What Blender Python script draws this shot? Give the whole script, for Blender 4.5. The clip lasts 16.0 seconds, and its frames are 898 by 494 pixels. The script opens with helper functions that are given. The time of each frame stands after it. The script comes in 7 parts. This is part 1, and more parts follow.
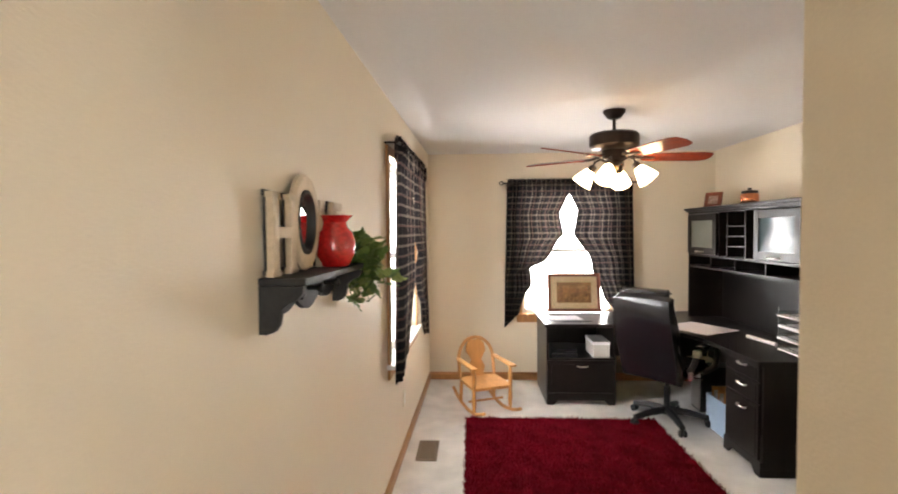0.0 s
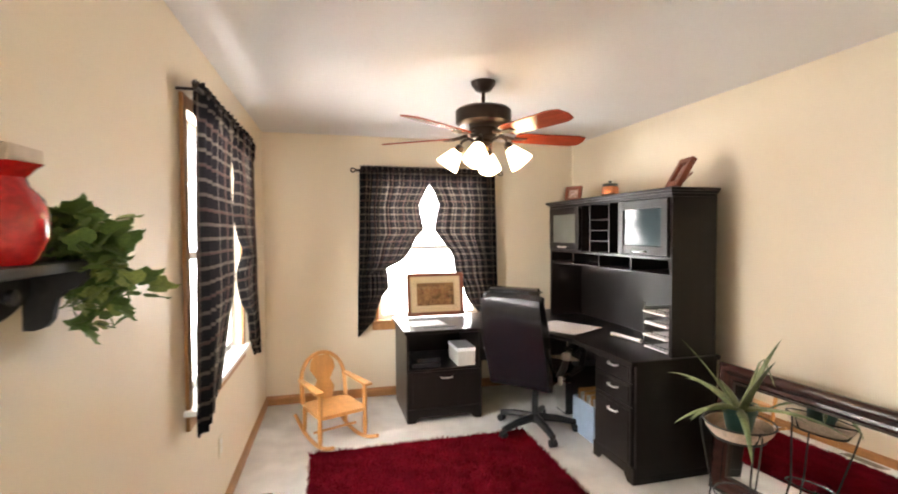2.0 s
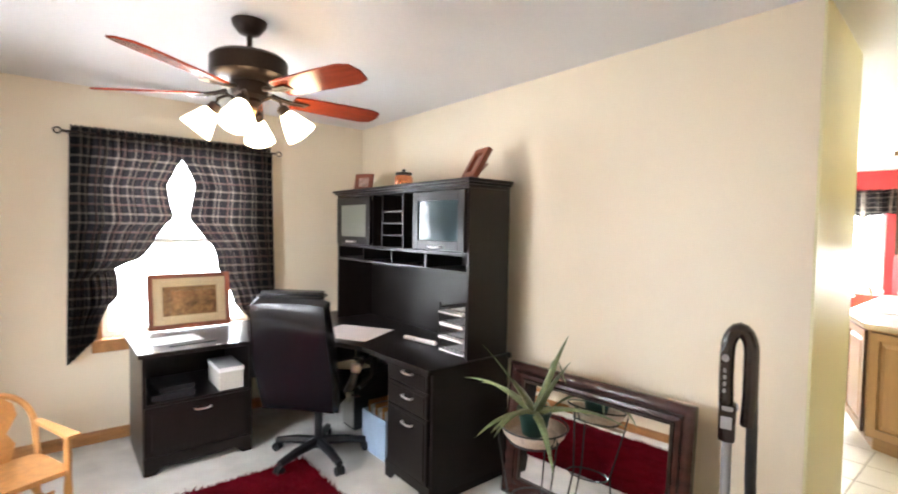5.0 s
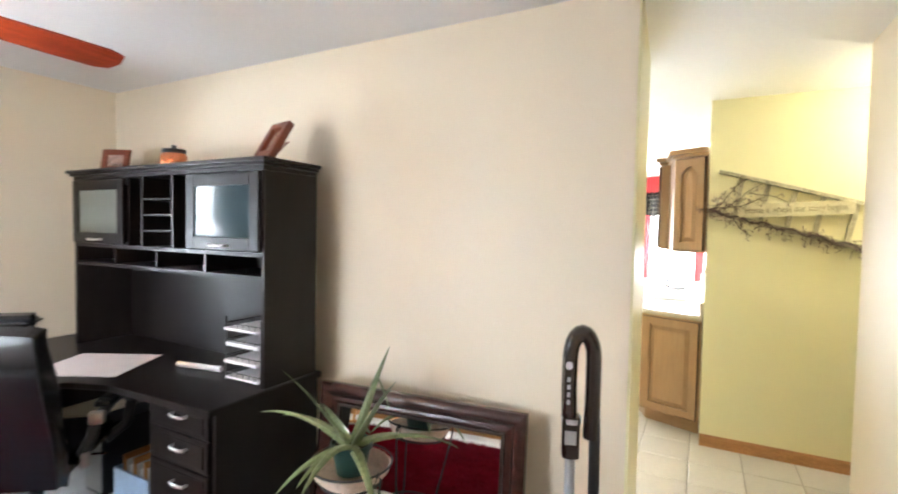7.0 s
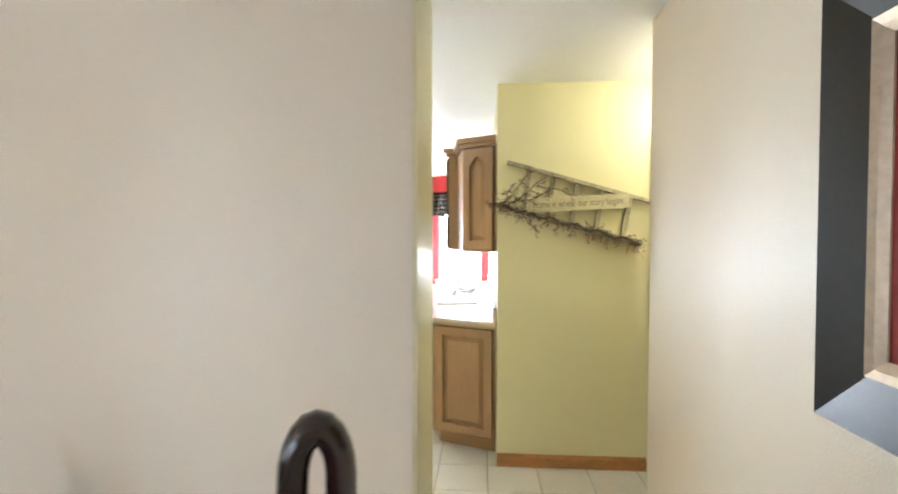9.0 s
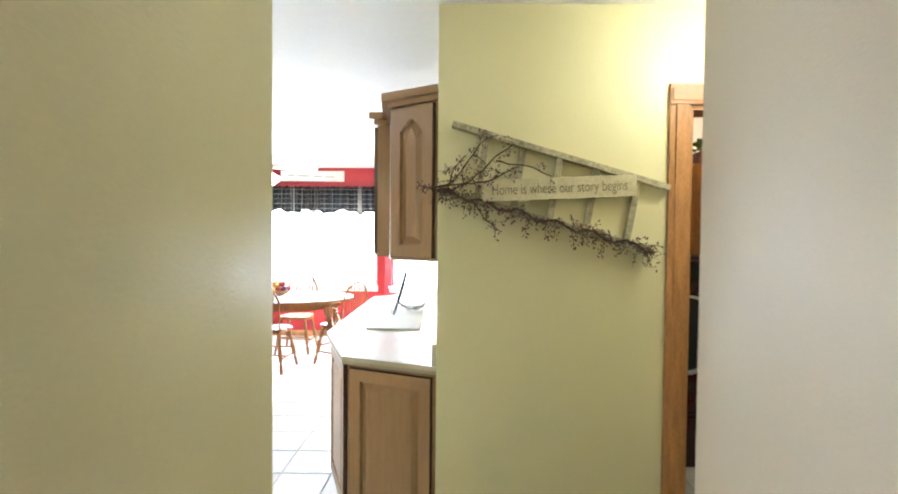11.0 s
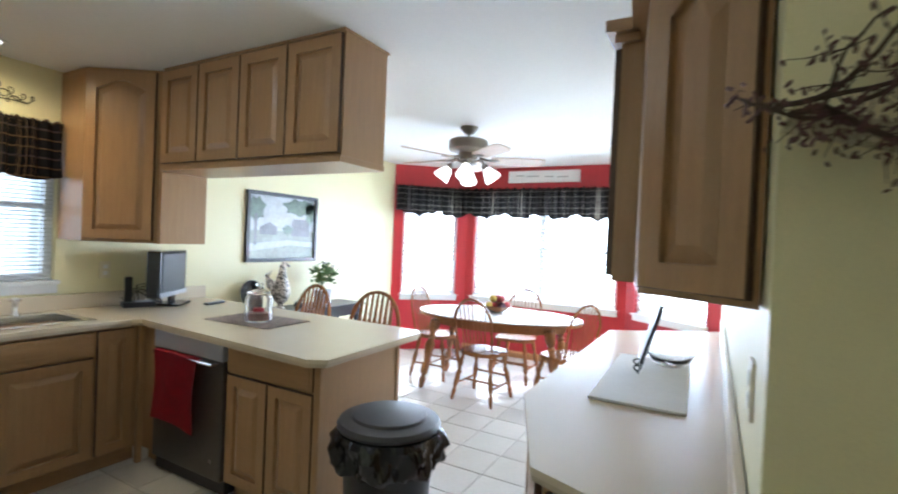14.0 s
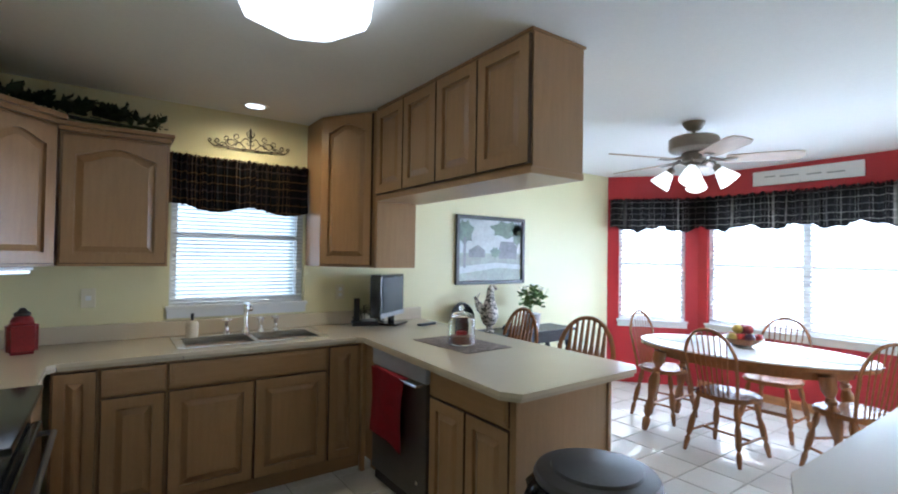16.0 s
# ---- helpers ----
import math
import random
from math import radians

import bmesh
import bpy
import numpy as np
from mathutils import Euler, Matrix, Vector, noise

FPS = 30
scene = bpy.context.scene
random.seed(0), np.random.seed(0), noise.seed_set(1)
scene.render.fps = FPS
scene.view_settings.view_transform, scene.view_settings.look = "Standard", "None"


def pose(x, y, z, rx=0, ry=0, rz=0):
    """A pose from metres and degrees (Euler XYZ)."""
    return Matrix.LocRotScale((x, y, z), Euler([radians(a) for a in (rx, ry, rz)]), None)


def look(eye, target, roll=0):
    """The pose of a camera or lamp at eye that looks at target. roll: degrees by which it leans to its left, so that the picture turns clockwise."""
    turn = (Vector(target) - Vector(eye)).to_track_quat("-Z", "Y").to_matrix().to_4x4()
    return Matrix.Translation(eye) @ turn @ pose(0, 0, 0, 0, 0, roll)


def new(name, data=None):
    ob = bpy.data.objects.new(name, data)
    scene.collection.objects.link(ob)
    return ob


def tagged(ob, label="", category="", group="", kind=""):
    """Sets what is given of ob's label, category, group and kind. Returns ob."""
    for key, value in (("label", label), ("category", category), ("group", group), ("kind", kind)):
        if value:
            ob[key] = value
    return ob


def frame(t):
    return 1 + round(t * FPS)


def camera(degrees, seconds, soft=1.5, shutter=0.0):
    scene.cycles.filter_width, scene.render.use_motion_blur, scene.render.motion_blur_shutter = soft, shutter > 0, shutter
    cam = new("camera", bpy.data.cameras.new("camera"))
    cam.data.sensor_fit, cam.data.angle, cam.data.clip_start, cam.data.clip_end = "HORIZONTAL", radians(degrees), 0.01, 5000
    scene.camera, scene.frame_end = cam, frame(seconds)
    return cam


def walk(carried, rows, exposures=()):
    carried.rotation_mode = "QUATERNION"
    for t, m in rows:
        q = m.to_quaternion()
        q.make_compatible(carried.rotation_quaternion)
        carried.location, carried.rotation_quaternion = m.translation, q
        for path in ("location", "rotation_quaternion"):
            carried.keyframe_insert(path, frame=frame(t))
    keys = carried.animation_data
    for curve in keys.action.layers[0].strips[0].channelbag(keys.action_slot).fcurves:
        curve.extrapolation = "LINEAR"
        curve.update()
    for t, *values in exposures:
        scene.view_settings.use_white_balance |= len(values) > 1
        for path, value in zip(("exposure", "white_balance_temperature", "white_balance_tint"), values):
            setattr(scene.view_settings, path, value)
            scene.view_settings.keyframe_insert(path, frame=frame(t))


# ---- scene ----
cam = camera(86.2, 16.0, soft=1.9, shutter=0.5)
PATH = [
    (0, (0.378, 0.351, 1.618), (0.288, 2.347, 1.551), -0.4),
    (0.5, (0.372, 0.569, 1.6), (0.404, 2.568, 1.536), -0.4),
    (1, (0.4, 0.752, 1.576), (0.582, 2.742, 1.514), -0.6),
    (1.5, (0.431, 0.898, 1.561), (0.774, 2.867, 1.501), -0.5),
    (2, (0.449, 1.002, 1.553), (0.95, 2.937, 1.489), -0.3),
    (2.5, (0.483, 1.088, 1.547), (1.114, 2.985, 1.485), 0.2),
    (3, (0.508, 1.17, 1.543), (1.241, 3.03, 1.487), 0.6),
    (5.5, (0.736, 1.536, 1.529), (2.15, 2.947, 1.443), 1.0),
    (6, (0.791, 1.611, 1.525), (2.339, 2.873, 1.439), 1.1),
    (6.5, (0.873, 1.686, 1.522), (2.536, 2.794, 1.437), 1.2),
    (7, (0.989, 1.761, 1.514), (2.756, 2.694, 1.437), 1.1),
    (7.5, (1.131, 1.802, 1.515), (2.988, 2.541, 1.444), 0.7),
    (8, (1.313, 1.811, 1.517), (3.234, 2.362, 1.447), 0.3),
    (8.5, (1.519, 1.824, 1.512), (3.487, 2.173, 1.447), 0.1),
    (9, (1.764, 1.826, 1.492), (3.759, 1.967, 1.438), 0.0),
    (9.5, (2.039, 1.755, 1.505), (4.037, 1.748, 1.450), 0.0),
    (12, (3.29, 1.651, 1.482), (5.283, 1.807, 1.441), 2.4),
    (12.5, (3.487, 1.665, 1.479), (5.456, 2.009, 1.427), 2.8),
    (13, (3.656, 1.698, 1.469), (5.58, 2.243, 1.42), 3.0),
    (13.5, (3.803, 1.758, 1.464), (5.657, 2.506, 1.423), 2.8),
    (14, (3.935, 1.814, 1.471), (5.684, 2.784, 1.442), 2.5),
    (14.5, (4.06, 1.854, 1.479), (5.656, 3.059, 1.467), 2.2),
    (15, (4.132, 1.881, 1.472), (5.542, 3.299, 1.48), 1.8),
    (15.5, (4.174, 1.898, 1.466), (5.425, 3.458, 1.49), 1.4),
    (16, (4.197, 1.91, 1.457), (5.352, 3.543, 1.495), 0.9),
]
EXPOSURES = [(0, 0.95, 6900, 13), (1, 1.1, 7250, 16), (3, 1.22, 6600, 11), (5.5, 1.32, 6150, 11), (7.5, 1.22, 5850, 9), (9.5, 0.62, 5650, 8), (12, 0.3, 5300, 7), (13.5, -0.5, 5200, 8), (14.5, -0.8, 5050, 7), (16, -1.18, 4950, 7)]
walk(cam, [(t, look(eye, target, roll)) for t, eye, target, roll in PATH], EXPOSURES)

# ---- light ----
world = bpy.data.worlds.new("sky")
scene.world = world
world.use_nodes = True
wn = world.node_tree
sky = wn.nodes.new("ShaderNodeTexSky")
sky.sky_type, sky.sun_disc = "NISHITA", False
sky.sun_elevation, sky.sun_rotation = radians(34), radians(63)
wn.links.new(sky.outputs[0], wn.nodes["Background"].inputs[0])
wn.nodes["Background"].inputs[1].default_value = 0.12


def lamp(name, kind, matrix, energy, color, **more):
    data = bpy.data.lights.new(name, kind)
    data.energy, data.color = energy, color
    for key, value in more.items():
        if key == "size":
            data.size = value
        elif key == "size_y":
            data.shape, data.size_y = "RECTANGLE", value
        elif key == "radius":
            data.shadow_soft_size = value
        elif key == "angle":
            data.angle = value
        elif key == "spot":
            data.spot_size, data.spot_blend = value, 1.0
    ob = new(name, data)
    ob.matrix_world = matrix
    return ob


# low morning sun, through the bay
lamp("sun", "SUN", look((0, 0, 0), (-1.0, -0.50, -0.75)), 5.0, (1.0, 0.93, 0.82), angle=radians(0.5))
DAY = (0.93, 0.97, 1.0)
# daylight in the window openings
lamp("north_window_light", "AREA", look((1.42, 5.72, 1.40), (1.42, 0, 0.4)), 74, DAY, size=1.0, size_y=1.35)
lamp("west_window_light", "AREA", look((-0.28, 3.82, 1.45), (5, 3.82, 0.4)), 70, DAY, size=1.25, size_y=1.3)
lamp("kitchen_window_light", "AREA", look((4.97, 5.95, 1.45), (4.97, 0, 1.3)), 4.5, DAY, size=0.9, size_y=0.8)
lamp("bay_light", "AREA", look((9.95, 3.72, 1.45), (0, 3.72, 1.6)), 370, DAY, size=1.9, size_y=1.35)
lamp("bay_north_light", "AREA", look((9.58, 5.30, 1.45), (8.0, 4.0, 1.3)), 145, DAY, size=0.7, size_y=1.35)
lamp("bay_south_light", "AREA", look((9.58, 2.12, 1.45), (8.0, 3.4, 1.3)), 145, DAY, size=0.8, size_y=1.35)
# lamps of the rooms
lamp("hall_light", "POINT", pose(4.35, 0.55, 2.28), 12.5, (1.0, 0.9, 0.66), radius=0.09)
lamp("recessed_light", "SPOT", look((4.97, 5.20, 2.42), (4.97, 5.30, 0)), 62, (1.0, 0.72, 0.36), radius=0.05, spot=radians(165))
# added fill from behind the start point, to brighten the low office; source unseen
lamp("entry_fill_light", "AREA", look((0.40, -2.05, 1.45), (0.40, 1.0, 0.9)), 17, DAY, size=0.7, size_y=1.5)

# ---- materials ----
def material(name, color, rough=0.6, metal=0.0, grain=0.06, scale=8.0, fine=60.0, bump=0.05, coat=0.0, stretch=(1, 1, 1), dark=None):
    """A surface with large and small variation of its colour and a fine relief."""
    m = bpy.data.materials.new(name)
    m.use_nodes = True
    n, l = m.node_tree.nodes, m.node_tree.links
    b = n["Principled BSDF"]
    b.inputs["Roughness"].default_value, b.inputs["Metallic"].default_value = rough, metal
    b.inputs["Coat Weight"].default_value = coat
    co, mp = n.new("ShaderNodeTexCoord"), n.new("ShaderNodeMapping")
    mp.inputs["Scale"].default_value = stretch
    l.new(co.outputs["Object"], mp.inputs[0])
    big, small = n.new("ShaderNodeTexNoise"), n.new("ShaderNodeTexNoise")
    big.inputs["Scale"].default_value, small.inputs["Scale"].default_value = scale, fine
    big.inputs["Detail"].default_value = small.inputs["Detail"].default_value = 4
    l.new(mp.outputs[0], big.inputs[0]), l.new(mp.outputs[0], small.inputs[0])
    mix = n.new("ShaderNodeMath")
    mix.operation = "MULTIPLY_ADD"
    l.new(small.outputs[0], mix.inputs[0])
    mix.inputs[1].default_value = 0.5
    half = n.new("ShaderNodeMath")
    half.operation = "MULTIPLY"
    half.inputs[1].default_value = 0.5
    l.new(big.outputs[0], half.inputs[0]), l.new(half.outputs[0], mix.inputs[2])
    ramp = n.new("ShaderNodeValToRGB")
    lo = dark or tuple(c * (1 - 2.5 * grain) for c in color)
    hi = tuple(min(1.0, c * (1 + 2.0 * grain)) for c in color)
    ramp.color_ramp.elements[0].position, ramp.color_ramp.elements[1].position = 0.3, 0.7
    ramp.color_ramp.elements[0].color, ramp.color_ramp.elements[1].color = (*lo, 1), (*hi, 1)
    l.new(mix.outputs[0], ramp.inputs[0]), l.new(ramp.outputs[0], b.inputs["Base Color"])
    rr = n.new("ShaderNodeMath")
    rr.operation = "MULTIPLY_ADD"
    spread = 0.15 if rough > 0.42 else 0.02
    rr.inputs[1].default_value, rr.inputs[2].default_value = spread, max(0.02, rough - spread / 2)
    l.new(big.outputs[0], rr.inputs[0]), l.new(rr.outputs[0], b.inputs["Roughness"])
    if bump:
        bp = n.new("ShaderNodeBump")
        bp.inputs["Strength"].default_value, bp.inputs["Distance"].default_value = bump, 0.01
        l.new(small.outputs[0], bp.inputs["Height"]), l.new(bp.outputs[0], b.inputs["Normal"])
    return m


def glowing(name, color, strength, rough=0.3):
    m = material(name, color, rough, grain=0.01, bump=0)
    b = m.node_tree.nodes["Principled BSDF"]
    b.inputs["Emission Color"].default_value, b.inputs["Emission Strength"].default_value = (*color, 1), strength
    return m


def glass(name, color=(1, 1, 1), rough=0.0, weight=1.0):
    m = bpy.data.materials.new(name)
    m.use_nodes = True
    b = m.node_tree.nodes["Principled BSDF"]
    b.inputs["Base Color"].default_value = (*color, 1)
    b.inputs["Roughness"].default_value, b.inputs["Transmission Weight"].default_value = rough, weight
    b.inputs["IOR"].default_value = 1.45
    return m


def plain(name, color, rough=0.05, metal=1.0):
    m = bpy.data.materials.new(name)
    m.use_nodes = True
    b = m.node_tree.nodes["Principled BSDF"]
    b.inputs["Base Color"].default_value = (*color, 1)
    b.inputs["Roughness"].default_value, b.inputs["Metallic"].default_value = rough, metal
    return m


def plaid(name, base, stripe, accent, pitch=0.05, width=0.30, strength=0.5):
    """Woven check cloth: light and red threads over a dark ground, in the cloth's own u and v."""
    m = bpy.data.materials.new(name)
    m.use_nodes = True
    n, l = m.node_tree.nodes, m.node_tree.links
    b = n["Principled BSDF"]
    b.inputs["Roughness"].default_value = 0.95
    uv, sep = n.new("ShaderNodeUVMap"), n.new("ShaderNodeSeparateXYZ")
    l.new(uv.outputs[0], sep.inputs[0])

    def op(kind, a, c=None, d=None):
        node = n.new("ShaderNodeMath")
        node.operation = kind
        for k, v in enumerate((a, c, d)):
            if v is None:
                continue
            if isinstance(v, (int, float)):
                node.inputs[k].default_value = v
            else:
                l.new(v, node.inputs[k])
        return node.outputs[0]

    def band(axis, period, start, width):
        f = op("FRACT", op("DIVIDE", sep.outputs[axis], period))
        return op("MULTIPLY", op("GREATER_THAN", f, start), op("LESS_THAN", f, start + width))

    light = op("ADD", band(0, pitch, 0.1, width), band(1, pitch, 0.1, width))
    red = op("MINIMUM", op("ADD", band(0, 3 * pitch, 0.70, 0.07), band(1, 3 * pitch, 0.70, 0.07)), 1.0)
    mix = n.new("ShaderNodeMix")
    mix.data_type = "RGBA"
    mix.inputs["A"].default_value, mix.inputs["B"].default_value = (*base, 1), (*stripe, 1)
    l.new(op("MULTIPLY", light, strength), mix.inputs["Factor"])
    two = n.new("ShaderNodeMix")
    two.data_type = "RGBA"
    two.inputs["B"].default_value = (*accent, 1)
    l.new(mix.outputs["Result"], two.inputs["A"]), l.new(op("MULTIPLY", red, 0.7), two.inputs["Factor"])
    l.new(two.outputs["Result"], b.inputs["Base Color"])
    weave = n.new("ShaderNodeTexNoise")
    weave.inputs["Scale"].default_value = 900
    l.new(uv.outputs[0], weave.inputs[0])
    bp = n.new("ShaderNodeBump")
    bp.inputs["Strength"].default_value, bp.inputs["Distance"].default_value = 0.3, 0.002
    l.new(weave.outputs[0], bp.inputs["Height"]), l.new(bp.outputs[0], b.inputs["Normal"])
    tr, add = n.new("ShaderNodeBsdfTranslucent"), n.new("ShaderNodeMixShader")
    l.new(two.outputs["Result"], tr.inputs[0])
    add.inputs[0].default_value = 0.25
    l.new(b.outputs[0], add.inputs[1]), l.new(tr.outputs[0], add.inputs[2])
    l.new(add.outputs[0], n["Material Output"].inputs[0])
    return m


CREAM = material("cream_wall_paint", (0.76, 0.66, 0.51), 0.47, grain=0.02, scale=1.2, fine=160, bump=0.12)
YELLOW = material("pale_yellow_wall_paint", (0.745, 0.69, 0.425), 0.38, grain=0.02, scale=1.2, fine=160, bump=0.12)
RED_WALL = material("red_wall_paint", (0.38, 0.012, 0.017), 0.5, grain=0.05, scale=2, fine=160, bump=0.1)
# One ceiling in two tones; the rooms' unequal light is put into the colour.
CEILING = material("ceiling_paint", (0.75, 0.735, 0.725), 0.9, grain=0.012, scale=1.5, fine=60, bump=0.10)
CEILING_WHITE = material("ceiling_paint_lightened", (0.88, 0.875, 0.86), 0.9, grain=0.012, scale=1.5, fine=60, bump=0.10)
CARPET = material("cream_carpet", (0.84, 0.82, 0.79), 0.95, grain=0.10, scale=5, fine=420, bump=0.9)
GROUT = material("tile_grout", (0.40, 0.37, 0.32), 0.9, grain=0.1, bump=0.2)
TILE = material("cream_floor_tile", (0.60, 0.565, 0.50), 0.34, grain=0.03, scale=4, fine=40, bump=0.03)
OAK = material("golden_oak_trim", (0.42, 0.20, 0.07), 0.4, grain=0.16, scale=6, fine=50, stretch=(6, 6, 1), bump=0.06)
OAKH = material("golden_oak_trim_level", (0.42, 0.20, 0.07), 0.4, grain=0.16, scale=6, fine=50, stretch=(1, 6, 6), bump=0.06)
VINYL = material("white_vinyl", (0.80, 0.80, 0.80), 0.35, grain=0.01, bump=0)
PLATE = material("ivory_plastic", (0.72, 0.66, 0.5), 0.35, grain=0.02, bump=0)
GLASS = glass("window_glass")
GRASS = material("lawn", (0.09, 0.12, 0.05), 0.95, grain=0.2, scale=0.4, fine=12, bump=0.3)


# ---- mesh tools ----
def box(bm, a, b, bevel=0.0):
    """An upright box between two corners."""
    lo, hi = [min(p, q) for p, q in zip(a, b)], [max(p, q) for p, q in zip(a, b)]
    m = Matrix.LocRotScale([(p + q) / 2 for p, q in zip(lo, hi)], None, [q - p for p, q in zip(lo, hi)])
    made = bmesh.ops.create_cube(bm, size=1, matrix=m)
    if bevel:
        edges = list({e for v in made["verts"] for e in v.link_edges})
        bmesh.ops.bevel(bm, geom=edges, offset=bevel, segments=2, profile=0.6, affect="EDGES")
    return bm


def rod(bm, a, b, r, r2=None, seg=12, caps=True):
    """A round bar from a to b."""
    a, b = Vector(a), Vector(b)
    turn = (b - a).to_track_quat("Z", "Y").to_matrix().to_4x4()
    bmesh.ops.create_cone(bm, cap_ends=caps, segments=seg, radius1=r, radius2=r if r2 is None else r2, depth=(b - a).length, matrix=Matrix.Translation((a + b) / 2) @ turn)
    return bm


def ball(bm, at, r, scale=(1, 1, 1), seg=16):
    bmesh.ops.create_uvsphere(bm, u_segments=seg, v_segments=max(6, seg // 2), radius=r, matrix=Matrix.LocRotScale(at, None, scale))
    return bm


def lathe(bm, profile, seg=24, m=Matrix(), wave=None, caps=True):
    """A turned form from (radius, height) pairs."""
    rings = []
    for r, z in profile:
        ring = []
        for k in range(seg):
            a = 2 * math.pi * k / seg
            rr = r * (1 + wave(a, z)) if wave else r
            ring.append(bm.verts.new(m @ Vector((rr * math.cos(a), rr * math.sin(a), z))))
        rings.append(ring)
    for p, q in zip(rings, rings[1:]):
        for k in range(seg):
            bm.faces.new((p[k], p[(k + 1) % seg], q[(k + 1) % seg], q[k]))
    if caps and profile[0][0] > 1e-4:
        bm.faces.new(rings[0][::-1])
    if caps and profile[-1][0] > 1e-4:
        bm.faces.new(rings[-1])
    return bm


def tube(bm, points, r, seg=8, closed=False, taper=None):
    """A round bar bent along points."""
    pts = [Vector(p) for p in points]
    count, rings, side = len(pts), [], None
    for k, p in enumerate(pts):
        a = pts[k - 1] if (k or closed) else p
        b = pts[(k + 1) % count] if (k < count - 1 or closed) else p
        way = (b - a).normalized()
        side = way.orthogonal() if side is None else (side - way * side.dot(way))
        side.normalize()
        up = way.cross(side)
        rr = r * (1 + (taper - 1) * k / (count - 1)) if taper is not None else r
        rings.append([bm.verts.new(p + rr * (math.cos(2 * math.pi * j / seg) * side + math.sin(2 * math.pi * j / seg) * up)) for j in range(seg)])
    for p, q in list(zip(rings, rings[1:])) + ([(rings[-1], rings[0])] if closed else []):
        for j in range(seg):
            bm.faces.new((p[j], p[(j + 1) % seg], q[(j + 1) % seg], q[j]))
    if not closed:
        bm.faces.new(rings[0][::-1]), bm.faces.new(rings[-1])
    return bm


def prism(bm, outline, z0, z1, m=Matrix()):
    """A flat outline, drawn in x and y, given thickness from z0 to z1."""
    low = [bm.verts.new(m @ Vector((x, y, z0))) for x, y in outline]
    high = [bm.verts.new(m @ Vector((x, y, z1))) for x, y in outline]
    bm.faces.new(low[::-1]), bm.faces.new(high)
    for k in range(len(outline)):
        j = (k + 1) % len(outline)
        bm.faces.new((low[k], low[j], high[j], high[k]))
    return bm


def mesh_of(name, bm, mat, smooth=False):
    bmesh.ops.recalc_face_normals(bm, faces=bm.faces)
    me = bpy.data.meshes.new(name)
    bm.to_mesh(me)
    bm.free()
    me.materials.append(mat)
    if smooth:
        for p in me.polygons:
            p.use_smooth = True
        me.set_sharp_from_angle(angle=radians(38))
    return me


def part(name, bm, mat, parent, label="", smooth=False, m=None):
    """One mesh, as a part of a thing or of another part."""
    ob = new(name, mesh_of(name, bm, mat, smooth))
    ob.parent = parent
    if m is not None:
        ob.matrix_basis = m
    return tagged(ob, label)


def thing(name, m, label, category, group="", kind=""):
    """The base of a thing, under which its parts stand."""
    ob = new(name)
    ob.empty_display_size = 0.1
    ob.matrix_basis = m
    return tagged(ob, label, category, group, kind)


def single(name, bm, mat, label, category, group="", kind="", smooth=False, m=None):
    """A thing that is one mesh."""
    ob = new(name, mesh_of(name, bm, mat, smooth))
    if m is not None:
        ob.matrix_basis = m
    return tagged(ob, label, category, group, kind)


def B():
    return bmesh.new()

# ---- the building ----
TOP = 2.44  # ceiling height
T = 0.12  # wall thickness


def wall(name, a, b, thick, mat, label, holes=(), z1=TOP, z0=0.0):
    """A wall from plan point a to b, its thickness to the left of that way; holes are (from, to, low, high) along it."""
    a, b = Vector((*a, 0)), Vector((*b, 0))
    run = (b - a).length
    m = Matrix.Translation(a) @ Matrix.Rotation(math.atan2(b.y - a.y, b.x - a.x), 4, "Z")
    bm = B()
    at = 0.0
    for u0, u1, low, high in sorted(holes):
        box(bm, (at, 0, z0), (u0, thick, z1))
        if low > z0:
            box(bm, (u0, 0, z0), (u1, thick, low))
        if high < z1:
            box(bm, (u0, 0, high), (u1, thick, z1))
        at = u1
    box(bm, (at, 0, z0), (run, thick, z1))
    return single(name, bm, mat, label, "wall", kind="structure", m=m)


def slab(name, outline, z0, z1, mat, label, category):
    return single(name, prism(B(), outline, z0, z1), mat, label, category, kind="structure")


# office
wall("wall_west", (-0.258, -2.0), (-0.075, 5.53), 0.14, CREAM, "cream painted office wall with a window in it", [(5.281, 6.441, 0.80, 2.08)])
wall("wall_north", (-0.24, 5.53), (2.95, 5.53), 0.14, CREAM, "cream painted end wall of the office", [(1.17, 2.15, 0.72, 2.08)])
wall("wall_east", (2.95, 5.53), (2.95, 2.0), 0.12, CREAM, "cream painted office wall behind the desk")
wall("wall_south", (3.985, 1.075), (0.86, 1.075), 0.12, CREAM, "cream painted wall beside the passage to the kitchen")
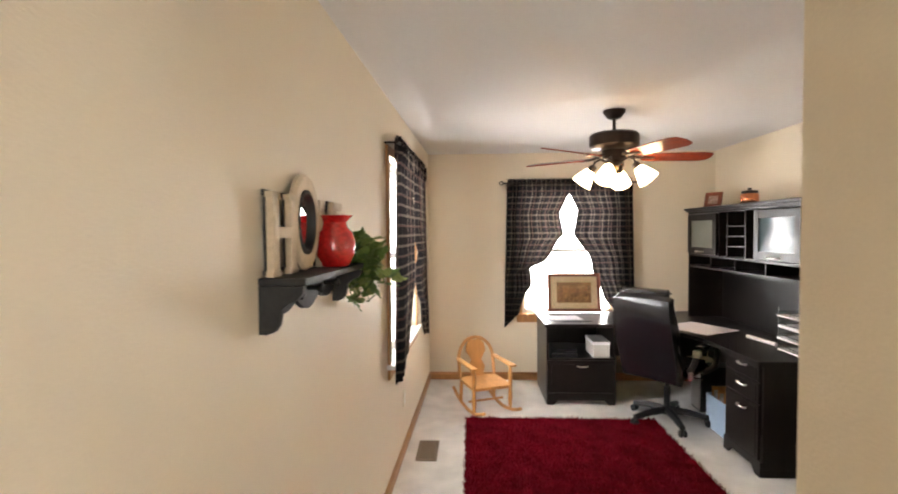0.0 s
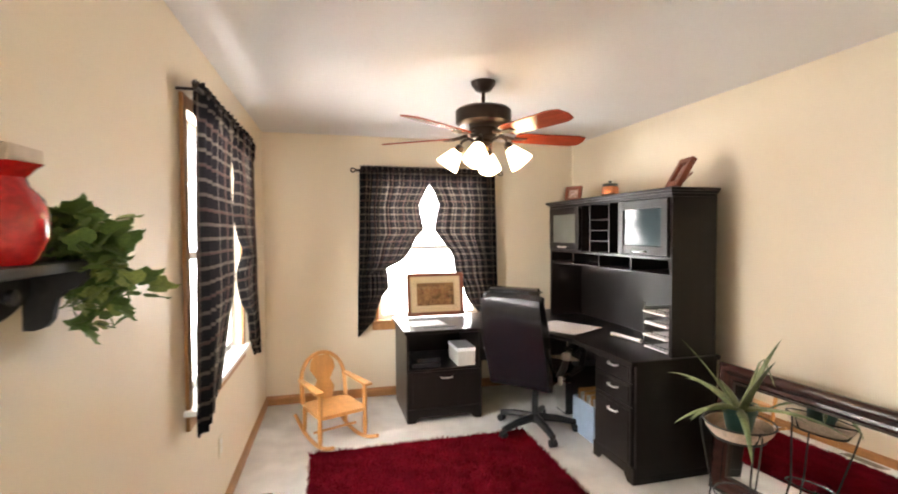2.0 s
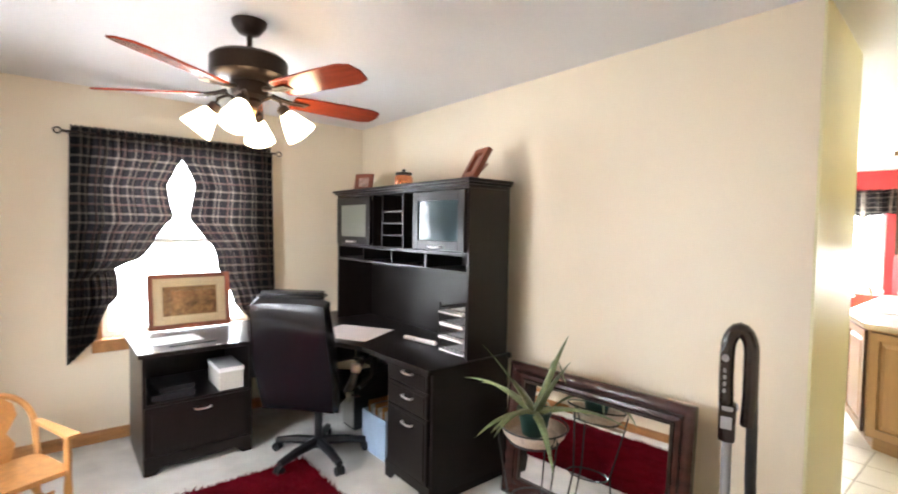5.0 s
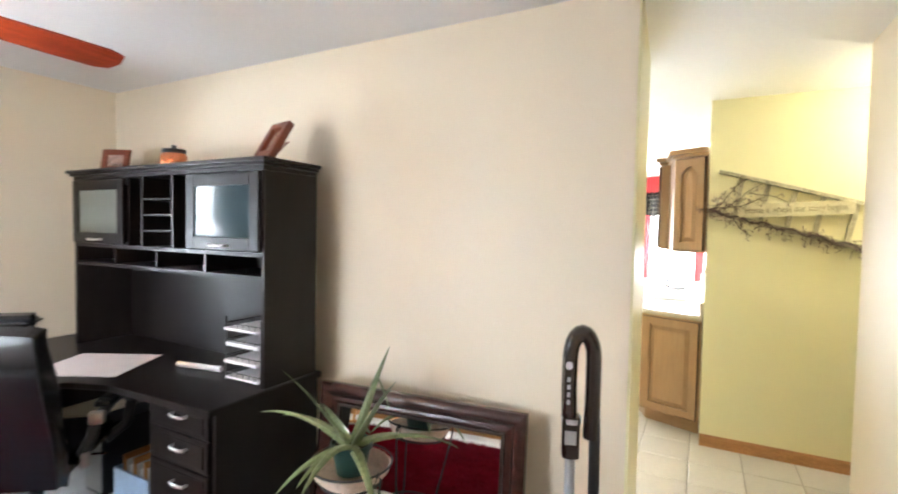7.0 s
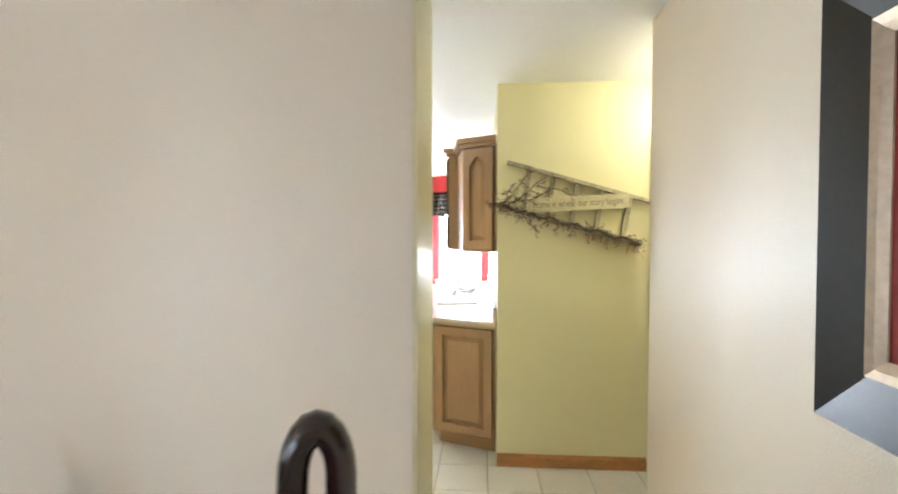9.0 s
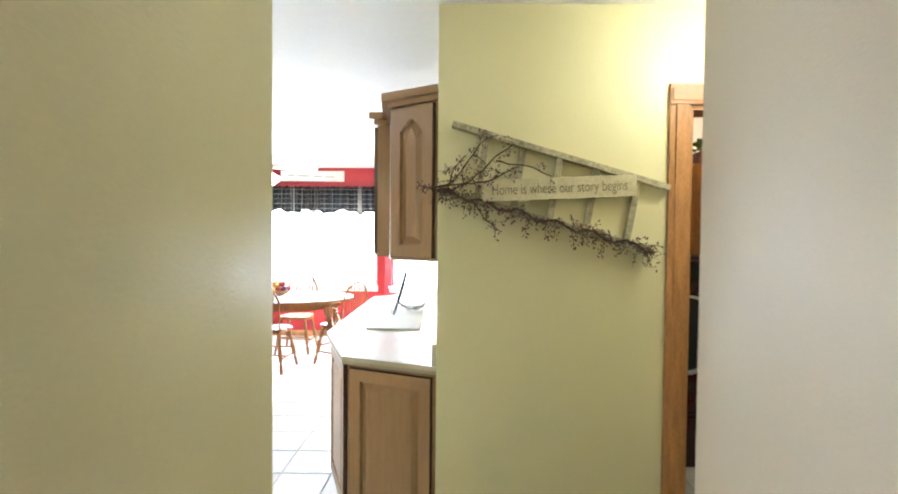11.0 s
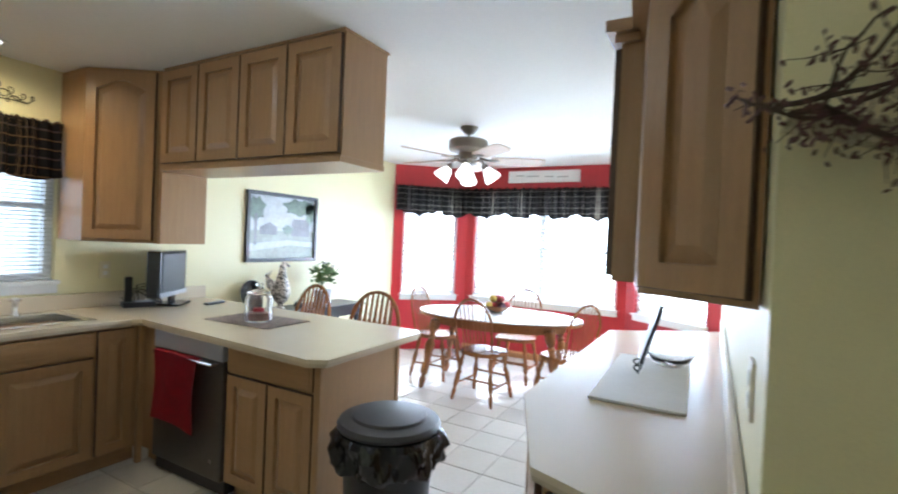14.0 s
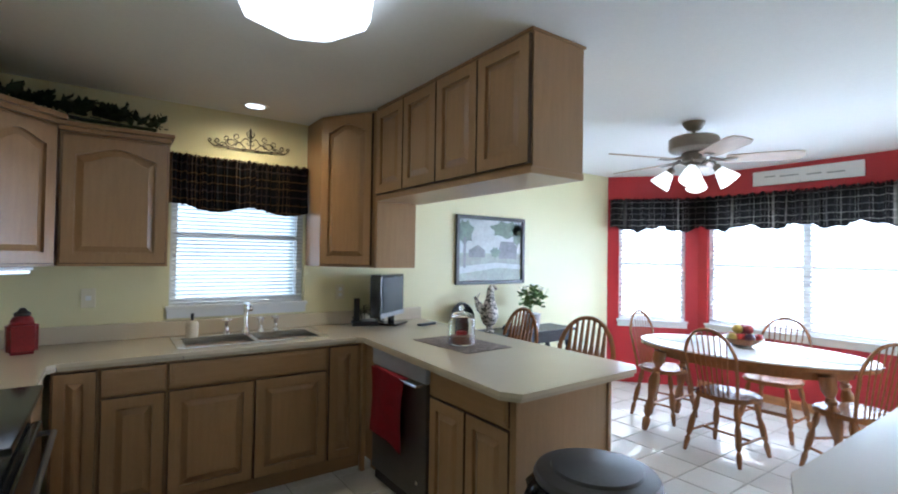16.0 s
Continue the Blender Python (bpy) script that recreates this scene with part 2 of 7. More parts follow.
# passage, hall and kitchen
single("wall_stub", prism(B(), [(2.953, 1.99), (3.838, 2.044), (3.838, 2.16), (3.072, 2.16), (3.072, 2.0), (2.953, 2.0)], 0, TOP), YELLOW, "pale yellow wall end at the kitchen passage", "wall", kind="structure")
wall("wall_kitchen_west", (3.35, 5.53), (3.35, 2.162), -0.12, YELLOW, "pale yellow kitchen wall behind the stove")
wall("wall_kitchen_north", (3.09, 5.53), (9.10, 5.53), 0.14, YELLOW, "pale yellow kitchen and dining wall with a window", [(1.43, 2.32, 1.10, 2.05)])
wall("wall_hall_east", (4.83, 1.735), (4.83, -2.0), 0.12, YELLOW, "pale yellow hall wall with the laundry doorway", [(1.03, 1.84, 0.0, 2.03)])
wall("wall_dining_south", (9.10, 1.735), (4.95, 1.735), 0.14, YELLOW, "pale yellow wall behind the long counter")
wall("wall_hall_west", (3.985, -2.0), (3.985, 0.955), 0.12, YELLOW, "pale yellow wall of the hall")
wall("wall_hall_end", (5.0, -2.0), (3.8, -2.0), 0.12, YELLOW, "pale yellow end wall of the hall")
# entry where the walk begins
wall("wall_entry_east", (0.86, 0.955), (0.86, -2.0), 0.12, CREAM, "cream wall of the entry hall")
# end wall is never in view; its opening only lets the fill lamp through
wall("wall_entry_end", (1.1, -2.0), (-0.24, -2.0), 0.12, CREAM, "unseen cream entry end wall, opened for the added fill lamp", [(0.33, 1.07, 0.65, 2.25)])
# bay
BAY = [(9.10, 5.53), (9.75, 4.77), (9.75, 2.69), (9.10, 1.735)]
SILL, HEAD = 0.74, 2.06
BAYHOLES = [(0.13, 0.87), (0.10, 1.98), (0.13, 1.01)]
for k, (u0, u1) in enumerate(BAYHOLES):
    wall("wall_bay_%d" % (k + 1), BAY[k], BAY[k + 1], 0.14, RED_WALL, "red painted wall of the bay window", [(u0, u1, SILL, HEAD)])
# laundry
wall("wall_laundry_east", (6.62, 1.60), (6.62, -2.0), 0.12, CREAM, "plain laundry wall behind the machines")
wall("wall_laundry_south", (6.74, -1.4), (4.95, -1.4), 0.12, CREAM, "plain laundry side wall")

slab("floor_office", [(-0.24, -2.12), (2.95, -2.12), (2.95, 5.67), (-0.24, 5.67)], -0.12, 0.0, CARPET, "pale cream cut pile carpet of the office", "carpet")
slab("floor", [(2.95, -2.12), (6.9, -2.12), (10.0, 1.5), (10.0, 5.67), (2.95, 5.67)], -0.12, -0.006, GROUT, "grouted bed of the kitchen floor tiles", "floor")
slab("ceiling_office", [(-0.24, -2.12), (3.01, -2.12), (3.01, 5.8), (-0.24, 5.8)], TOP, TOP + 0.2, CEILING, "smooth office ceiling, its colour darkened for weaker light", "ceiling")
slab("ceiling_kitchen", [(3.01, -2.12), (6.9, -2.12), (10.0, 1.2), (10.0, 5.8), (3.01, 5.8)], TOP, TOP + 0.2, CEILING_WHITE, "smooth kitchen ceiling, its colour lightened for bay daylight", "ceiling")
slab("ground", [(-300, -300), (300, -300), (300, 300), (-300, 300)], -0.62, -0.5, GRASS, "lawn round the house", "lawn")

# ---- office: windows, trim ----
ESPRESSO = material("espresso_laminate", (0.010, 0.0068, 0.0062), 0.32, grain=0.14, scale=3, fine=70, stretch=(5, 5, 1), bump=0.03)
ESPRESSO_IN = material("dark_board_inside", (0.010, 0.008, 0.008), 0.5, grain=0.1, bump=0.03)
for dark_surface in (ESPRESSO, ESPRESSO_IN):
    dark_surface.node_tree.nodes["Principled BSDF"].inputs["Specular IOR Level"].default_value = 0.25
NICKEL = plain("brushed_nickel", (0.75, 0.73, 0.70), 0.28)
CHROME = plain("chrome", (0.85, 0.86, 0.88), 0.08)
BLACK_LEATHER = material("black_leather", (0.006, 0.006, 0.008), 0.24, grain=0.12, scale=5, fine=140, bump=0.05, coat=0.25)
BLACK_PLASTIC = material("black_plastic", (0.012, 0.012, 0.014), 0.38, grain=0.06, bump=0.04)
BLACK_IRON = material("black_wrought_iron", (0.015, 0.014, 0.014), 0.5, grain=0.1, bump=0.1)
CURTAIN = plaid("black_check_curtain", (0.012, 0.010, 0.012), (0.24, 0.20, 0.16), (0.07, 0.03, 0.026), 0.063, 0.24, 0.46)
RUG = material("dark_red_shag", (0.17, 0.008, 0.017), 0.95, grain=0.22, scale=6, fine=160, bump=1.0)
HONEY = material("honey_maple", (0.56, 0.27, 0.085), 0.4, grain=0.12, scale=5, fine=45, stretch=(5, 5, 1), bump=0.04)
PAPER = material("white_paper", (0.80, 0.79, 0.80), 0.8, grain=0.02, bump=0.02)
MIRROR = plain("mirror_silver", (0.92, 0.93, 0.93), 0.01)
MAHOGANY = material("dark_mahogany", (0.040, 0.014, 0.011), 0.24, grain=0.2, scale=6, fine=60, stretch=(1, 5, 5), bump=0.05)
CHERRY = material("cherry_wood", (0.20, 0.05, 0.022), 0.35, grain=0.15, scale=8, fine=60, bump=0.03)
CHERRY_BLADE = material("cherry_fan_blade", (0.30, 0.045, 0.018), 0.22, grain=0.14, scale=5, fine=60, stretch=(1, 7, 7), bump=0.02)
BRONZE = material("oil_rubbed_bronze", (0.035, 0.022, 0.016), 0.35, metal=0.6, grain=0.1, bump=0.02)
BRASS = plain("aged_brass", (0.45, 0.30, 0.16), 0.3)
SHADE = glowing("lit_frosted_glass", (1.0, 0.76, 0.46), 8.5)
RUG.node_tree.nodes["Principled BSDF"].inputs["Specular IOR Level"].default_value = 0.0
SHADE_WHITE = glowing("lit_white_glass", (1.0, 0.95, 0.86), 5.0)
OUTSIDE = glowing("bright_overcast_outdoors", (0.94, 0.97, 1.0), 1.7)


def baseboard(name, a, b, mat=None, h=0.085, thick=0.014):
    """A skirting along the foot of a wall, on the right of the way from a to b."""
    a, b = Vector((*a, 0)), Vector((*b, 0))
    run = (b - a).length
    m = Matrix.Translation(a) @ Matrix.Rotation(math.atan2(b.y - a.y, b.x - a.x), 4, "Z")
    prof = [(-0.001, 0.002), (-thick, 0.002), (-thick, h * 0.72), (-thick * 0.55, h * 0.9), (-thick * 0.35, h), (-0.001, h)]
    bm = B()
    turned = m @ Matrix(((0, 0, 1, 0), (1, 0, 0, 0), (0, 1, 0, 0), (0, 0, 0, 1)))
    prism(bm, prof, 0, run, turned)
    return single(name, bm, mat or OAKH, "stained oak baseboard along the wall", "baseboard", kind="structure")


OAKV = material("golden_oak_trim_across", (0.42, 0.20, 0.07), 0.4, grain=0.16, scale=6, fine=50, stretch=(6, 1, 6), bump=0.06)
baseboard("baseboard", (-0.24, 5.53), (2.95, 5.53))
baseboard("baseboard", (-0.184, 1.0), (-0.0755, 5.51), OAKV)
baseboard("baseboard", (2.95, 5.51), (2.95, 2.03), OAKV)
baseboard("baseboard", (3.985, 1.075), (0.86, 1.075))
baseboard("baseboard", (4.83, 1.735), (4.83, 0.80), OAKV)
baseboard("baseboard", (6.45, 5.53), (9.08, 5.53))


def window(name, m, w, z0, z1, label, casing=True, blinds=False, mullions=(), rail=True, deep=0.14, tilt=18):
    """A double hung window in an opening w wide from z0 to z1; local x along the wall, y outwards, origin on the inner face at the opening's middle."""
    win = thing(name, m, label, "window", kind="structure")
    h = z1 - z0
    bm = B()
    fw = 0.045
    for x in (-w / 2, w / 2 - fw):
        box(bm, (x, 0.05, z0), (x + fw, deep - 0.01, z1))
    box(bm, (-w / 2 + fw, 0.05, z0), (w / 2 - fw, deep - 0.01, z0 + fw))
    box(bm, (-w / 2 + fw, 0.05, z1 - fw), (w / 2 - fw, deep - 0.01, z1))
    part("window_frame", bm, VINYL, win)
    if rail:
        part("meeting_rail", box(B(), (-w / 2 + fw, 0.07, (z0 + z1) / 2 - 0.02), (w / 2 - fw, 0.115, (z0 + z1) / 2 + 0.02), 0.004), VINYL, win)
    for x in mullions:
        part("mullion", box(B(), (x - 0.035, 0.05, z0 + fw), (x + 0.035, 0.12, z1 - fw), 0.004), VINYL, win)
    pane = part("pane", box(B(), (-w / 2 + fw, 0.088, z0 + fw), (w / 2 - fw, 0.094, z1 - fw)), GLASS, win)
    pane.visible_shadow = False
    if casing:
        bm = B()
        c = 0.06
        for x in (-w / 2 - c, w / 2):
            box(bm, (x, -0.018, z0 - 0.02), (x + c, -0.001, z1 + c), 0.004)
        box(bm, (-w / 2, -0.018, z1), (w / 2, -0.001, z1 + c), 0.004)
        box(bm, (-w / 2 - c, -0.018, z0 - 0.09), (w / 2 + c, -0.001, z0 - 0.022), 0.004)
        part("casing", bm, OAK, win, "stained oak casing")
        part("window_sill", box(B(), (-w / 2 - c - 0.02, -0.05, z0 - 0.021), (w / 2 + c + 0.02, 0.049, z0 + 0.004), 0.005), VINYL if name == "window_2" else OAKH, win)
    else:
        part("window_sill", box(B(), (-w / 2 - 0.02, -0.035, z0 - 0.022), (w / 2 + 0.02, 0.049, z0 + 0.003), 0.005), VINYL, win)
        part("apron", box(B(), (-w / 2 - 0.012, -0.016, z0 - 0.080), (w / 2 + 0.012, -0.001, z0 - 0.0225), 0.004), VINYL, win)
    if blinds:
        me = mesh_of("slat", box(B(), (-w / 2 + 0.012, -0.012, -0.0008), (w / 2 - 0.012, 0.012, 0.0008)), VINYL)
        count = int((h - 0.06) / blinds)
        for k in range(count):
            ob = new("slat", me)
            ob.parent = win
            ob.matrix_basis = pose(0, 0.025, z0 + 0.02 + k * blinds, tilt, 0, 0)
        part("head_rail", box(B(), (-w / 2 + 0.008, 0.006, z1 - 0.035), (w / 2 - 0.008, 0.045, z1 - 0.002), 0.003), VINYL, win)
        for x in (-w * 0.32, w * 0.32):
            part("ladder_cord", rod(B(), (x, 0.011, z0 + 0.01), (x, 0.011, z1 - 0.03), 0.0012, seg=5), VINYL, win)
    return win


N_WIN = pose(1.42, 5.53, 0)
window("window_1", N_WIN, 0.98, 0.72, 2.08, "white vinyl window with stained oak casing")
window("window_2", pose(-0.1157, 3.86, 0, 0, 0, 88.61), 1.16, 0.80, 2.08, "white vinyl window with stained oak casing beside the shelf")
# bright overcast outdoors, beyond the panes
for name, m, w, h in (("backdrop_north", pose(1.42, 6.6, 1.4), 5.0, 4.5), ("backdrop_west", pose(-1.3, 3.8, 1.4, 0, 0, 90), 5.0, 4.5)):
    single(name, box(B(), (-w / 2, 0, -1.88), (w / 2, 0.02, h / 2)), OUTSIDE, "bright overcast sky beyond the window", "sky", kind="structure", m=m)


def cloth(name, edge_l, edge_r, z0, z1, folds, depth, mat, parent, rows=44, cols=70, hem=None, ruffle=0.0, gather=1.25, uneven=0.0):
    """A hanging cloth in the plane of local x and z with folds in y; edges are functions of the height share (0 low, 1 high)."""
    bm = B()
    uv = bm.loops.layers.uv.new("UVMap")
    grid, flat = [], {}
    for j in range(rows + 1):
        v = j / rows
        row = []
        for i in range(cols + 1):
            u = i / cols
            x = edge_l(v) + (edge_r(v) - edge_l(v)) * u
            sway = uneven * math.sin(2.3 * folds * u + 5 * math.sin(folds * 0.7 * u))
            low = z0 + (hem(u) if hem else 0)
            z = low + (z1 - low) * v
            y = depth * (1 + 0.4 * sway) * (math.sin(folds * 2 * math.pi * u + 0.6 * math.sin(3 * v) + 2.2 * sway) + 0.4 * math.sin(folds * 4.7 * math.pi * u + 1.3 + v)) * (0.55 + 0.45 * (1 - v))
            if ruffle and v > 0.93:
                y += ruffle * math.sin(folds * 5.1 * math.pi * u)
                z += ruffle * 0.5 * math.sin(folds * 7.3 * math.pi * u)
            p = bm.verts.new((x, y, z))
            tuck = uneven * (0.035 * math.sin(folds * 2 * math.pi * u + 1) + 0.02 * sway)
            flat[p] = ((edge_l(1) + (edge_r(1) - edge_l(1)) * u) * gather + tuck, z + uneven * 0.004 * math.sin(folds * 2.6 * math.pi * u + sway))
            row.append(p)
        grid.append(row)
    for j in range(rows):
        for i in range(cols):
            f = bm.faces.new((grid[j][i], grid[j][i + 1], grid[j + 1][i + 1], grid[j + 1][i]))
            for loop in f.loops:
                loop[uv].uv = flat[loop.vert]
    bmesh.ops.solidify(bm, geom=bm.faces[:], thickness=0.0015)
    return part(name, bm, mat, parent, smooth=True)


def stepped(pairs):
    """A line through (share, value) pairs."""
    def at(v):
        for (a, p), (b, q) in zip(pairs, pairs[1:]):
            if v <= b:
                s = (v - a) / (b - a)
                return p + (q - p) * s
        return pairs[-1][1]
    return at


DESK_INNER = ([(0, 0.86), (0.10, 0.77), (0.15, 0.75), (0.21, 0.64), (0.29, 0.62), (0.35, 0.67), (0.39, 0.43), (0.46, 0.30), (0.56, 0.19), (0.60, 0.09), (0.77, 0.16), (0.84, 0.08), (0.91, 0.0), (1, 0.0)],
              [(0, 0.80), (0.10, 0.62), (0.20, 0.52), (0.30, 0.42), (0.39, 0.37), (0.46, 0.31), (0.56, 0.14), (0.60, 0.06), (0.77, 0.14), (0.84, 0.08), (0.91, 0.0), (1, 0.0)])
SIDE_INNER = ([(0, 0.78), (0.08, 0.60), (0.20, 0.40), (0.30, 0.10), (0.38, 0.04), (0.60, 0.05), (0.70, 0.10), (0.77, 0.12), (0.84, 0.05), (0.91, 0.0), (1, 0.0)],
              [(0, 0.80), (0.14, 0.72), (0.20, 0.40), (0.30, 0.24), (0.36, 0.20), (0.45, 0.52), (0.51, 0.28), (0.62, 0.06), (0.70, 0.10), (0.77, 0.13), (0.84, 0.05), (0.91, 0.0), (1, 0.0)])


def curtain_pair(m, half, z0, z1, label, inners, rod_over=0.07):
    c = thing("curtain", m, label, "curtain")
    for s in (-1, 1):
        a = lambda v, s=s: s * half * (1.05 + 0.05 * (1 - v))
        inner = stepped(inners[0] if s < 0 else inners[1])
        b = lambda v, s=s, inner=inner: s * half * (inner(v) + (0.018 * math.sin(31 * v + s) * (1 - v) if v < 0.9 else 0.0))
        l, r = (a, b) if s < 0 else (b, a)
        cloth("curtain_panel", l, r, z0, z1, 6.5, 0.022, CURTAIN, c, uneven=0.25, hem=(lambda u, s=s: 0.16 * (u if s < 0 else 1 - u)), ruffle=0.012)
    cloth("curtain_heading", lambda v: -half * 1.04, lambda v: half * 1.04, z1 - 0.04, z1 + 0.035, 14, 0.010, CURTAIN, c, rows=6, cols=160, ruffle=0.01)
    part("curtain_rod", rod(B(), (-half - rod_over, -0.004, z1 - 0.01), (half + rod_over, -0.004, z1 - 0.01), 0.008), BRONZE, c)
    for s in (-1, 1):
        bm = B()
        tube(bm, [(s * (half + rod_over + 0.020) + 0.020 * math.cos(a), -0.004, z1 - 0.01 + 0.018 * math.sin(a)) for a in [2 * math.pi * k / 16 for k in range(16)]], 0.005, 6, closed=True)
        part("finial", bm, BRONZE, c, smooth=True)
        part("rod_bracket", rod(B(), (s * (half + rod_over - 0.03), 0.0, z1 - 0.01), (s * (half + rod_over - 0.03), 0.079, z1 - 0.01), 0.006), BRONZE, c)
    return c


curtain_pair(pose(1.415, 5.45, 0), 0.62, 0.58, 2.125, "black and cream checked curtains parted over the window", DESK_INNER)
curtain_pair(pose(-0.036, 3.868, 0, 0, 0, 88.61), 0.635, 0.70, 2.155, "black and cream checked curtains parted over the side window", SIDE_INNER)

# ---- office: floor things ----
rug = thing("rug", pose(1.125, 3.22, 0.004), "dark red shag rug lying on the carpet", "rug")
bm = B()
prism(bm, [(-0.79, -1.2), (0.79, -1.2), (0.79, 1.2), (-0.79, 1.2)], 0, 0.012)
part("backing", bm, RUG, rug)
rng = np.random.default_rng(3)
verts, faces = [], []
count = 42000
px, py = rng.uniform(-0.80, 0.80, count), rng.uniform(-1.21, 1.21, count)
lean, lift, turn_at = rng.normal(0, 0.009, (count, 2)), rng.uniform(0.022, 0.038, count), rng.uniform(0, 6.28, count)
lift = lift * (1 + 0.28 * np.sin(19 * px + 4 * np.sin(7 * py)) * np.sin(23 * py + 3 * np.sin(9 * px)))
for k in range(count):
    c, s = 0.0045 * math.cos(turn_at[k]), 0.0045 * math.sin(turn_at[k])
    verts += [(px[k] - c, py[k] - s, 0.010), (px[k] + c, py[k] + s, 0.010), (px[k] + lean[k, 0], py[k] + lean[k, 1], lift[k])]
    faces.append((3 * k, 3 * k + 1, 3 * k + 2))
me = bpy.data.meshes.new("pile")
me.from_pydata(verts, [], faces)
me.materials.append(RUG)
pile = new("shag", me)
pile.parent = rug
tagged(pile, kind="stuff")

vent = thing("floor_vent", pose(0.055, 3.82, 0.0), "brown metal floor register set in the carpet", "vent")
VENT = material("tan_metal", (0.20, 0.15, 0.10), 0.5, grain=0.05, bump=0.02)
bm = B()
for a, b in (((-0.075, -0.16), (0.075, -0.135)), ((-0.075, 0.135), (0.075, 0.16)), ((-0.075, -0.135), (-0.055, 0.135)), ((0.055, -0.135), (0.075, 0.135))):
    box(bm, (*a, 0.001), (*b, 0.008))
part("frame", bm, VENT, vent)
part("grille_bed", box(B(), (-0.055, -0.135, 0.0005), (0.055, 0.135, 0.003)), BLACK_PLASTIC, vent)
slat_mesh = mesh_of("slat", box(B(), (-0.054, -0.003, 0.003), (0.054, 0.003, 0.007)), VENT)
for k in range(18):
    ob = new("slat", slat_mesh)
    ob.parent, ob.location = vent, (0, -0.125 + k * 0.0147, 0)


def outlet(m, label, switch=False):
    o = thing("switch_plate" if switch else "outlet", m, label, "switch" if switch else "outlet")
    part("plate", box(B(), (-0.036, -0.007, -0.058), (0.036, -0.0005, 0.058), 0.002), PLATE, o)
    for z in ((0.0,) if switch else (-0.022, 0.022)):
        part("toggle" if switch else "socket", box(B(), (-0.014, -0.010, z - 0.014), (0.014, -0.0072, z + 0.014), 0.001), VINYL, o)
    return o


outlet(pose(-0.117, 3.80, 0.40, 0, 0, 88.61), "ivory wall outlet under the side window")


def rocking_chair(m):
    c = thing("rocking_chair", m, "child's honey maple rocking chair on the carpet", "chair")
    for s in (-1, 1):
        pts = [(s * 0.15, -0.34 + 0.68 * k / 10, 0.018 + 0.085 * ((k - 5) / 5) ** 2) for k in range(11)]
        part("rocker", tube(B(), pts, 0.014, 8), HONEY, c, smooth=True)
        part("front_leg", lathe(B(), [(0.013, 0), (0.018, 0.1), (0.014, 0.16), (0.017, 0.28), (0.012, 0.37)], 12, pose(s * 0.155, -0.15, 0.04)), HONEY, c, smooth=True)
        part("back_leg", rod(B(), (s * 0.15, 0.16, 0.035), (s * 0.145, 0.15, 0.23), 0.015), HONEY, c, smooth=True)
        part("armrest", prism(B(), [(-0.028, -0.19), (0.028, -0.19), (0.022, 0.0), (0.016, 0.19), (-0.016, 0.19), (-0.022, 0.0)], 0.408, 0.424, pose(s * 0.165, 0, 0)), HONEY, c)
    seat = [(0.165 * math.cos(a) * (1.06 - 0.08 * math.sin(a)), 0.18 * math.sin(a)) for a in [2 * math.pi * k / 28 for k in range(28)]]
    sq = [(max(-0.165, min(0.165, x * 1.2)), max(-0.17, min(0.17, y * 1.2))) for x, y in seat]
    part("seat", prism(B(), sq, 0.225, 0.25), HONEY, c)
    arch = [(0.155 * math.cos(math.pi * k / 16), 0.40 + 0.19 * math.sin(math.pi * k / 16)) for k in range(17)]
    pts = [(0.155, 0.16, 0.24)] + [(x, 0.16 + 0.18 * (z - 0.24), z) for x, z in arch] + [(-0.155, 0.16, 0.24)]
    part("back_bow", tube(B(), pts, 0.015, 8), HONEY, c, smooth=True)
    lean = Matrix(((1, 0, 0, 0), (0, 0.18, -1, 0.16 - 0.18 * 0.24), (0, 1, 0, 0), (0, 0, 0, 1)))
    vase = [(-0.05, 0.25), (0.05, 0.25), (0.075, 0.33), (0.045, 0.39), (0.09, 0.47), (0.08, 0.53), (0.045, 0.57), (-0.045, 0.57), (-0.08, 0.53), (-0.09, 0.47), (-0.045, 0.39), (-0.075, 0.33)]
    part("back_splat", prism(B(), vase, -0.006, 0.006, lean), HONEY, c)
    part("stretcher", rod(B(), (-0.15, -0.02, 0.09), (0.15, -0.02, 0.09), 0.009), HONEY, c, smooth=True)
    return c


rocking_chair(pose(0.50, 4.67, 0, 0, 0, 22) @ Matrix.Diagonal((1.12, 1.08, 1.03, 1)))

# ---- office: L-shaped desk and hutch ----


def bar_handle(parent, m, w=0.09):
    bm = B()
    pts = [(-w / 2, 0, 0), (-w / 2, -0.022, 0.0), (-w / 4, -0.028, -0.002), (w / 4, -0.028, -0.002), (w / 2, -0.022, 0), (w / 2, 0, 0)]
    tube(bm, pts, 0.0065, 8)
    return part("handle", bm, NICKEL, parent, "brushed nickel handle", smooth=True, m=m)


EAST = Matrix.Rotation(radians(-90), 4, "Z")  # local -y turned to face west

desk = thing("desk", pose(0, 0, 0), "espresso L-shaped corner desk against two walls", "desk")
top = [(1.045, 5.44), (1.045, 4.715), (1.62, 4.715), (1.80, 4.66), (1.98, 4.52), (2.12, 4.34), (2.19, 4.15), (2.215, 3.48), (2.86, 3.48), (2.86, 5.44)]
bm = prism(B(), top, 0.735, 0.765)
bmesh.ops.bevel(bm, geom=[e for e in bm.edges], offset=0.004, segments=2, affect="EDGES")
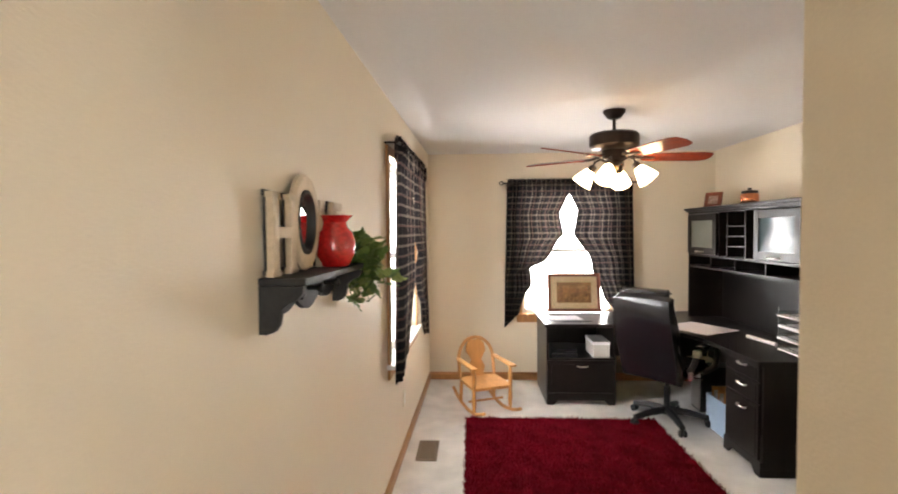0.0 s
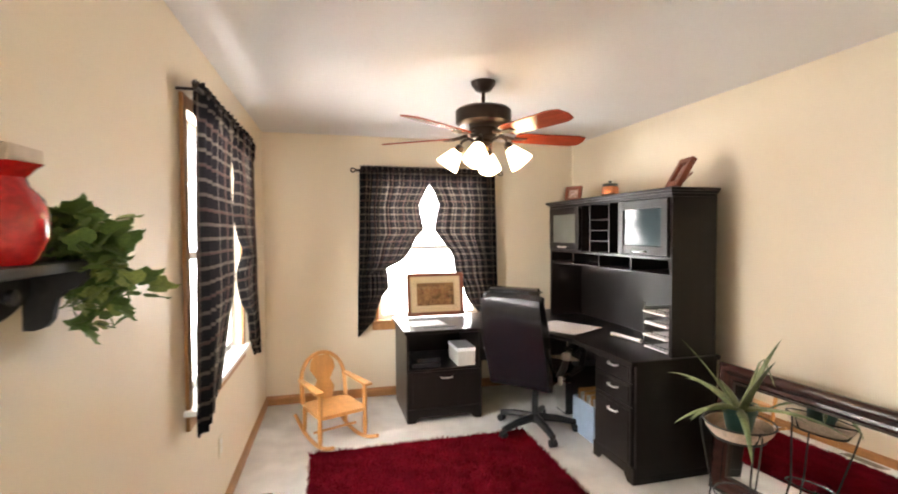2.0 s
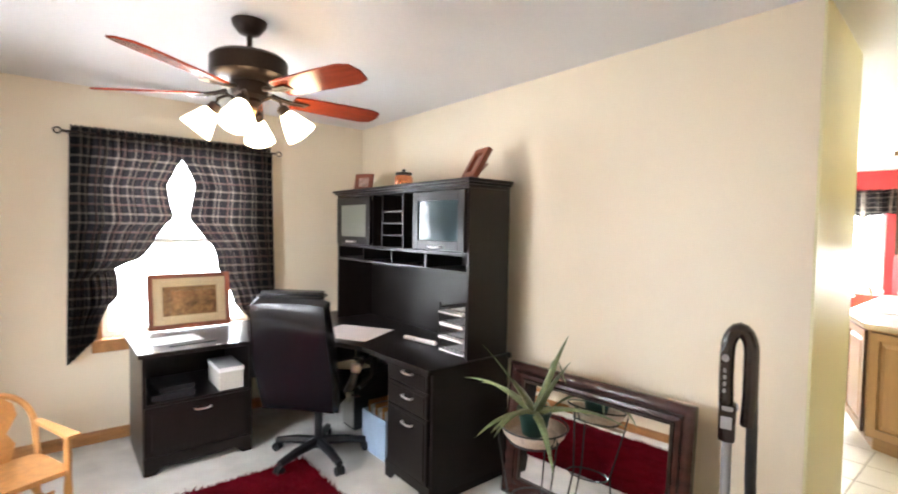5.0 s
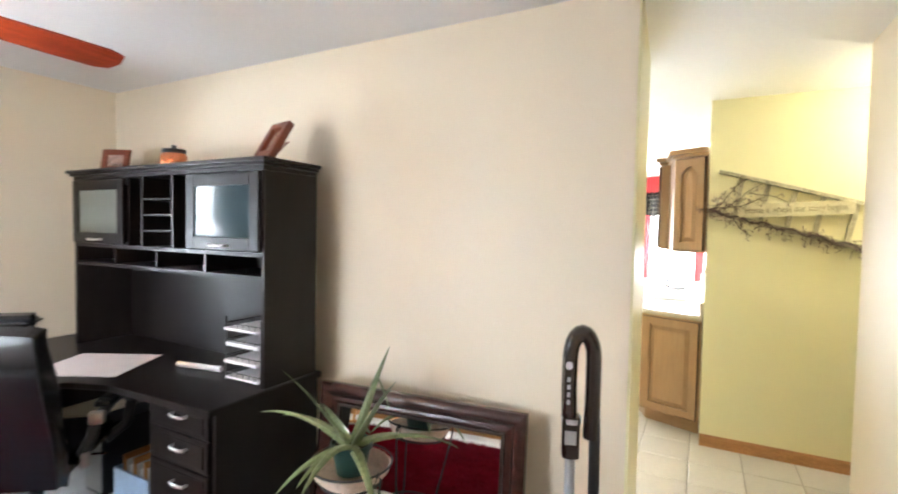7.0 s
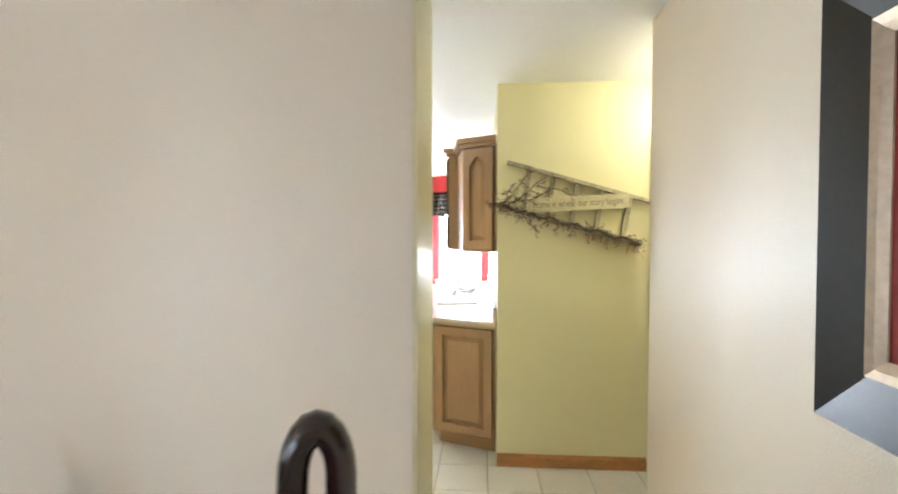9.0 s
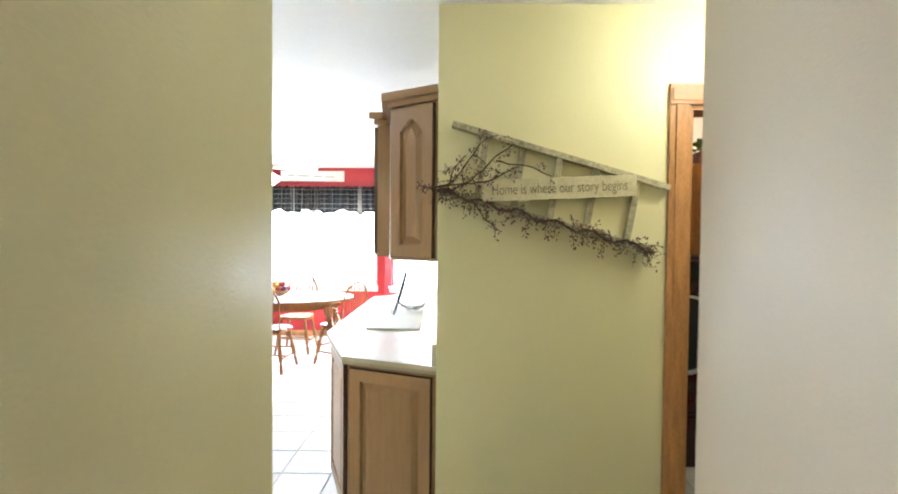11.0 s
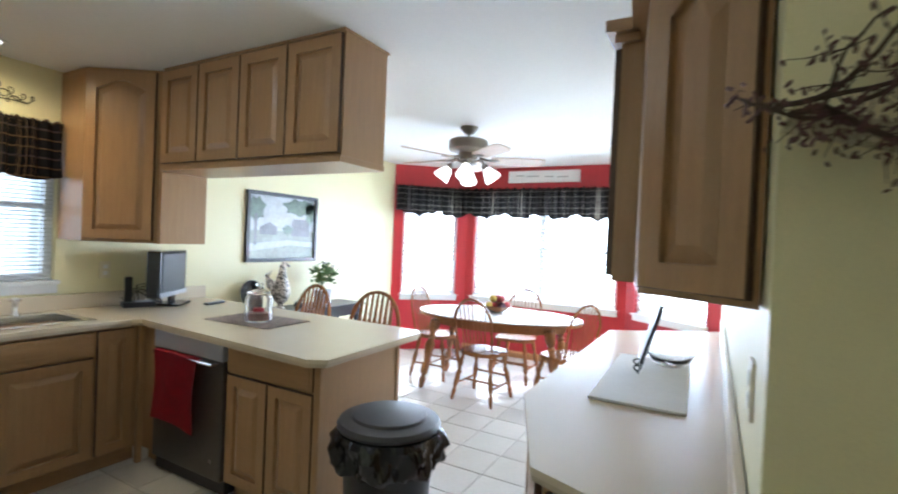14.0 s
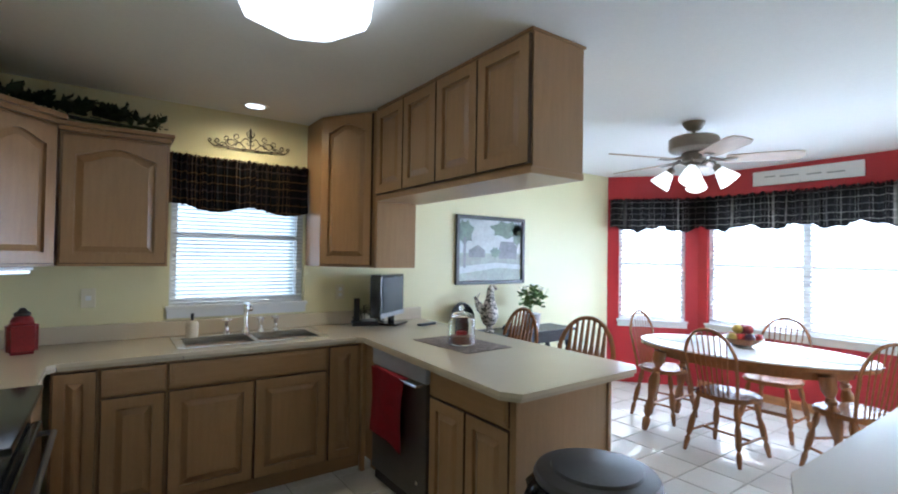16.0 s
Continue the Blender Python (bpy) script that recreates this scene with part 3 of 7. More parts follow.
part("desktop", bm, ESPRESSO, desk)
# pedestal with drawers
for a, b in (((2.262, 3.50, 0.05), (2.85, 3.52, 0.734)), ((2.262, 3.93, 0.05), (2.85, 3.95, 0.734))):
    part("side_panel", box(B(), a, b), ESPRESSO, desk)
part("back_panel", box(B(), (2.81, 3.52, 0.05), (2.83, 3.93, 0.734)), ESPRESSO, desk)
part("bottom_panel", box(B(), (2.262, 3.52, 0.05), (2.81, 3.93, 0.09)), ESPRESSO, desk)
bm = B()
foot = [(3.50, 0.0), (3.56, 0.0), (3.60, 0.045), (3.85, 0.045), (3.89, 0.0), (3.95, 0.0), (3.95, 0.10), (3.50, 0.10)]
prism(bm, foot, 2.245, 2.261, Matrix(((0, 0, 1, 0), (1, 0, 0, 0), (0, 1, 0, 0), (0, 0, 0, 1))))
box(bm, (2.262, 3.50, 0), (2.84, 3.518, 0.049))
part("plinth", bm, ESPRESSO, desk)
for z0, z1, hz in ((0.62, 0.73, 0.70), (0.475, 0.612, 0.56), (0.105, 0.467, 0.405)):
    d = box(B(), (2.243, 3.525, z0), (2.261, 3.925, z1), 0.003)
    box(d, (2.239, 3.55, z0 + 0.02), (2.2435, 3.90, z1 - 0.02), 0.002)
    drawer = part("drawer", d, ESPRESSO, desk)
    bar_handle(drawer, Matrix.Translation((2.243, 3.70, hz)) @ EAST)
# return cabinet with an open cubby over a file drawer
for x in (1.075, 1.69):
    part("side_panel", box(B(), (x, 4.80, 0.0), (x + 0.02, 5.42, 0.734)), ESPRESSO, desk)
part("back_panel", box(B(), (1.095, 5.40, 0.05), (1.69, 5.42, 0.734)), ESPRESSO, desk)
part("cubby_shelf", box(B(), (1.095, 4.80, 0.41), (1.69, 5.40, 0.43)), ESPRESSO, desk)
part("bottom_panel", box(B(), (1.095, 4.80, 0.05), (1.69, 5.40, 0.07)), ESPRESSO, desk)
d = box(B(), (1.08, 4.782, 0.115), (1.705, 4.80, 0.415), 0.003)
box(d, (1.12, 4.777, 0.15), (1.665, 4.7825, 0.38), 0.003)
drawer = part("file_drawer", d, ESPRESSO, desk)
bar_handle(drawer, pose(1.40, 4.782, 0.365))
bm = B()
prism(bm, [(1.08, 0), (1.14, 0), (1.18, 0.04), (1.60, 0.04), (1.645, 0), (1.705, 0), (1.705, 0.11), (1.08, 0.11)], -4.80, -4.786, Matrix(((1, 0, 0, 0), (0, 0, -1, 0), (0, 1, 0, 0), (0, 0, 0, 1))))
part("plinth", bm, ESPRESSO, desk)
part("modesty_panel", box(B(), (2.83, 3.96, 0.30), (2.845, 5.40, 0.73)), ESPRESSO, desk)
part("modesty_panel", box(B(), (1.72, 5.40, 0.30), (2.82, 5.415, 0.73)), ESPRESSO, desk)

hutch = thing("hutch", pose(0, 0, 0.766), "espresso desk hutch with glass doors and cubbies", "hutch")
X0, X1, Y0, Y1 = 2.508, 2.835, 3.50, 5.14
for y in (Y0, Y1 - 0.022):
    part("side_panel", box(B(), (X0, y, 0), (X1, y + 0.022, 0.995)), ESPRESSO, hutch)
part("back_panel", box(B(), (X1 - 0.012, Y0 + 0.022, 0), (X1, Y1 - 0.022, 0.995)), ESPRESSO, hutch)
bm = box(B(), (X0 - 0.005, Y0, 0.996), (X1, Y1, 1.016))
box(bm, (X0 - 0.022, Y0 - 0.016, 1.017), (X1, Y1 + 0.016, 1.032), 0.004)
box(bm, (X0 - 0.036, Y0 - 0.03, 1.032), (X1, Y1 + 0.03, 1.052), 0.005)
part("crown", bm, ESPRESSO, hutch)
part("shelf", box(B(), (X0, Y0 + 0.022, 0.60), (X1 - 0.012, Y1 - 0.022, 0.62)), ESPRESSO, hutch)
part("shelf", box(B(), (X0 + 0.0, Y0 + 0.022, 0.492), (X1 - 0.012, Y1 - 0.022, 0.512)), ESPRESSO, hutch)
for y in (3.93, 4.33, 4.73):
    part("divider", box(B(), (X0 + 0.01, y - 0.008, 0.512), (X1 - 0.012, y + 0.008, 0.60)), ESPRESSO, hutch)
for y in (4.045, 4.185, 4.45, 4.58):
    part("divider", box(B(), (X0 + 0.004, y - 0.008, 0.62), (X1 - 0.012, y + 0.008, 0.995)), ESPRESSO, hutch)
for z in (0.70, 0.785, 0.87):
    part("letter_shelf", box(B(), (X0 + 0.006, 4.194, z), (X1 - 0.012, 4.441, z + 0.010)), ESPRESSO, hutch, "thin shelf")
FROST = glass("frosted_cabinet_glass", (0.20, 0.21, 0.17), 0.30, 0.35)
CLEAR_DARK = glass("cabinet_glass", (0.04, 0.065, 0.075), 0.10, 0.2)
CLEAR_DARK.node_tree.nodes["Principled BSDF"].inputs["IOR"].default_value = 1.30
for y0, y1, g in ((3.522, 4.036, CLEAR_DARK), (4.59, 5.118, FROST)):
    bm = B()
    s = 0.06
    for a, b in (((y0, 0.625), (y0 + s, 0.99)), ((y1 - s, 0.625), (y1, 0.99)), ((y0 + s, 0.625), (y1 - s, 0.625 + s)), ((y0 + s, 0.99 - s), (y1 - s, 0.99))):
        box(bm, (X0 - 0.02, *a), (X0 - 0.001, *b), 0.003)
    door = part("door", bm, ESPRESSO, hutch)
    part("pane", box(B(), (X0 - 0.012, y0 + s, 0.625 + s), (X0 - 0.007, y1 - s, 0.99 - s)), g, door, "greenish glass pane")
    bar_handle(door, Matrix.Translation((X0 - 0.02, (y0 + y1) / 2, 0.648)) @ EAST, 0.11)

tray = thing("letter_tray", pose(2.665, 3.65, 0.766), "black wire letter tray holding stacks of paper", "tray")
for k in range(4):
    z = 0.012 + 0.078 * k
    pts = [(-0.15, -0.12, z + 0.03), (0.15, -0.12, z + 0.03), (0.15, 0.12, z + 0.03), (-0.15, 0.12, z + 0.03)]
    tier = part("tier_rim", tube(B(), pts, 0.003, 6, closed=True), BLACK_IRON, tray)
    for j in range(7):
        y = -0.12 + 0.04 * j
        part("wire", tube(B(), [(-0.15, y, z + 0.03), (-0.148, y, z), (0.148, y, z), (0.15, y, z + 0.03)], 0.0022, 5), BLACK_IRON, tier)
    part("paper", box(B(), (-0.16 - 0.01 * (k % 2), -0.108, z + 0.003), (0.13, 0.108, z + 0.012 + 0.004 * (k % 3))), PAPER, tray, "sheets of white paper")
for x, y in ((-0.15, -0.12), (0.15, -0.12), (-0.15, 0.12), (0.15, 0.12)):
    part("post", rod(B(), (x, y, 0.001), (x, y, 0.31), 0.0035, seg=6), BLACK_IRON, tray)
single("paper", box(B(), (-0.205, -0.225, 0), (0.205, 0.225, 0.002)), material("pale_pink_paper", (0.74, 0.67, 0.66), 0.8, grain=0.02, bump=0.02), "large sheet of pale pinkish paper on the desk", "paper", m=pose(2.335, 4.54, 0.767, 0, 0, 29))
# pale sheet added where the desktop only shows a reflection
single("paper", box(B(), (-0.15, -0.11, 0), (0.15, 0.11, 0.003)), PAPER, "pale flat sheet standing in for a reflection on the desk", "paper", m=pose(1.28, 5.02, 0.767, 0, 0, 6))
single("pen_tray", box(B(), (-0.14, -0.012, 0), (0.14, 0.012, 0.006), 0.002), BLACK_PLASTIC, "dark slim pen tray on the desk", "tray", m=pose(1.36, 4.83, 0.767, 0, 0, 4))
single("paper_roll", rod(B(), (-0.14, 0, 0.016), (0.14, 0, 0.016), 0.015, seg=14), PAPER, "rolled white paper lying on the desk", "paper", smooth=True, m=pose(2.55, 4.02, 0.767, 0, 0, 100))
for k, (x, y, w, d, h) in enumerate(((1.25, 5.0, 0.24, 0.30, 0.035), (1.27, 5.02, 0.20, 0.26, 0.03))):
    single("binder", box(B(), (-w / 2, -d / 2, 0), (w / 2, d / 2, h), 0.004), BLACK_PLASTIC, "dark binder lying in the desk cubby", "binder", m=pose(x, y, 0.431 + 0.036 * k, 0, 0, 4 * k))
CARD = material("grey_white_cardboard", (0.52, 0.50, 0.46), 0.8, grain=0.05, bump=0.05)
archive = thing("storage_box", pose(1.585, 4.97, 0.431), "grey and white cardboard box in the desk cubby", "box")
part("box_body", box(B(), (-0.075, -0.15, 0), (0.075, 0.15, 0.12), 0.003), CARD, archive)
part("lid", box(B(), (-0.08, -0.155, 0.1205), (0.08, 0.155, 0.15), 0.003), PAPER, archive)
bin_box = thing("storage_bin", pose(2.52, 4.22, 0.0), "translucent blue plastic bin of papers under the desk", "bin")
BLUEBIN = material("milky_blue_plastic", (0.32, 0.42, 0.55), 0.35, grain=0.06, bump=0.02)
bm = B()
for a, b in (((-0.2, -0.15), (0.2, -0.14)), ((-0.2, 0.14), (0.2, 0.15)), ((-0.2, -0.14), (-0.19, 0.14)), ((0.19, -0.14), (0.2, 0.14))):
    box(bm, (*a, 0.012), (*b, 0.27))
box(bm, (-0.2, -0.15, 0.0), (0.2, 0.15, 0.012))
part("bin_body", bm, BLUEBIN, bin_box)
for k in range(9):
    part("folder", box(B(), (-0.17, -0.13 + 0.03 * k, 0.0125), (0.17, -0.122 + 0.03 * k, 0.29 + 0.02 * (k % 3))), (PAPER, CARD, HONEY)[k % 3], bin_box)
speaker = thing("computer_case", pose(2.60, 4.72, 0.0), "black computer case on the floor under the desk", "computer")
part("case", box(B(), (-0.2, -0.09, 0.0), (0.2, 0.09, 0.40), 0.006), BLACK_PLASTIC, speaker)
part("front_panel", box(B(), (-0.21, -0.08, 0.02), (-0.2005, 0.08, 0.38), 0.003), NICKEL, speaker)


def picture_frame(name, m, w, h, border, mat, label, art, mat_board=None, depth=0.018, easel=False):
    """A framed picture standing in local x and z, its face towards -y."""
    f = thing(name, m, label, "picture")
    bm = B()
    for a, b in (((-w / 2, 0), (-w / 2 + border, h)), ((w / 2 - border, 0), (w / 2, h)), ((-w / 2 + border, 0), (w / 2 - border, border)), ((-w / 2 + border, h - border), (w / 2 - border, h))):
        box(bm, (a[0], -depth, a[1]), (b[0], 0, b[1]), 0.004)
    part("frame", bm, mat, f)
    inner = border
    if mat_board:
        part("mount", box(B(), (-w / 2 + border, -0.008, border), (w / 2 - border, -0.004, h - border)), mat_board, f)
        inner = border + min(w, h) * 0.15
    part("print", box(B(), (-w / 2 + inner, -0.0105, inner), (w / 2 - inner, -0.0085, h - inner)), art, f)
    glaze = part("glazing", box(B(), (-w / 2 + border, -0.0135, border), (w / 2 - border, -0.0125, h - border)), GLASS, f)
    glaze.visible_shadow = False
    if easel:
        part("strut", box(B(), (-0.03, 0.001, 0.02), (0.03, 0.006, h * 0.7)), mat, f, m=pose(0, 0, 0, -14))
    return f


SEPIA = material("sepia_print", (0.22, 0.12, 0.05), 0.25, grain=0.5, scale=9, fine=40, coat=0.8, bump=0, dark=(0.05, 0.03, 0.015))
MOUNT = material("cream_mount", (0.62, 0.47, 0.28), 0.7, grain=0.03, bump=0.02)
picture_frame("framed_picture", pose(1.45, 5.36, 0.769, -9), 0.545, 0.40, 0.035, CHERRY, "brown wooden framed sepia print standing on the desk", SEPIA, MOUNT, easel=True)
PHOTO = material("faded_photo", (0.45, 0.30, 0.24), 0.3, grain=0.4, scale=30, fine=90, bump=0)
picture_frame("photo_frame", pose(2.66, 4.99, 1.82, -12, 0, -62), 0.17, 0.145, 0.035, CHERRY, "small cherry photo frame on the hutch", PHOTO, easel=True)
picture_frame("photo_frame", pose(2.62, 3.62, 1.822, -30, 0, -104), 0.165, 0.205, 0.036, CHERRY, "tilted cherry photo frame on the hutch", PHOTO, depth=0.034, easel=True)
jar = thing("candle_jar", pose(2.68, 4.43, 1.819), "copper coloured candle jar with a black lid", "candle")
COPPER = plain("hammered_copper", (0.65, 0.25, 0.13), 0.25)
part("jar_body", lathe(B(), [(0.0, 0), (0.06, 0.0), (0.068, 0.012), (0.068, 0.075), (0.058, 0.09)], 24), COPPER, jar, smooth=True)
part("lid", lathe(B(), [(0.058, 0.091), (0.062, 0.094), (0.060, 0.112), (0.02, 0.118), (0.012, 0.122), (0.017, 0.134), (0.0, 0.14)], 24), BLACK_PLASTIC, jar, smooth=True)


def office_chair(m):
    c = thing("office_chair", m, "black leather high-backed office chair on casters", "chair")
    base = part("base", lathe(B(), [(0.028, 0.07), (0.05, 0.075), (0.05, 0.12), (0.03, 0.14)], 16), BLACK_PLASTIC, c, smooth=True)
    for k in range(5):
        a = 2 * math.pi * k / 5 + 0.5
        ca, sa = math.cos(a), math.sin(a)
        bm = B()
        tube(bm, [(0.03 * ca, 0.03 * sa, 0.105), (0.18 * ca, 0.18 * sa, 0.095), (0.31 * ca, 0.31 * sa, 0.07)], 0.033, 8, taper=0.7)
        part("spoke", bm, BLACK_PLASTIC, c, smooth=True)
        bm = B()
        for o in (-0.016, 0.016):
            side = Vector((-sa, ca, 0)) * o
            p = Vector((0.31 * ca, 0.31 * sa, 0.028)) + side
            w = Vector((-sa, ca, 0)) * 0.009
            rod(bm, p - w, p + w, 0.028, seg=14)
        rod(bm, (0.31 * ca, 0.31 * sa, 0.045), (0.31 * ca, 0.31 * sa, 0.075), 0.008)
        part("caster", bm, BLACK_PLASTIC, c)
    part("gas_lift", rod(rod(B(), (0, 0, 0.13), (0, 0, 0.30), 0.026), (0, 0, 0.30), (0, 0, 0.42), 0.016), BLACK_PLASTIC, c, smooth=True)
    part("seat_plate", box(B(), (-0.10, -0.13, 0.405), (0.10, 0.15, 0.435), 0.006), BLACK_PLASTIC, c)
    bm = box(B(), (-0.26, -0.25, 0.436), (0.26, 0.25, 0.53))
    bmesh.ops.bevel(bm, geom=bm.edges[:], offset=0.04, segments=4, affect="EDGES")
    part("seat", bm, BLACK_LEATHER, c, smooth=True)
    # tall padded back: a boxy leather case with a padded front and a rolled top
    lean = pose(0, -0.27, 0.40, 9)
    bm = B()
    rows, cols = 26, 16
    sheets = []
    for side in (0, 1):
        grid = []
        for j in range(rows + 1):
            v = j / rows
            z = 0.74 * v
            half = 0.252 + 0.018 * math.sin(math.pi * min(1, v * 1.1))
            row = []
            for i in range(cols + 1):
                u = -1 + 2 * i / cols
                rim = max(0.0, 1 - max(abs(u) ** 14, abs(2 * v - 1) ** 22))
                thick = 0.058 * rim ** 0.35
                curve = 0.030 * math.cos(math.pi * v * 1.25) - 0.028 * u * u * 0.5
                pad = 0.014 * math.sin(v * math.pi * 4) * rim if side else 0.006 * math.sin(v * 9 + u * 2) * rim
                row.append(bm.verts.new((u * half * (0.93 + 0.07 * rim ** 0.3), curve + (thick + pad if side else -thick - pad), z - 0.022 * u ** 4 * (v > 0.85))))
            grid.append(row)
        sheets.append(grid)
    for g, flip in zip(sheets, (False, True)):
        for j in range(rows):
            for i in range(cols):
                q = (g[j][i], g[j][i + 1], g[j + 1][i + 1], g[j + 1][i])
                bm.faces.new(q[::-1] if flip else q)
    for j in range(rows):
        for i in (0, cols):
            bm.faces.new((sheets[0][j][i], sheets[0][j + 1][i], sheets[1][j + 1][i], sheets[1][j][i]))
    for i in range(cols):
        for j in (0, rows):
            bm.faces.new((sheets[0][j][i], sheets[0][j][i + 1], sheets[1][j][i + 1], sheets[1][j][i]))
    bmesh.ops.remove_doubles(bm, verts=bm.verts, dist=0.0008)
    back = part("backrest", bm, BLACK_LEATHER, c, smooth=True, m=lean)
    roll = box(B(), (-0.205, -0.035, 0.715), (0.205, 0.045, 0.765))
    bmesh.ops.bevel(roll, geom=roll.edges[:], offset=0.022, segments=4, affect="EDGES")
    part("head_roll", roll, BLACK_LEATHER, back, smooth=True)
    for s in (-1, 1):
        part("seam", tube(B(), [(s * (0.222 + 0.012 * math.sin(math.pi * k / 14)), 0.030 * math.cos(math.pi * k / 14 * 1.25) - 0.072, 0.04 + 0.66 * k / 14) for k in range(15)], 0.0035, 6), BLACK_LEATHER, back, smooth=True)
        pts = [(s * 0.25, -0.16, 0.50), (s * 0.30, -0.20, 0.58), (s * 0.315, -0.17, 0.66), (s * 0.315, -0.02, 0.685), (s * 0.315, 0.13, 0.675), (s * 0.32, 0.20, 0.61), (s * 0.31, 0.16, 0.50), (s * 0.24, 0.10, 0.45)]
        arm = part("armrest", tube(B(), pts, 0.024, 10), BLACK_PLASTIC, c, smooth=True)
        part("arm_pad", box(B(), (s * 0.315 - 0.033, -0.14, 0.690), (s * 0.315 + 0.033, 0.14, 0.718), 0.013), BLACK_LEATHER, arm, smooth=True)
        part("arm_cap", box(B(), (s * 0.315 - 0.030, -0.205, 0.635), (s * 0.315 + 0.030, -0.165, 0.690), 0.010), NICKEL, arm, "brushed metal cap", smooth=True)
        part("arm_bracket", box(B(), (s * 0.272 - 0.012, -0.215, 0.455), (s * 0.272 + 0.016, -0.175, 0.515), 0.008), NICKEL, arm, "brushed metal bracket", smooth=True)
    part("tilt_lever", rod(B(), (0.09, 0.02, 0.42), (0.27, 0.02, 0.415), 0.006), CHROME, c)
    return c


office_chair(pose(2.02, 4.42, 0, 0, 0, -47))

# ---- office: ceiling fan ----


def ceiling_fan(m, blade_mat, metal, shade_mat, label, turn, shades=4, drop=0.12, shade_turn=62):
    f = thing("ceiling_fan", m, label, "fan")
    part("canopy", lathe(B(), [(0.0, 0), (0.075, -0.001), (0.072, -0.02), (0.045, -0.055), (0.018, -0.065)], 24), metal, f, smooth=True)
    part("downrod", rod(B(), (0, 0, -0.06), (0, 0, -0.06 - drop), 0.012), metal, f, smooth=True)
    z = -0.06 - drop
    part("motor", lathe(B(), [(0.02, z + 0.02), (0.06, z + 0.012), (0.15, z), (0.165, z - 0.015), (0.165, z - 0.085), (0.15, z - 0.10), (0.08, z - 0.115)], 32), metal, f, smooth=True)
    part("switch_housing", lathe(B(), [(0.08, z - 0.115), (0.085, z - 0.13), (0.075, z - 0.17), (0.05, z - 0.185), (0.055, z - 0.20), (0.03, z - 0.225), (0.0, z - 0.23)], 24), metal, f, smooth=True)
    zb = z - 0.150
    for k in range(5):
        a = turn + k * 72
        arm = pose(0, 0, zb, 0, 0, a)
        out = [(0.20, -0.055), (0.25, -0.062), (0.45, -0.07), (0.60, -0.072), (0.65, -0.055), (0.665, 0.0), (0.65, 0.055), (0.60, 0.072), (0.45, 0.07), (0.25, 0.062), (0.20, 0.055)]
        b = part("blade", prism(B(), out, -0.004, 0.004), blade_mat, f, m=arm @ pose(0, 0, -0.012, -13))
        bm = tube(B(), [(0.10, 0, 0.0), (0.15, 0, -0.012), (0.20, 0, -0.018), (0.25, 0, -0.019)], 0.012, 8, taper=0.6)
        box(bm, (0.19, -0.035, -0.022), (0.27, 0.035, -0.017))
        part("blade_iron", bm, metal, f, smooth=False, m=arm)
    part("lamp_hub", lathe(B(), [(0.0, z - 0.265), (0.014, z - 0.262), (0.030, z - 0.245), (0.034, z - 0.225), (0.026, z - 0.205)], 20), BRASS, f, "small brass hub", smooth=True)
    zk = z - 0.19
    for k in range(shades):
        a = radians(turn + shade_turn + k * 360 / shades)
        ca, sa = math.cos(a), math.sin(a)
        pts = [(0.05 * ca, 0.05 * sa, zk), (0.09 * ca, 0.09 * sa, zk + 0.02), (0.13 * ca, 0.13 * sa, zk + 0.005), (0.145 * ca, 0.145 * sa, zk - 0.03)]
        part("lamp_arm", tube(B(), pts, 0.008, 8), metal, f, smooth=True)
        tilt = Matrix.Translation((0.145 * ca, 0.145 * sa, zk - 0.035)) @ Matrix.Rotation(a, 4, "Z") @ Matrix.Rotation(radians(-38), 4, "Y")
        part("lamp_holder", lathe(B(), [(0.012, 0.02), (0.026, 0.012), (0.028, -0.02), (0.03, -0.025)], 16, tilt), metal, f, smooth=True)
        bm = lathe(B(), [(0.030, -0.024), (0.040, -0.045), (0.052, -0.08), (0.064, -0.11), (0.070, -0.135), (0.066, -0.135), (0.058, -0.108), (0.045, -0.078), (0.033, -0.045), (0.024, -0.03)], 20, tilt, wave=lambda t, zz: 0.03 * math.cos(4 * t))
        part("shade", bm, shade_mat, f, "frosted glass shade, lit", smooth=True)
    part("pull_chain", rod(B(), (0.02, 0.0, z - 0.22), (0.02, 0.0, z - 0.36), 0.0015, seg=5), BRASS, f)
    return f


ceiling_fan(pose(1.37, 3.73, TOP - 0.001), CHERRY_BLADE, BRONZE, SHADE, "bronze ceiling fan with cherry blades and four lit shades", 1, drop=0.10, shade_turn=60)

# ---- office: mirror, plant, vacuum cleaner ----
mirror = thing("mirror", pose(0, 0, 0), "large dark wooden framed mirror leaning against the wall", "mirror")
tl, tr = Vector((2.782, 3.385, 0.755)), Vector((2.868, 2.365, 0.765))
along = (tr - tl).normalized()
span = (tr - tl).length
out = Vector((along.y, -along.x, 0))
bl = tl + out * 0.085
bl.z = 0.004
up = (tl - bl).normalized()
height = (tl - bl).length
face = Matrix((along, up, along.cross(up))).transposed().to_4x4()
face.translation = bl
bw = 0.095
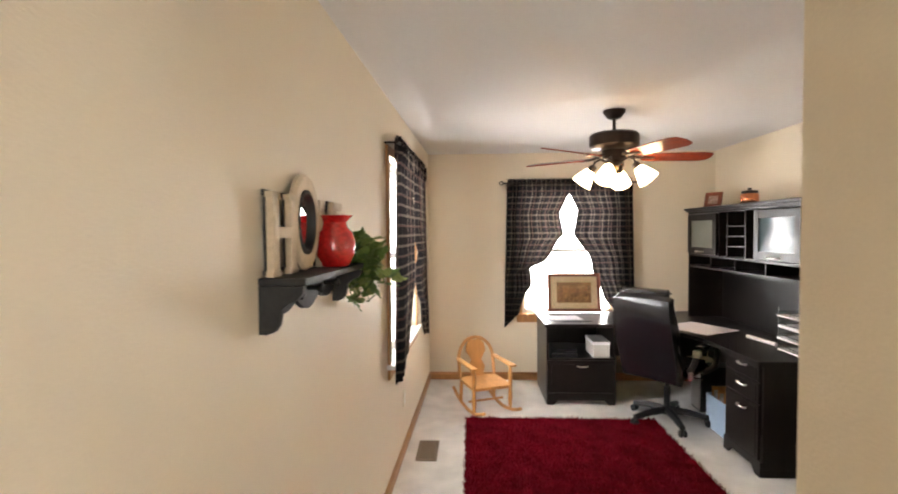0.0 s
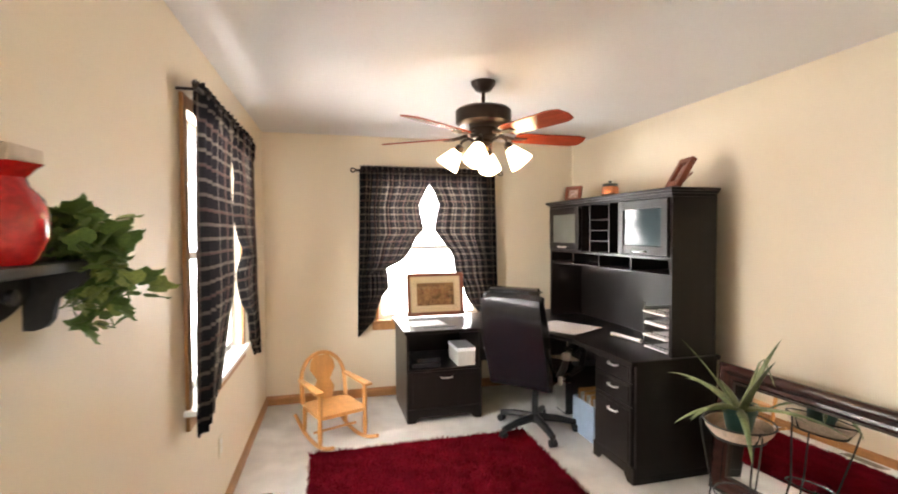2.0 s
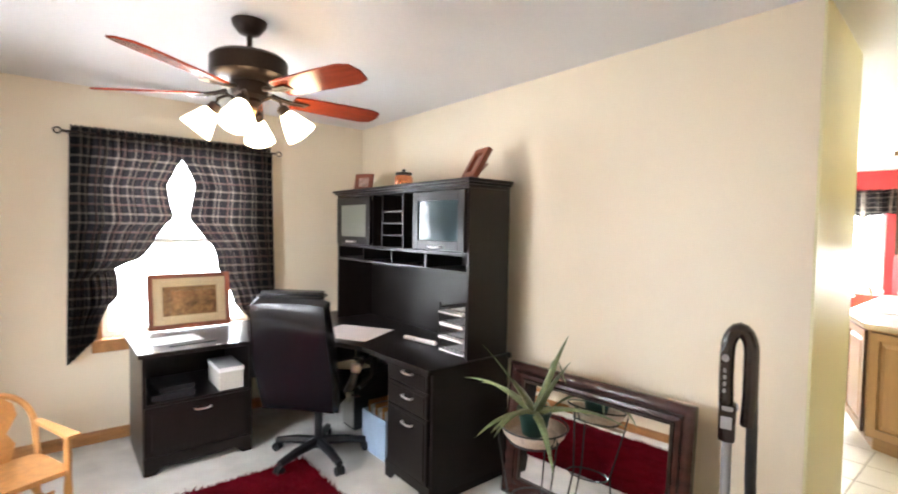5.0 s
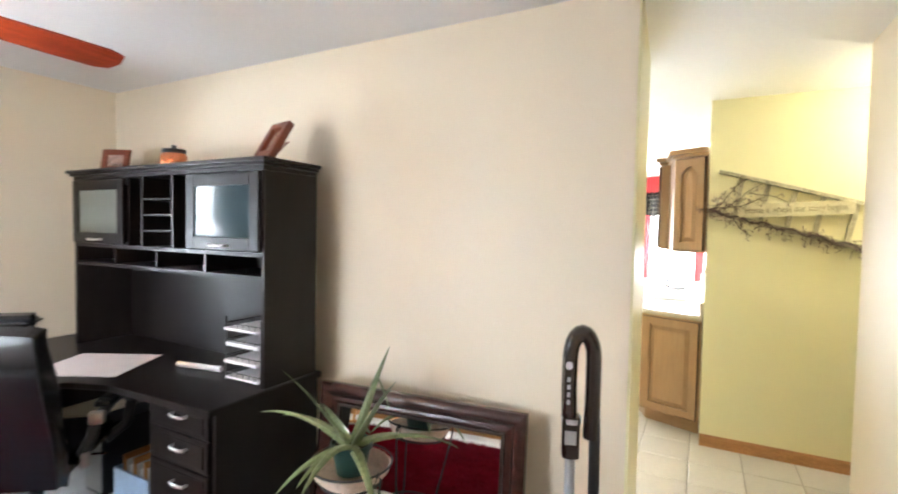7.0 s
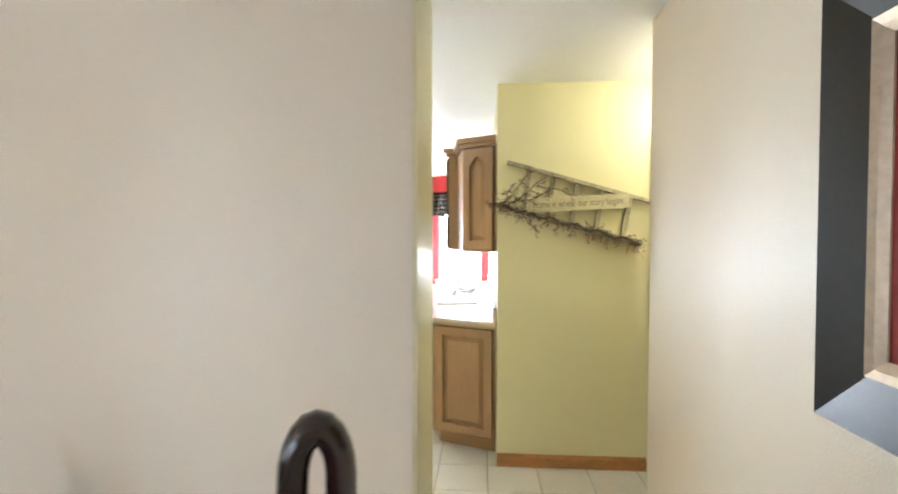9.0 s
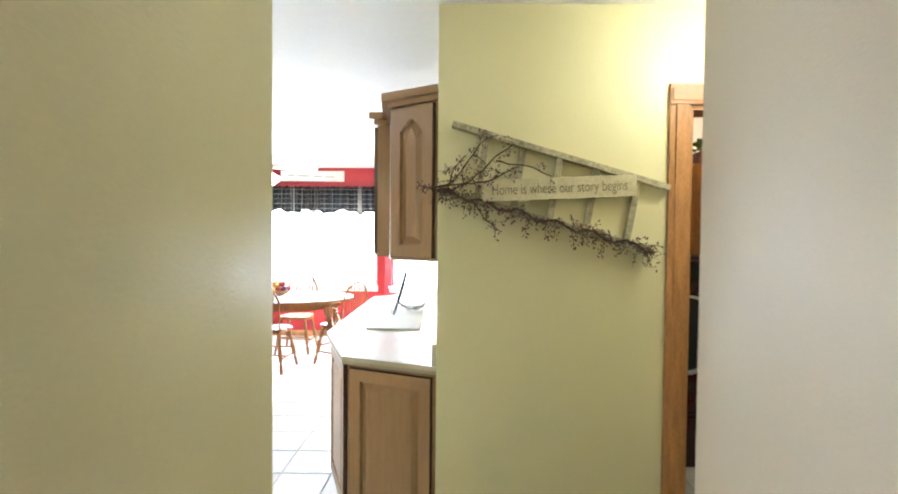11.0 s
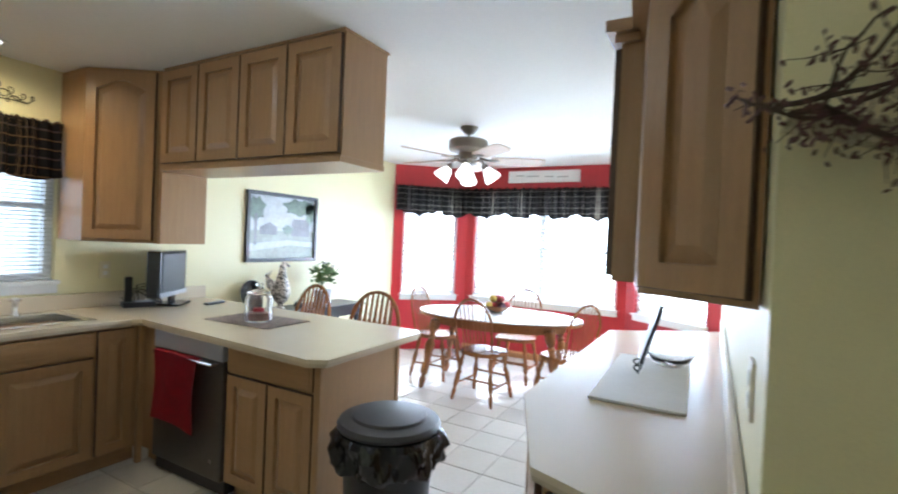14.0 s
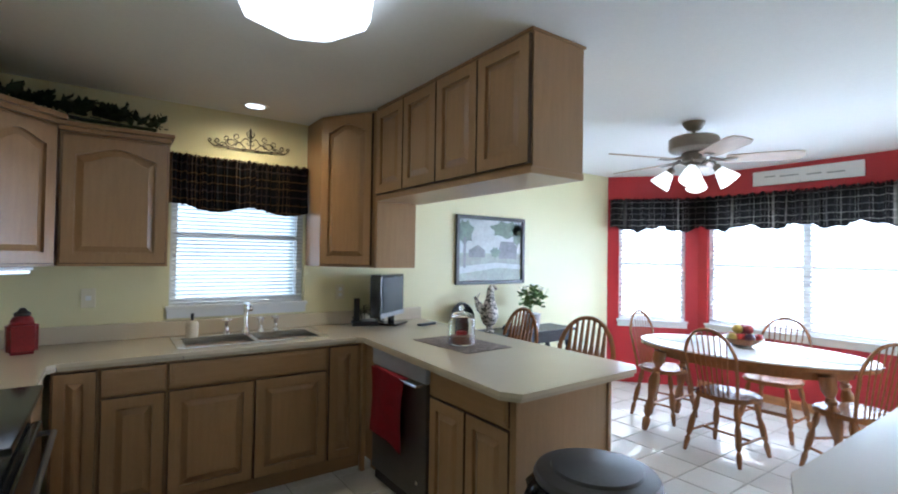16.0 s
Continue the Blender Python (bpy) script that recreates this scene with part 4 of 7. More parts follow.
# a rounded moulding: high near the outer edge, hollowed towards the glass
MOULD = [(0.0, -0.012), (0.0, 0.020), (0.010, 0.030), (0.026, 0.034), (0.042, 0.029), (0.054, 0.018), (0.066, 0.012), (0.078, 0.015), (0.086, 0.012), (bw, 0.004), (bw, -0.012)]
CORNERS = [(0, 0), (span, 0), (span, height), (0, height)]
for k in range(4):
    bm = B()
    ends = []
    for x, y in (CORNERS[k], CORNERS[(k + 1) % 4]):
        ix, iy = (1 if x == 0 else -1), (1 if y == 0 else -1)
        ends.append([bm.verts.new((x + ix * w, y + iy * w, d)) for w, d in MOULD])
    for j in range(len(MOULD)):
        i = (j + 1) % len(MOULD)
        bm.faces.new((ends[0][j], ends[0][i], ends[1][i], ends[1][j]))
    bm.faces.new(ends[0]), bm.faces.new(ends[1][::-1])
    part("frame_rail", bm, MAHOGANY, mirror, smooth=True, m=face)
lip = 0.014
for a, b in (((bw - 0.001, bw), (bw + lip, height - bw)), ((span - bw - lip, bw), (span - bw + 0.001, height - bw)), ((bw + lip, bw), (span - bw - lip, bw + lip)), ((bw + lip, height - bw - lip), (span - bw - lip, height - bw))):
    part("inner_moulding", box(B(), (*a, -0.010), (*b, 0.010), 0.004), BRONZE, mirror, m=face)
part("mirror_glass", box(B(), (bw - 0.01, bw - 0.01, -0.006), (span - bw + 0.01, height - bw + 0.01, -0.002)), MIRROR, mirror, m=face)

TERRA = material("pale_terracotta", (0.60, 0.47, 0.37), 0.8, grain=0.12, scale=9, fine=60, bump=0.15)
POT_GREEN = material("dark_green_plastic", (0.015, 0.055, 0.045), 0.4, grain=0.05, bump=0.02)
ALOE = material("aloe_green", (0.17, 0.215, 0.10), 0.4, grain=0.25, scale=10, fine=60, bump=0.05)
SOIL = material("potting_soil", (0.03, 0.02, 0.014), 0.95, grain=0.3, fine=90, bump=0.6)
CX, CY = 2.485, 2.975
stand = thing("plant_stand", pose(CX, CY, 0), "black wire plant stand with three legs", "stand")
ring = lambda r, z, n=28: [(r * math.cos(2 * math.pi * k / n), r * math.sin(2 * math.pi * k / n), z) for k in range(n)]
part("top_ring", tube(B(), ring(0.163, 0.575), 0.0045, 6, closed=True), BLACK_IRON, stand, smooth=True)
part("support_ring", tube(B(), ring(0.12, 0.50), 0.0045, 6, closed=True), BLACK_IRON, stand, smooth=True)
part("lower_ring", tube(B(), ring(0.11, 0.20), 0.004, 6, closed=True), BLACK_IRON, stand, smooth=True)
for k in range(3):
    a = 2 * math.pi * k / 3 + 0.3
    q = lambda r, z: (r * math.cos(a), r * math.sin(a), z)
    part("leg", tube(B(), [q(0.125, 0.50), q(0.164, 0.58), q(0.176, 0.56), q(0.165, 0.48), q(0.12, 0.22), q(0.145, 0.05), q(0.17, 0.004)], 0.005, 6), BLACK_IRON, stand, smooth=True)
    part("cross_bar", tube(B(), [(0, 0, 0.498), q(0.12, 0.50)], 0.004, 6), BLACK_IRON, stand, smooth=True)
single("saucer", lathe(B(), [(0.0, 0.0), (0.118, 0.0), (0.150, 0.035), (0.158, 0.058), (0.150, 0.058), (0.132, 0.014), (0.0, 0.012)], 32, pose(CX, CY, 0.506)), TERRA, "pale terracotta saucer on the plant stand", "saucer", smooth=True)


def aloe(m, seed, count, size, label):
    p = thing("aloe_plant", m, label, "plant")
    part("pot", lathe(B(), [(0.0, 0), (0.052, 0.0), (0.068, 0.085), (0.075, 0.088), (0.075, 0.108), (0.069, 0.108), (0.066, 0.094), (0.0, 0.092)], 28), POT_GREEN, p, "dark green pot", smooth=True)
    part("soil", lathe(B(), [(0.064, 0.0935), (0.03, 0.098), (0.0, 0.099)], 20), SOIL, p)
    r = random.Random(seed)
    for k in range(count):
        a = k * 2.4 + r.uniform(-0.3, 0.3)
        length = size * r.uniform(0.75, 1.15)
        rise = r.uniform(0.12, 0.62) if k > 2 else r.uniform(0.75, 1.05)
        bm = B()
        rings, n = [], 10
        at, way = Vector((0.012 * math.cos(a), 0.012 * math.sin(a), 0.095)), rise
        for j in range(n + 1):
            t = j / n
            w = 0.021 * (1 - t) ** 0.75 * size / 0.33 + 0.0008
            h = w * 0.45
            side = Vector((-math.sin(a), math.cos(a), 0))
            fwd = Vector((math.cos(a) * math.cos(way), math.sin(a) * math.cos(way), math.sin(way)))
            nrm = side.cross(fwd)
            rings.append([bm.verts.new(at + side * w * c + nrm * h * d) for c, d in ((-1, 0.55), (-0.5, -0.5), (0.5, -0.5), (1, 0.55), (0.4, 0.1), (-0.4, 0.1))])
            at = at + fwd * length / n
            way -= (0.065 if k > 3 else 0.02) * (1.4 - rise * 0.5) + 0.02 * t
        for p0, p1 in zip(rings, rings[1:]):
            for i in range(6):
                bm.faces.new((p0[i], p0[(i + 1) % 6], p1[(i + 1) % 6], p1[i]))
        part("leaf", bm, ALOE, p, smooth=True)
    return p


ALOE_THING = aloe(pose(CX, CY, 0.534) @ Matrix.Scale(1.12, 4), 5, 13, 0.37, "spiky green aloe in a dark green pot on a saucer")

part("bent_leaf", tube(B(), [(0.01, -0.005, 0.10), (0.035, -0.03, 0.22), (0.055, -0.05, 0.315), (0.066, -0.062, 0.335), (0.080, -0.080, 0.28), (0.092, -0.095, 0.22)], 0.0075, 6, taper=0.25), ALOE, ALOE_THING, "thin leaf folded over at its tip", smooth=True)

VAC_BODY = material("dark_brown_plastic", (0.022, 0.012, 0.010), 0.2, grain=0.08, coat=0.4, bump=0)
GREY_PLASTIC = material("grey_plastic", (0.38, 0.38, 0.40), 0.3, grain=0.04, bump=0.01)
vac = thing("vacuum_cleaner", pose(2.45, 2.072, 0, 0, 0, -73) @ Matrix.Diagonal((0.9, 1.15, 1.035, 1)), "dark upright vacuum cleaner standing against the wall", "vacuum")
loop = [(-0.028, 0, 0.80), (-0.034, 0, 0.90), (-0.038, 0, 1.0), (-0.037, 0, 1.08)] + [(0.002 - 0.038 * math.cos(a), 0, 1.095 + 0.07 * math.sin(a)) for a in [math.pi * k / 10 for k in range(11)]] + [(0.040, 0, 1.04), (0.040, 0, 0.96), (0.036, 0, 0.86)]
part("handle_loop", tube(B(), loop, 0.026, 12), VAC_BODY, vac, "glossy dark handle loop", smooth=True)
part("grip_cover", box(B(), (-0.058, -0.026, 0.93), (-0.024, -0.006, 1.10), 0.008), VAC_BODY, vac, smooth=True)
part("power_button", lathe(B(), [(0.0, 0.004), (0.010, 0.004), (0.012, 0.0), (0.0, 0.0)], 18, Matrix.Translation((-0.041, -0.0265, 1.075)) @ Matrix.Rotation(radians(90), 4, "X")), GREY_PLASTIC, vac, "round grey button", smooth=True)
for k in range(4):
    part("lettering_bar", box(B(), (-0.046, -0.0275, 0.962 + 0.022 * k), (-0.036, -0.0262, 0.975 + 0.022 * k)), GREY_PLASTIC, vac)
part("switch_box", box(B(), (-0.058, -0.028, 0.80), (0.0, 0.022, 0.925), 0.010), VAC_BODY, vac, smooth=True)
part("label_bar", box(B(), (-0.050, -0.0295, 0.845), (-0.012, -0.0285, 0.885)), GREY_PLASTIC, vac)
part("collar", rod(B(), (-0.028, 0, 0.905), (-0.028, 0, 0.918), 0.034, seg=18), GREY_PLASTIC, vac, smooth=True)
part("wand", rod(B(), (-0.028, 0, 0.30), (-0.028, 0, 0.84), 0.017), GREY_PLASTIC, vac, smooth=True)
hose = [(0.045, 0.0, 1.02), (0.05, 0.0, 0.85), (0.052, 0.0, 0.68), (0.062, 0.0, 0.5), (0.085, 0.0, 0.36), (0.08, 0.02, 0.25), (0.03, 0.06, 0.20)]
part("hose", tube(B(), hose, 0.019, 10), BLACK_PLASTIC, vac, smooth=True)
part("dust_cup", lathe(B(), [(0.0, 0.26), (0.07, 0.26), (0.085, 0.29), (0.085, 0.48), (0.07, 0.52), (0.05, 0.56), (0.0, 0.57)], 24, pose(-0.028, -0.03, 0)), VAC_BODY, vac, smooth=True)
bm = box(B(), (-0.17, -0.20, 0.012), (0.12, 0.10, 0.115))
bmesh.ops.bevel(bm, geom=bm.edges[:], offset=0.03, segments=3, affect="EDGES")
part("floor_head", bm, VAC_BODY, vac, smooth=True)
part("motor_housing", lathe(B(), [(0.0, 0.115), (0.09, 0.115), (0.095, 0.2), (0.085, 0.259), (0.0, 0.259)], 24, pose(-0.028, -0.02, 0)), BLACK_PLASTIC, vac, smooth=True)
for x in (-0.15, 0.10):
    part("wheel", rod(B(), (x - 0.012, 0.09, 0.035), (x + 0.012, 0.09, 0.035), 0.034, seg=18), BLACK_PLASTIC, vac)

# ---- office: wall shelf with letters, vase and ivy ----
SHELF_BLACK = material("worn_black_paint", (0.012, 0.011, 0.011), 0.55, grain=0.3, scale=9, fine=70, bump=0.08)
WHITEWASH = material("antiqued_cream_wood", (0.62, 0.50, 0.35), 0.6, grain=0.07, scale=7, fine=60, bump=0.12)
RED_GLAZE = material("red_crackle_glaze", (0.48, 0.012, 0.012), 0.14, grain=0.25, scale=14, fine=80, coat=0.6, bump=0.08)
SY0, SY1, SZ = 0.0, 0.63, 1.498  # run of the shelf and its top
ON_WEST = pose(-0.075, 1.562, 0, 0, 0, -1.39)  # side wall and shelf turned to fit the camera's view
TO_WALL = Matrix(((0, 0, 1, -0.10), (1, 0, 0, 0), (0, 1, 0, 0), (0, 0, 0, 1)))  # drawn in y, z; thickness into the room
shelf = thing("wall_shelf", ON_WEST, "black wooden wall shelf with scalloped apron and pegs", "shelf")
part("board", box(B(), (-0.099, SY0, SZ - 0.02), (0.03, SY1, SZ), 0.004), SHELF_BLACK, shelf)
low = [(SY0 + 0.02 + (SY1 - SY0 - 0.04) * k / 60, SZ - 0.082 - 0.034 * abs(math.sin(math.pi * 3 * k / 60)) + 0.010 * math.cos(2 * math.pi * k / 60)) for k in range(61)]
part("apron", prism(B(), [(SY1 - 0.02, SZ - 0.021)] + [(SY0 + 0.02, SZ - 0.021)] + low, 0.001, 0.02, TO_WALL), SHELF_BLACK, shelf)
for y in (SY0, SY1 - 0.02):
    brk = [(-0.099, SZ - 0.021), (0.022, SZ - 0.021), (0.020, SZ - 0.040), (0.004, SZ - 0.058), (-0.018, SZ - 0.066), (-0.036, SZ - 0.082), (-0.044, SZ - 0.124), (-0.056, SZ - 0.140), (-0.075, SZ - 0.147), (-0.099, SZ - 0.146)]
    part("bracket", prism(B(), brk, y, y + 0.02, Matrix(((1, 0, 0, 0), (0, 0, 1, 0), (0, 1, 0, 0), (0, 0, 0, 1)))), SHELF_BLACK, shelf)
for k in range(3):
    y = SY0 + 0.14 + 0.165 * k
    part("peg", lathe(B(), [(0.008, 0), (0.007, 0.03), (0.016, 0.042), (0.014, 0.052), (0.0, 0.055)], 14, Matrix.Translation((-0.08, y, SZ - 0.060)) @ Matrix.Rotation(radians(90), 4, "Y")), SHELF_BLACK, shelf, smooth=True)


def letter(name, strokes, y, h, label):
    """A standing cut-out letter of straight strokes, given as (y0, z0, y1, z1, width)."""
    l = thing(name, ON_WEST, label, "letter")
    bm, back = B(), B()
    for y0, z0, y1, z1, w in strokes:
        d = Vector((y1 - y0, z1 - z0)).normalized()
        n = Vector((-d.y, d.x)) * w / 2
        a, b = Vector((y + y0, SZ + 0.002 + z0)), Vector((y + y1, SZ + 0.002 + z1))
        quad = [tuple(a - n), tuple(a + n), tuple(b + n), tuple(b - n)]
        prism(bm, quad, 0.022, 0.042, TO_WALL)
        prism(back, [tuple(Vector(q) + Vector((-0.006, 0.004))) for q in quad], 0.0165, 0.0215, TO_WALL)
    part("letter_face", bm, WHITEWASH, l)
    part("letter_edge", back, SHELF_BLACK, l, "dark edge")
    return l


HL = 0.225
letter("letter_h", [(0.025, 0, 0.025, HL, 0.036), (0.145, 0, 0.145, HL, 0.036), (0.043, HL * 0.52, 0.127, HL * 0.52, 0.03), (0.0, 0.008, 0.055, 0.008, 0.016), (0.115, 0.008, 0.17, 0.008, 0.016), (0.0, HL - 0.008, 0.055, HL - 0.008, 0.016), (0.115, HL - 0.008, 0.17, HL - 0.008, 0.016)], SY0 + 0.005, HL, "antiqued cream wooden letter H on the shelf")
letter("letter_m", [(0.02, 0, 0.02, HL, 0.034), (0.16, 0, 0.16, HL, 0.034), (0.025, HL - 0.015, 0.09, 0.05, 0.03), (0.09, 0.05, 0.155, HL - 0.015, 0.03)], SY0 + 0.375, HL, "antiqued cream wooden letter M behind the vase")
letter("letter_e", [(0.02, 0, 0.02, HL, 0.036), (0.038, 0.014, 0.11, 0.014, 0.028), (0.038, HL / 2, 0.095, HL / 2, 0.026), (0.038, HL - 0.014, 0.11, HL - 0.014, 0.028)], SY0 + 0.515, HL, "antiqued cream wooden letter E on the shelf")
oval = thing("oval_mirror", ON_WEST @ pose(-0.080, SY0 + 0.262, SZ + 0.150), "cream oval mirror standing as the letter O", "mirror")
bm = B()
O_TURN = Matrix(((0, 0, 1, 0), (0.74, 0, 0, 0), (0, 1, 0, 0), (0, 0, 0, 1)))
lathe(bm, [(0.100, 0.0), (0.148, 0.0), (0.150, 0.012), (0.140, 0.022), (0.115, 0.024), (0.100, 0.016), (0.100, 0.0)], 40, O_TURN)
part("frame", bm, WHITEWASH, oval, smooth=True)
bm = B()
lathe(bm, [(0.084, 0.006), (0.100, 0.006), (0.1005, 0.022), (0.090, 0.024), (0.084, 0.014), (0.084, 0.006)], 40, O_TURN, wave=lambda t, z: 0.012 * math.sin(40 * t))
part("inner_rim", bm, SHELF_BLACK, oval, "beaded black rim", smooth=True)
part("mirror_glass", lathe(B(), [(0.0, 0.004), (0.086, 0.004), (0.086, 0.008), (0.0, 0.008)], 40, O_TURN), MIRROR, oval)
VASE_AT = ON_WEST @ pose(-0.025, SY0 + 0.425, SZ + 0.0015) @ Matrix.Scale(1.09, 4)
single("vase", lathe(B(), [(0.0, 0), (0.042, 0.0), (0.050, 0.008), (0.064, 0.04), (0.066, 0.075), (0.058, 0.105), (0.040, 0.125), (0.036, 0.138), (0.046, 0.152), (0.056, 0.160), (0.050, 0.160), (0.033, 0.140), (0.034, 0.125), (0.05, 0.10), (0.0, 0.02)], 36, wave=lambda t, z: (0.07 * math.sin(6 * t) if z > 0.145 else 0.0)), RED_GLAZE, "glossy red crackle vase with a ruffled rim", "vase", smooth=True, m=VASE_AT)
IVY = material("ivy_green", (0.11, 0.17, 0.04), 0.55, grain=0.35, scale=12, fine=60, bump=0.05, dark=(0.03, 0.07, 0.016))
IVY_LIGHT = material("young_ivy_green", (0.26, 0.32, 0.09), 0.55, grain=0.3, scale=12, fine=60, bump=0.05)


def leaf_mesh(name, outline, mat, fold=0.25):
    bm = B()
    mid = [bm.verts.new((0, y, 0.0)) for y in (0.0, 0.35, 0.7, 1.0)]
    for s in (-1, 1):
        side = [bm.verts.new((s * x, y, fold * abs(x) - 0.18 * y * y)) for x, y in outline]
        bm.faces.new([mid[0], *side, mid[3], mid[2], mid[1]] if s > 0 else [mid[1], mid[2], mid[3], *side[::-1], mid[0]])
    bmesh.ops.triangulate(bm, faces=bm.faces)
    return mesh_of(name, bm, mat)


ivy = thing("ivy_plant", ON_WEST, "trailing green ivy at the end of the shelf", "plant")
lobes = [(0.28, -0.08), (0.50, 0.10), (0.34, 0.28), (0.52, 0.52), (0.26, 0.58), (0.14, 0.82)]
leaves = [leaf_mesh("leaf", lobes, IVY), leaf_mesh("leaf", lobes, IVY_LIGHT)]
r = random.Random(11)
part("pot", lathe(B(), [(0.0, 0), (0.03, 0), (0.038, 0.05), (0.034, 0.05), (0.0, 0.045)], 16), SHELF_BLACK, ivy, m=pose(-0.035, SY0 + 0.545, SZ + 0.001))
for k in range(20):
    start = Vector((-0.03 + r.uniform(-0.015, 0.015), SY0 + 0.545, SZ + 0.030))
    way = Vector((r.uniform(-0.25, 0.55), r.uniform(0.0, 1.3), r.uniform(0.05, 1.0))).normalized()
    pts, step = [start.copy()], 0.024
    for j in range(int(r.uniform(6, 15))):
        way = (way + Vector((r.uniform(-0.12, 0.15), 0.08, -0.225))).normalized()
        start = start + way * step
        start.x = max(start.x, -0.085)
        pts.append(start.copy())
    part("stem", tube(B(), pts, 0.0016, 5), IVY, ivy)
    for j, p in enumerate(pts[1:], 1):
        for _ in range(2):
            ob = new("leaf", leaves[0 if r.random() < 0.72 else 1])
            ob.parent = ivy
            size = r.uniform(0.038, 0.068)
            ob.matrix_basis = Matrix.LocRotScale(p + Vector((max(-0.01, r.uniform(-0.02, 0.03)), r.uniform(-0.015, 0.02), r.uniform(-0.01, 0.025))), Euler((r.uniform(-0.9, 0.9), r.uniform(-0.6, 1.0), r.uniform(0, 6.28))), (size, size, size))

# ---- framed picture on the passage wall ----
pic = thing("framed_picture", pose(2.362, 1.075, 1.557, 0, 0, 180), "large dark red picture in a wide black wooden frame", "picture")
W2, H2, FB = 0.47, 0.445, 0.11
BLACK_FRAME = material("black_satin_frame", (0.016, 0.015, 0.016), 0.35, grain=0.1, bump=0.03)
SILVER = material("champagne_moulding", (0.50, 0.40, 0.29), 0.35, metal=0.5, grain=0.08, bump=0.02)
RED_MOUNT = material("dark_red_mount", (0.27, 0.03, 0.022), 0.7, grain=0.05, bump=0.03)


def bevel_rail(a, b, inset, tall, flat):
    """A mitred frame rail from corner a to corner b, sloping down towards the inside."""
    bm = B()
    a, b = Vector(a), Vector(b)

    ia, ib = Vector((math.copysign(abs(a.x) - inset, a.x), math.copysign(abs(a.y) - inset, a.y))), Vector((math.copysign(abs(b.x) - inset, b.x), math.copysign(abs(b.y) - inset, b.y)))
    v = [bm.verts.new((p.x, y, p.y)) for p, y in ((a, -0.002), (b, -0.002), (a, -tall), (b, -tall), (ia, -flat), (ib, -flat), (ia, -0.002), (ib, -0.002))]
    for q in ((0, 1, 3, 2), (2, 3, 5, 4), (4, 5, 7, 6), (6, 7, 1, 0), (0, 2, 4, 6), (1, 7, 5, 3)):
        bm.faces.new([v[i] for i in q])
    return bm


corners = [(-W2, -H2), (W2, -H2), (W2, H2), (-W2, H2)]
for k in range(4):
    part("frame_rail", bevel_rail(corners[k], corners[(k + 1) % 4], FB, 0.045, 0.022), BLACK_FRAME, pic)
inner = [(math.copysign(abs(x) - FB - 0.001, x), math.copysign(abs(y) - FB - 0.001, y)) for x, y in corners]
for k in range(4):
    part("inner_moulding", bevel_rail(inner[k], inner[(k + 1) % 4], 0.016, 0.030, 0.024), SILVER, pic)
inner = [(math.copysign(abs(x) - 0.017, x), math.copysign(abs(y) - 0.017, y)) for x, y in inner]
for k in range(4):
    part("inner_moulding", bevel_rail(inner[k], inner[(k + 1) % 4], 0.018, 0.026, 0.016), SILVER, pic)
part("mount", box(B(), (-W2 + FB + 0.02, -0.012, -H2 + FB + 0.02), (W2 - FB - 0.02, -0.006, H2 - FB - 0.02)), RED_MOUNT, pic)
part("print", box(B(), (-W2 + FB + 0.14, -0.015, -H2 + FB + 0.13), (W2 - FB - 0.14, -0.0125, H2 - FB - 0.13)), SEPIA, pic)

# ---- kitchen ----
PICKLED = material("pickled_oak", (0.35, 0.208, 0.098), 0.32, grain=0.06, scale=5, fine=60, stretch=(9, 9, 1), bump=0.05)
PICKLED_H = material("pickled_oak_level", (0.35, 0.208, 0.098), 0.32, grain=0.06, scale=5, fine=60, stretch=(1, 1, 9), bump=0.05)
EDGE_STAIN = material("brown_stained_edge", (0.075, 0.040, 0.022), 0.45, grain=0.1, bump=0.03)
CABINET_IN = material("cabinet_shadow_gap", (0.20, 0.14, 0.10), 0.6, grain=0.06, bump=0.02)
LAMINATE = material("cream_laminate", (0.59, 0.505, 0.375), 0.24, grain=0.008, scale=6, fine=200, bump=0.0)
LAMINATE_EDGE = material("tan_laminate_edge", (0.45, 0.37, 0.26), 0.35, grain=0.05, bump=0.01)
STEEL = material("stainless_steel", (0.80, 0.80, 0.80), 0.20, metal=1.0, grain=0.03, scale=3, fine=90, stretch=(1, 1, 12), bump=0.01)
DARK_STEEL = material("black_stainless", (0.16, 0.15, 0.145), 0.32, metal=0.8, grain=0.05, bump=0.01)
BLACK_GLOSS = material("black_enamel", (0.010, 0.010, 0.011), 0.12, grain=0.03, bump=0)
RED_CLOTH = material("red_terry_cloth", (0.36, 0.008, 0.02), 0.95, grain=0.15, scale=20, fine=300, bump=0.6)
VALANCE = plaid("dark_plaid_valance", (0.011, 0.009, 0.010), (0.36, 0.20, 0.09), (0.07, 0.05, 0.06), 0.058, 0.13, 0.6)
VALANCE_BAY = plaid("grey_plaid_valance", (0.014, 0.013, 0.013), (0.40, 0.36, 0.30), (0.06, 0.05, 0.05), 0.068, 0.13, 0.6)
OAK_CHAIR = material("honey_oak", (0.235, 0.092, 0.028), 0.25, grain=0.14, scale=6, fine=60, stretch=(6, 6, 1), coat=0.3, bump=0.03)
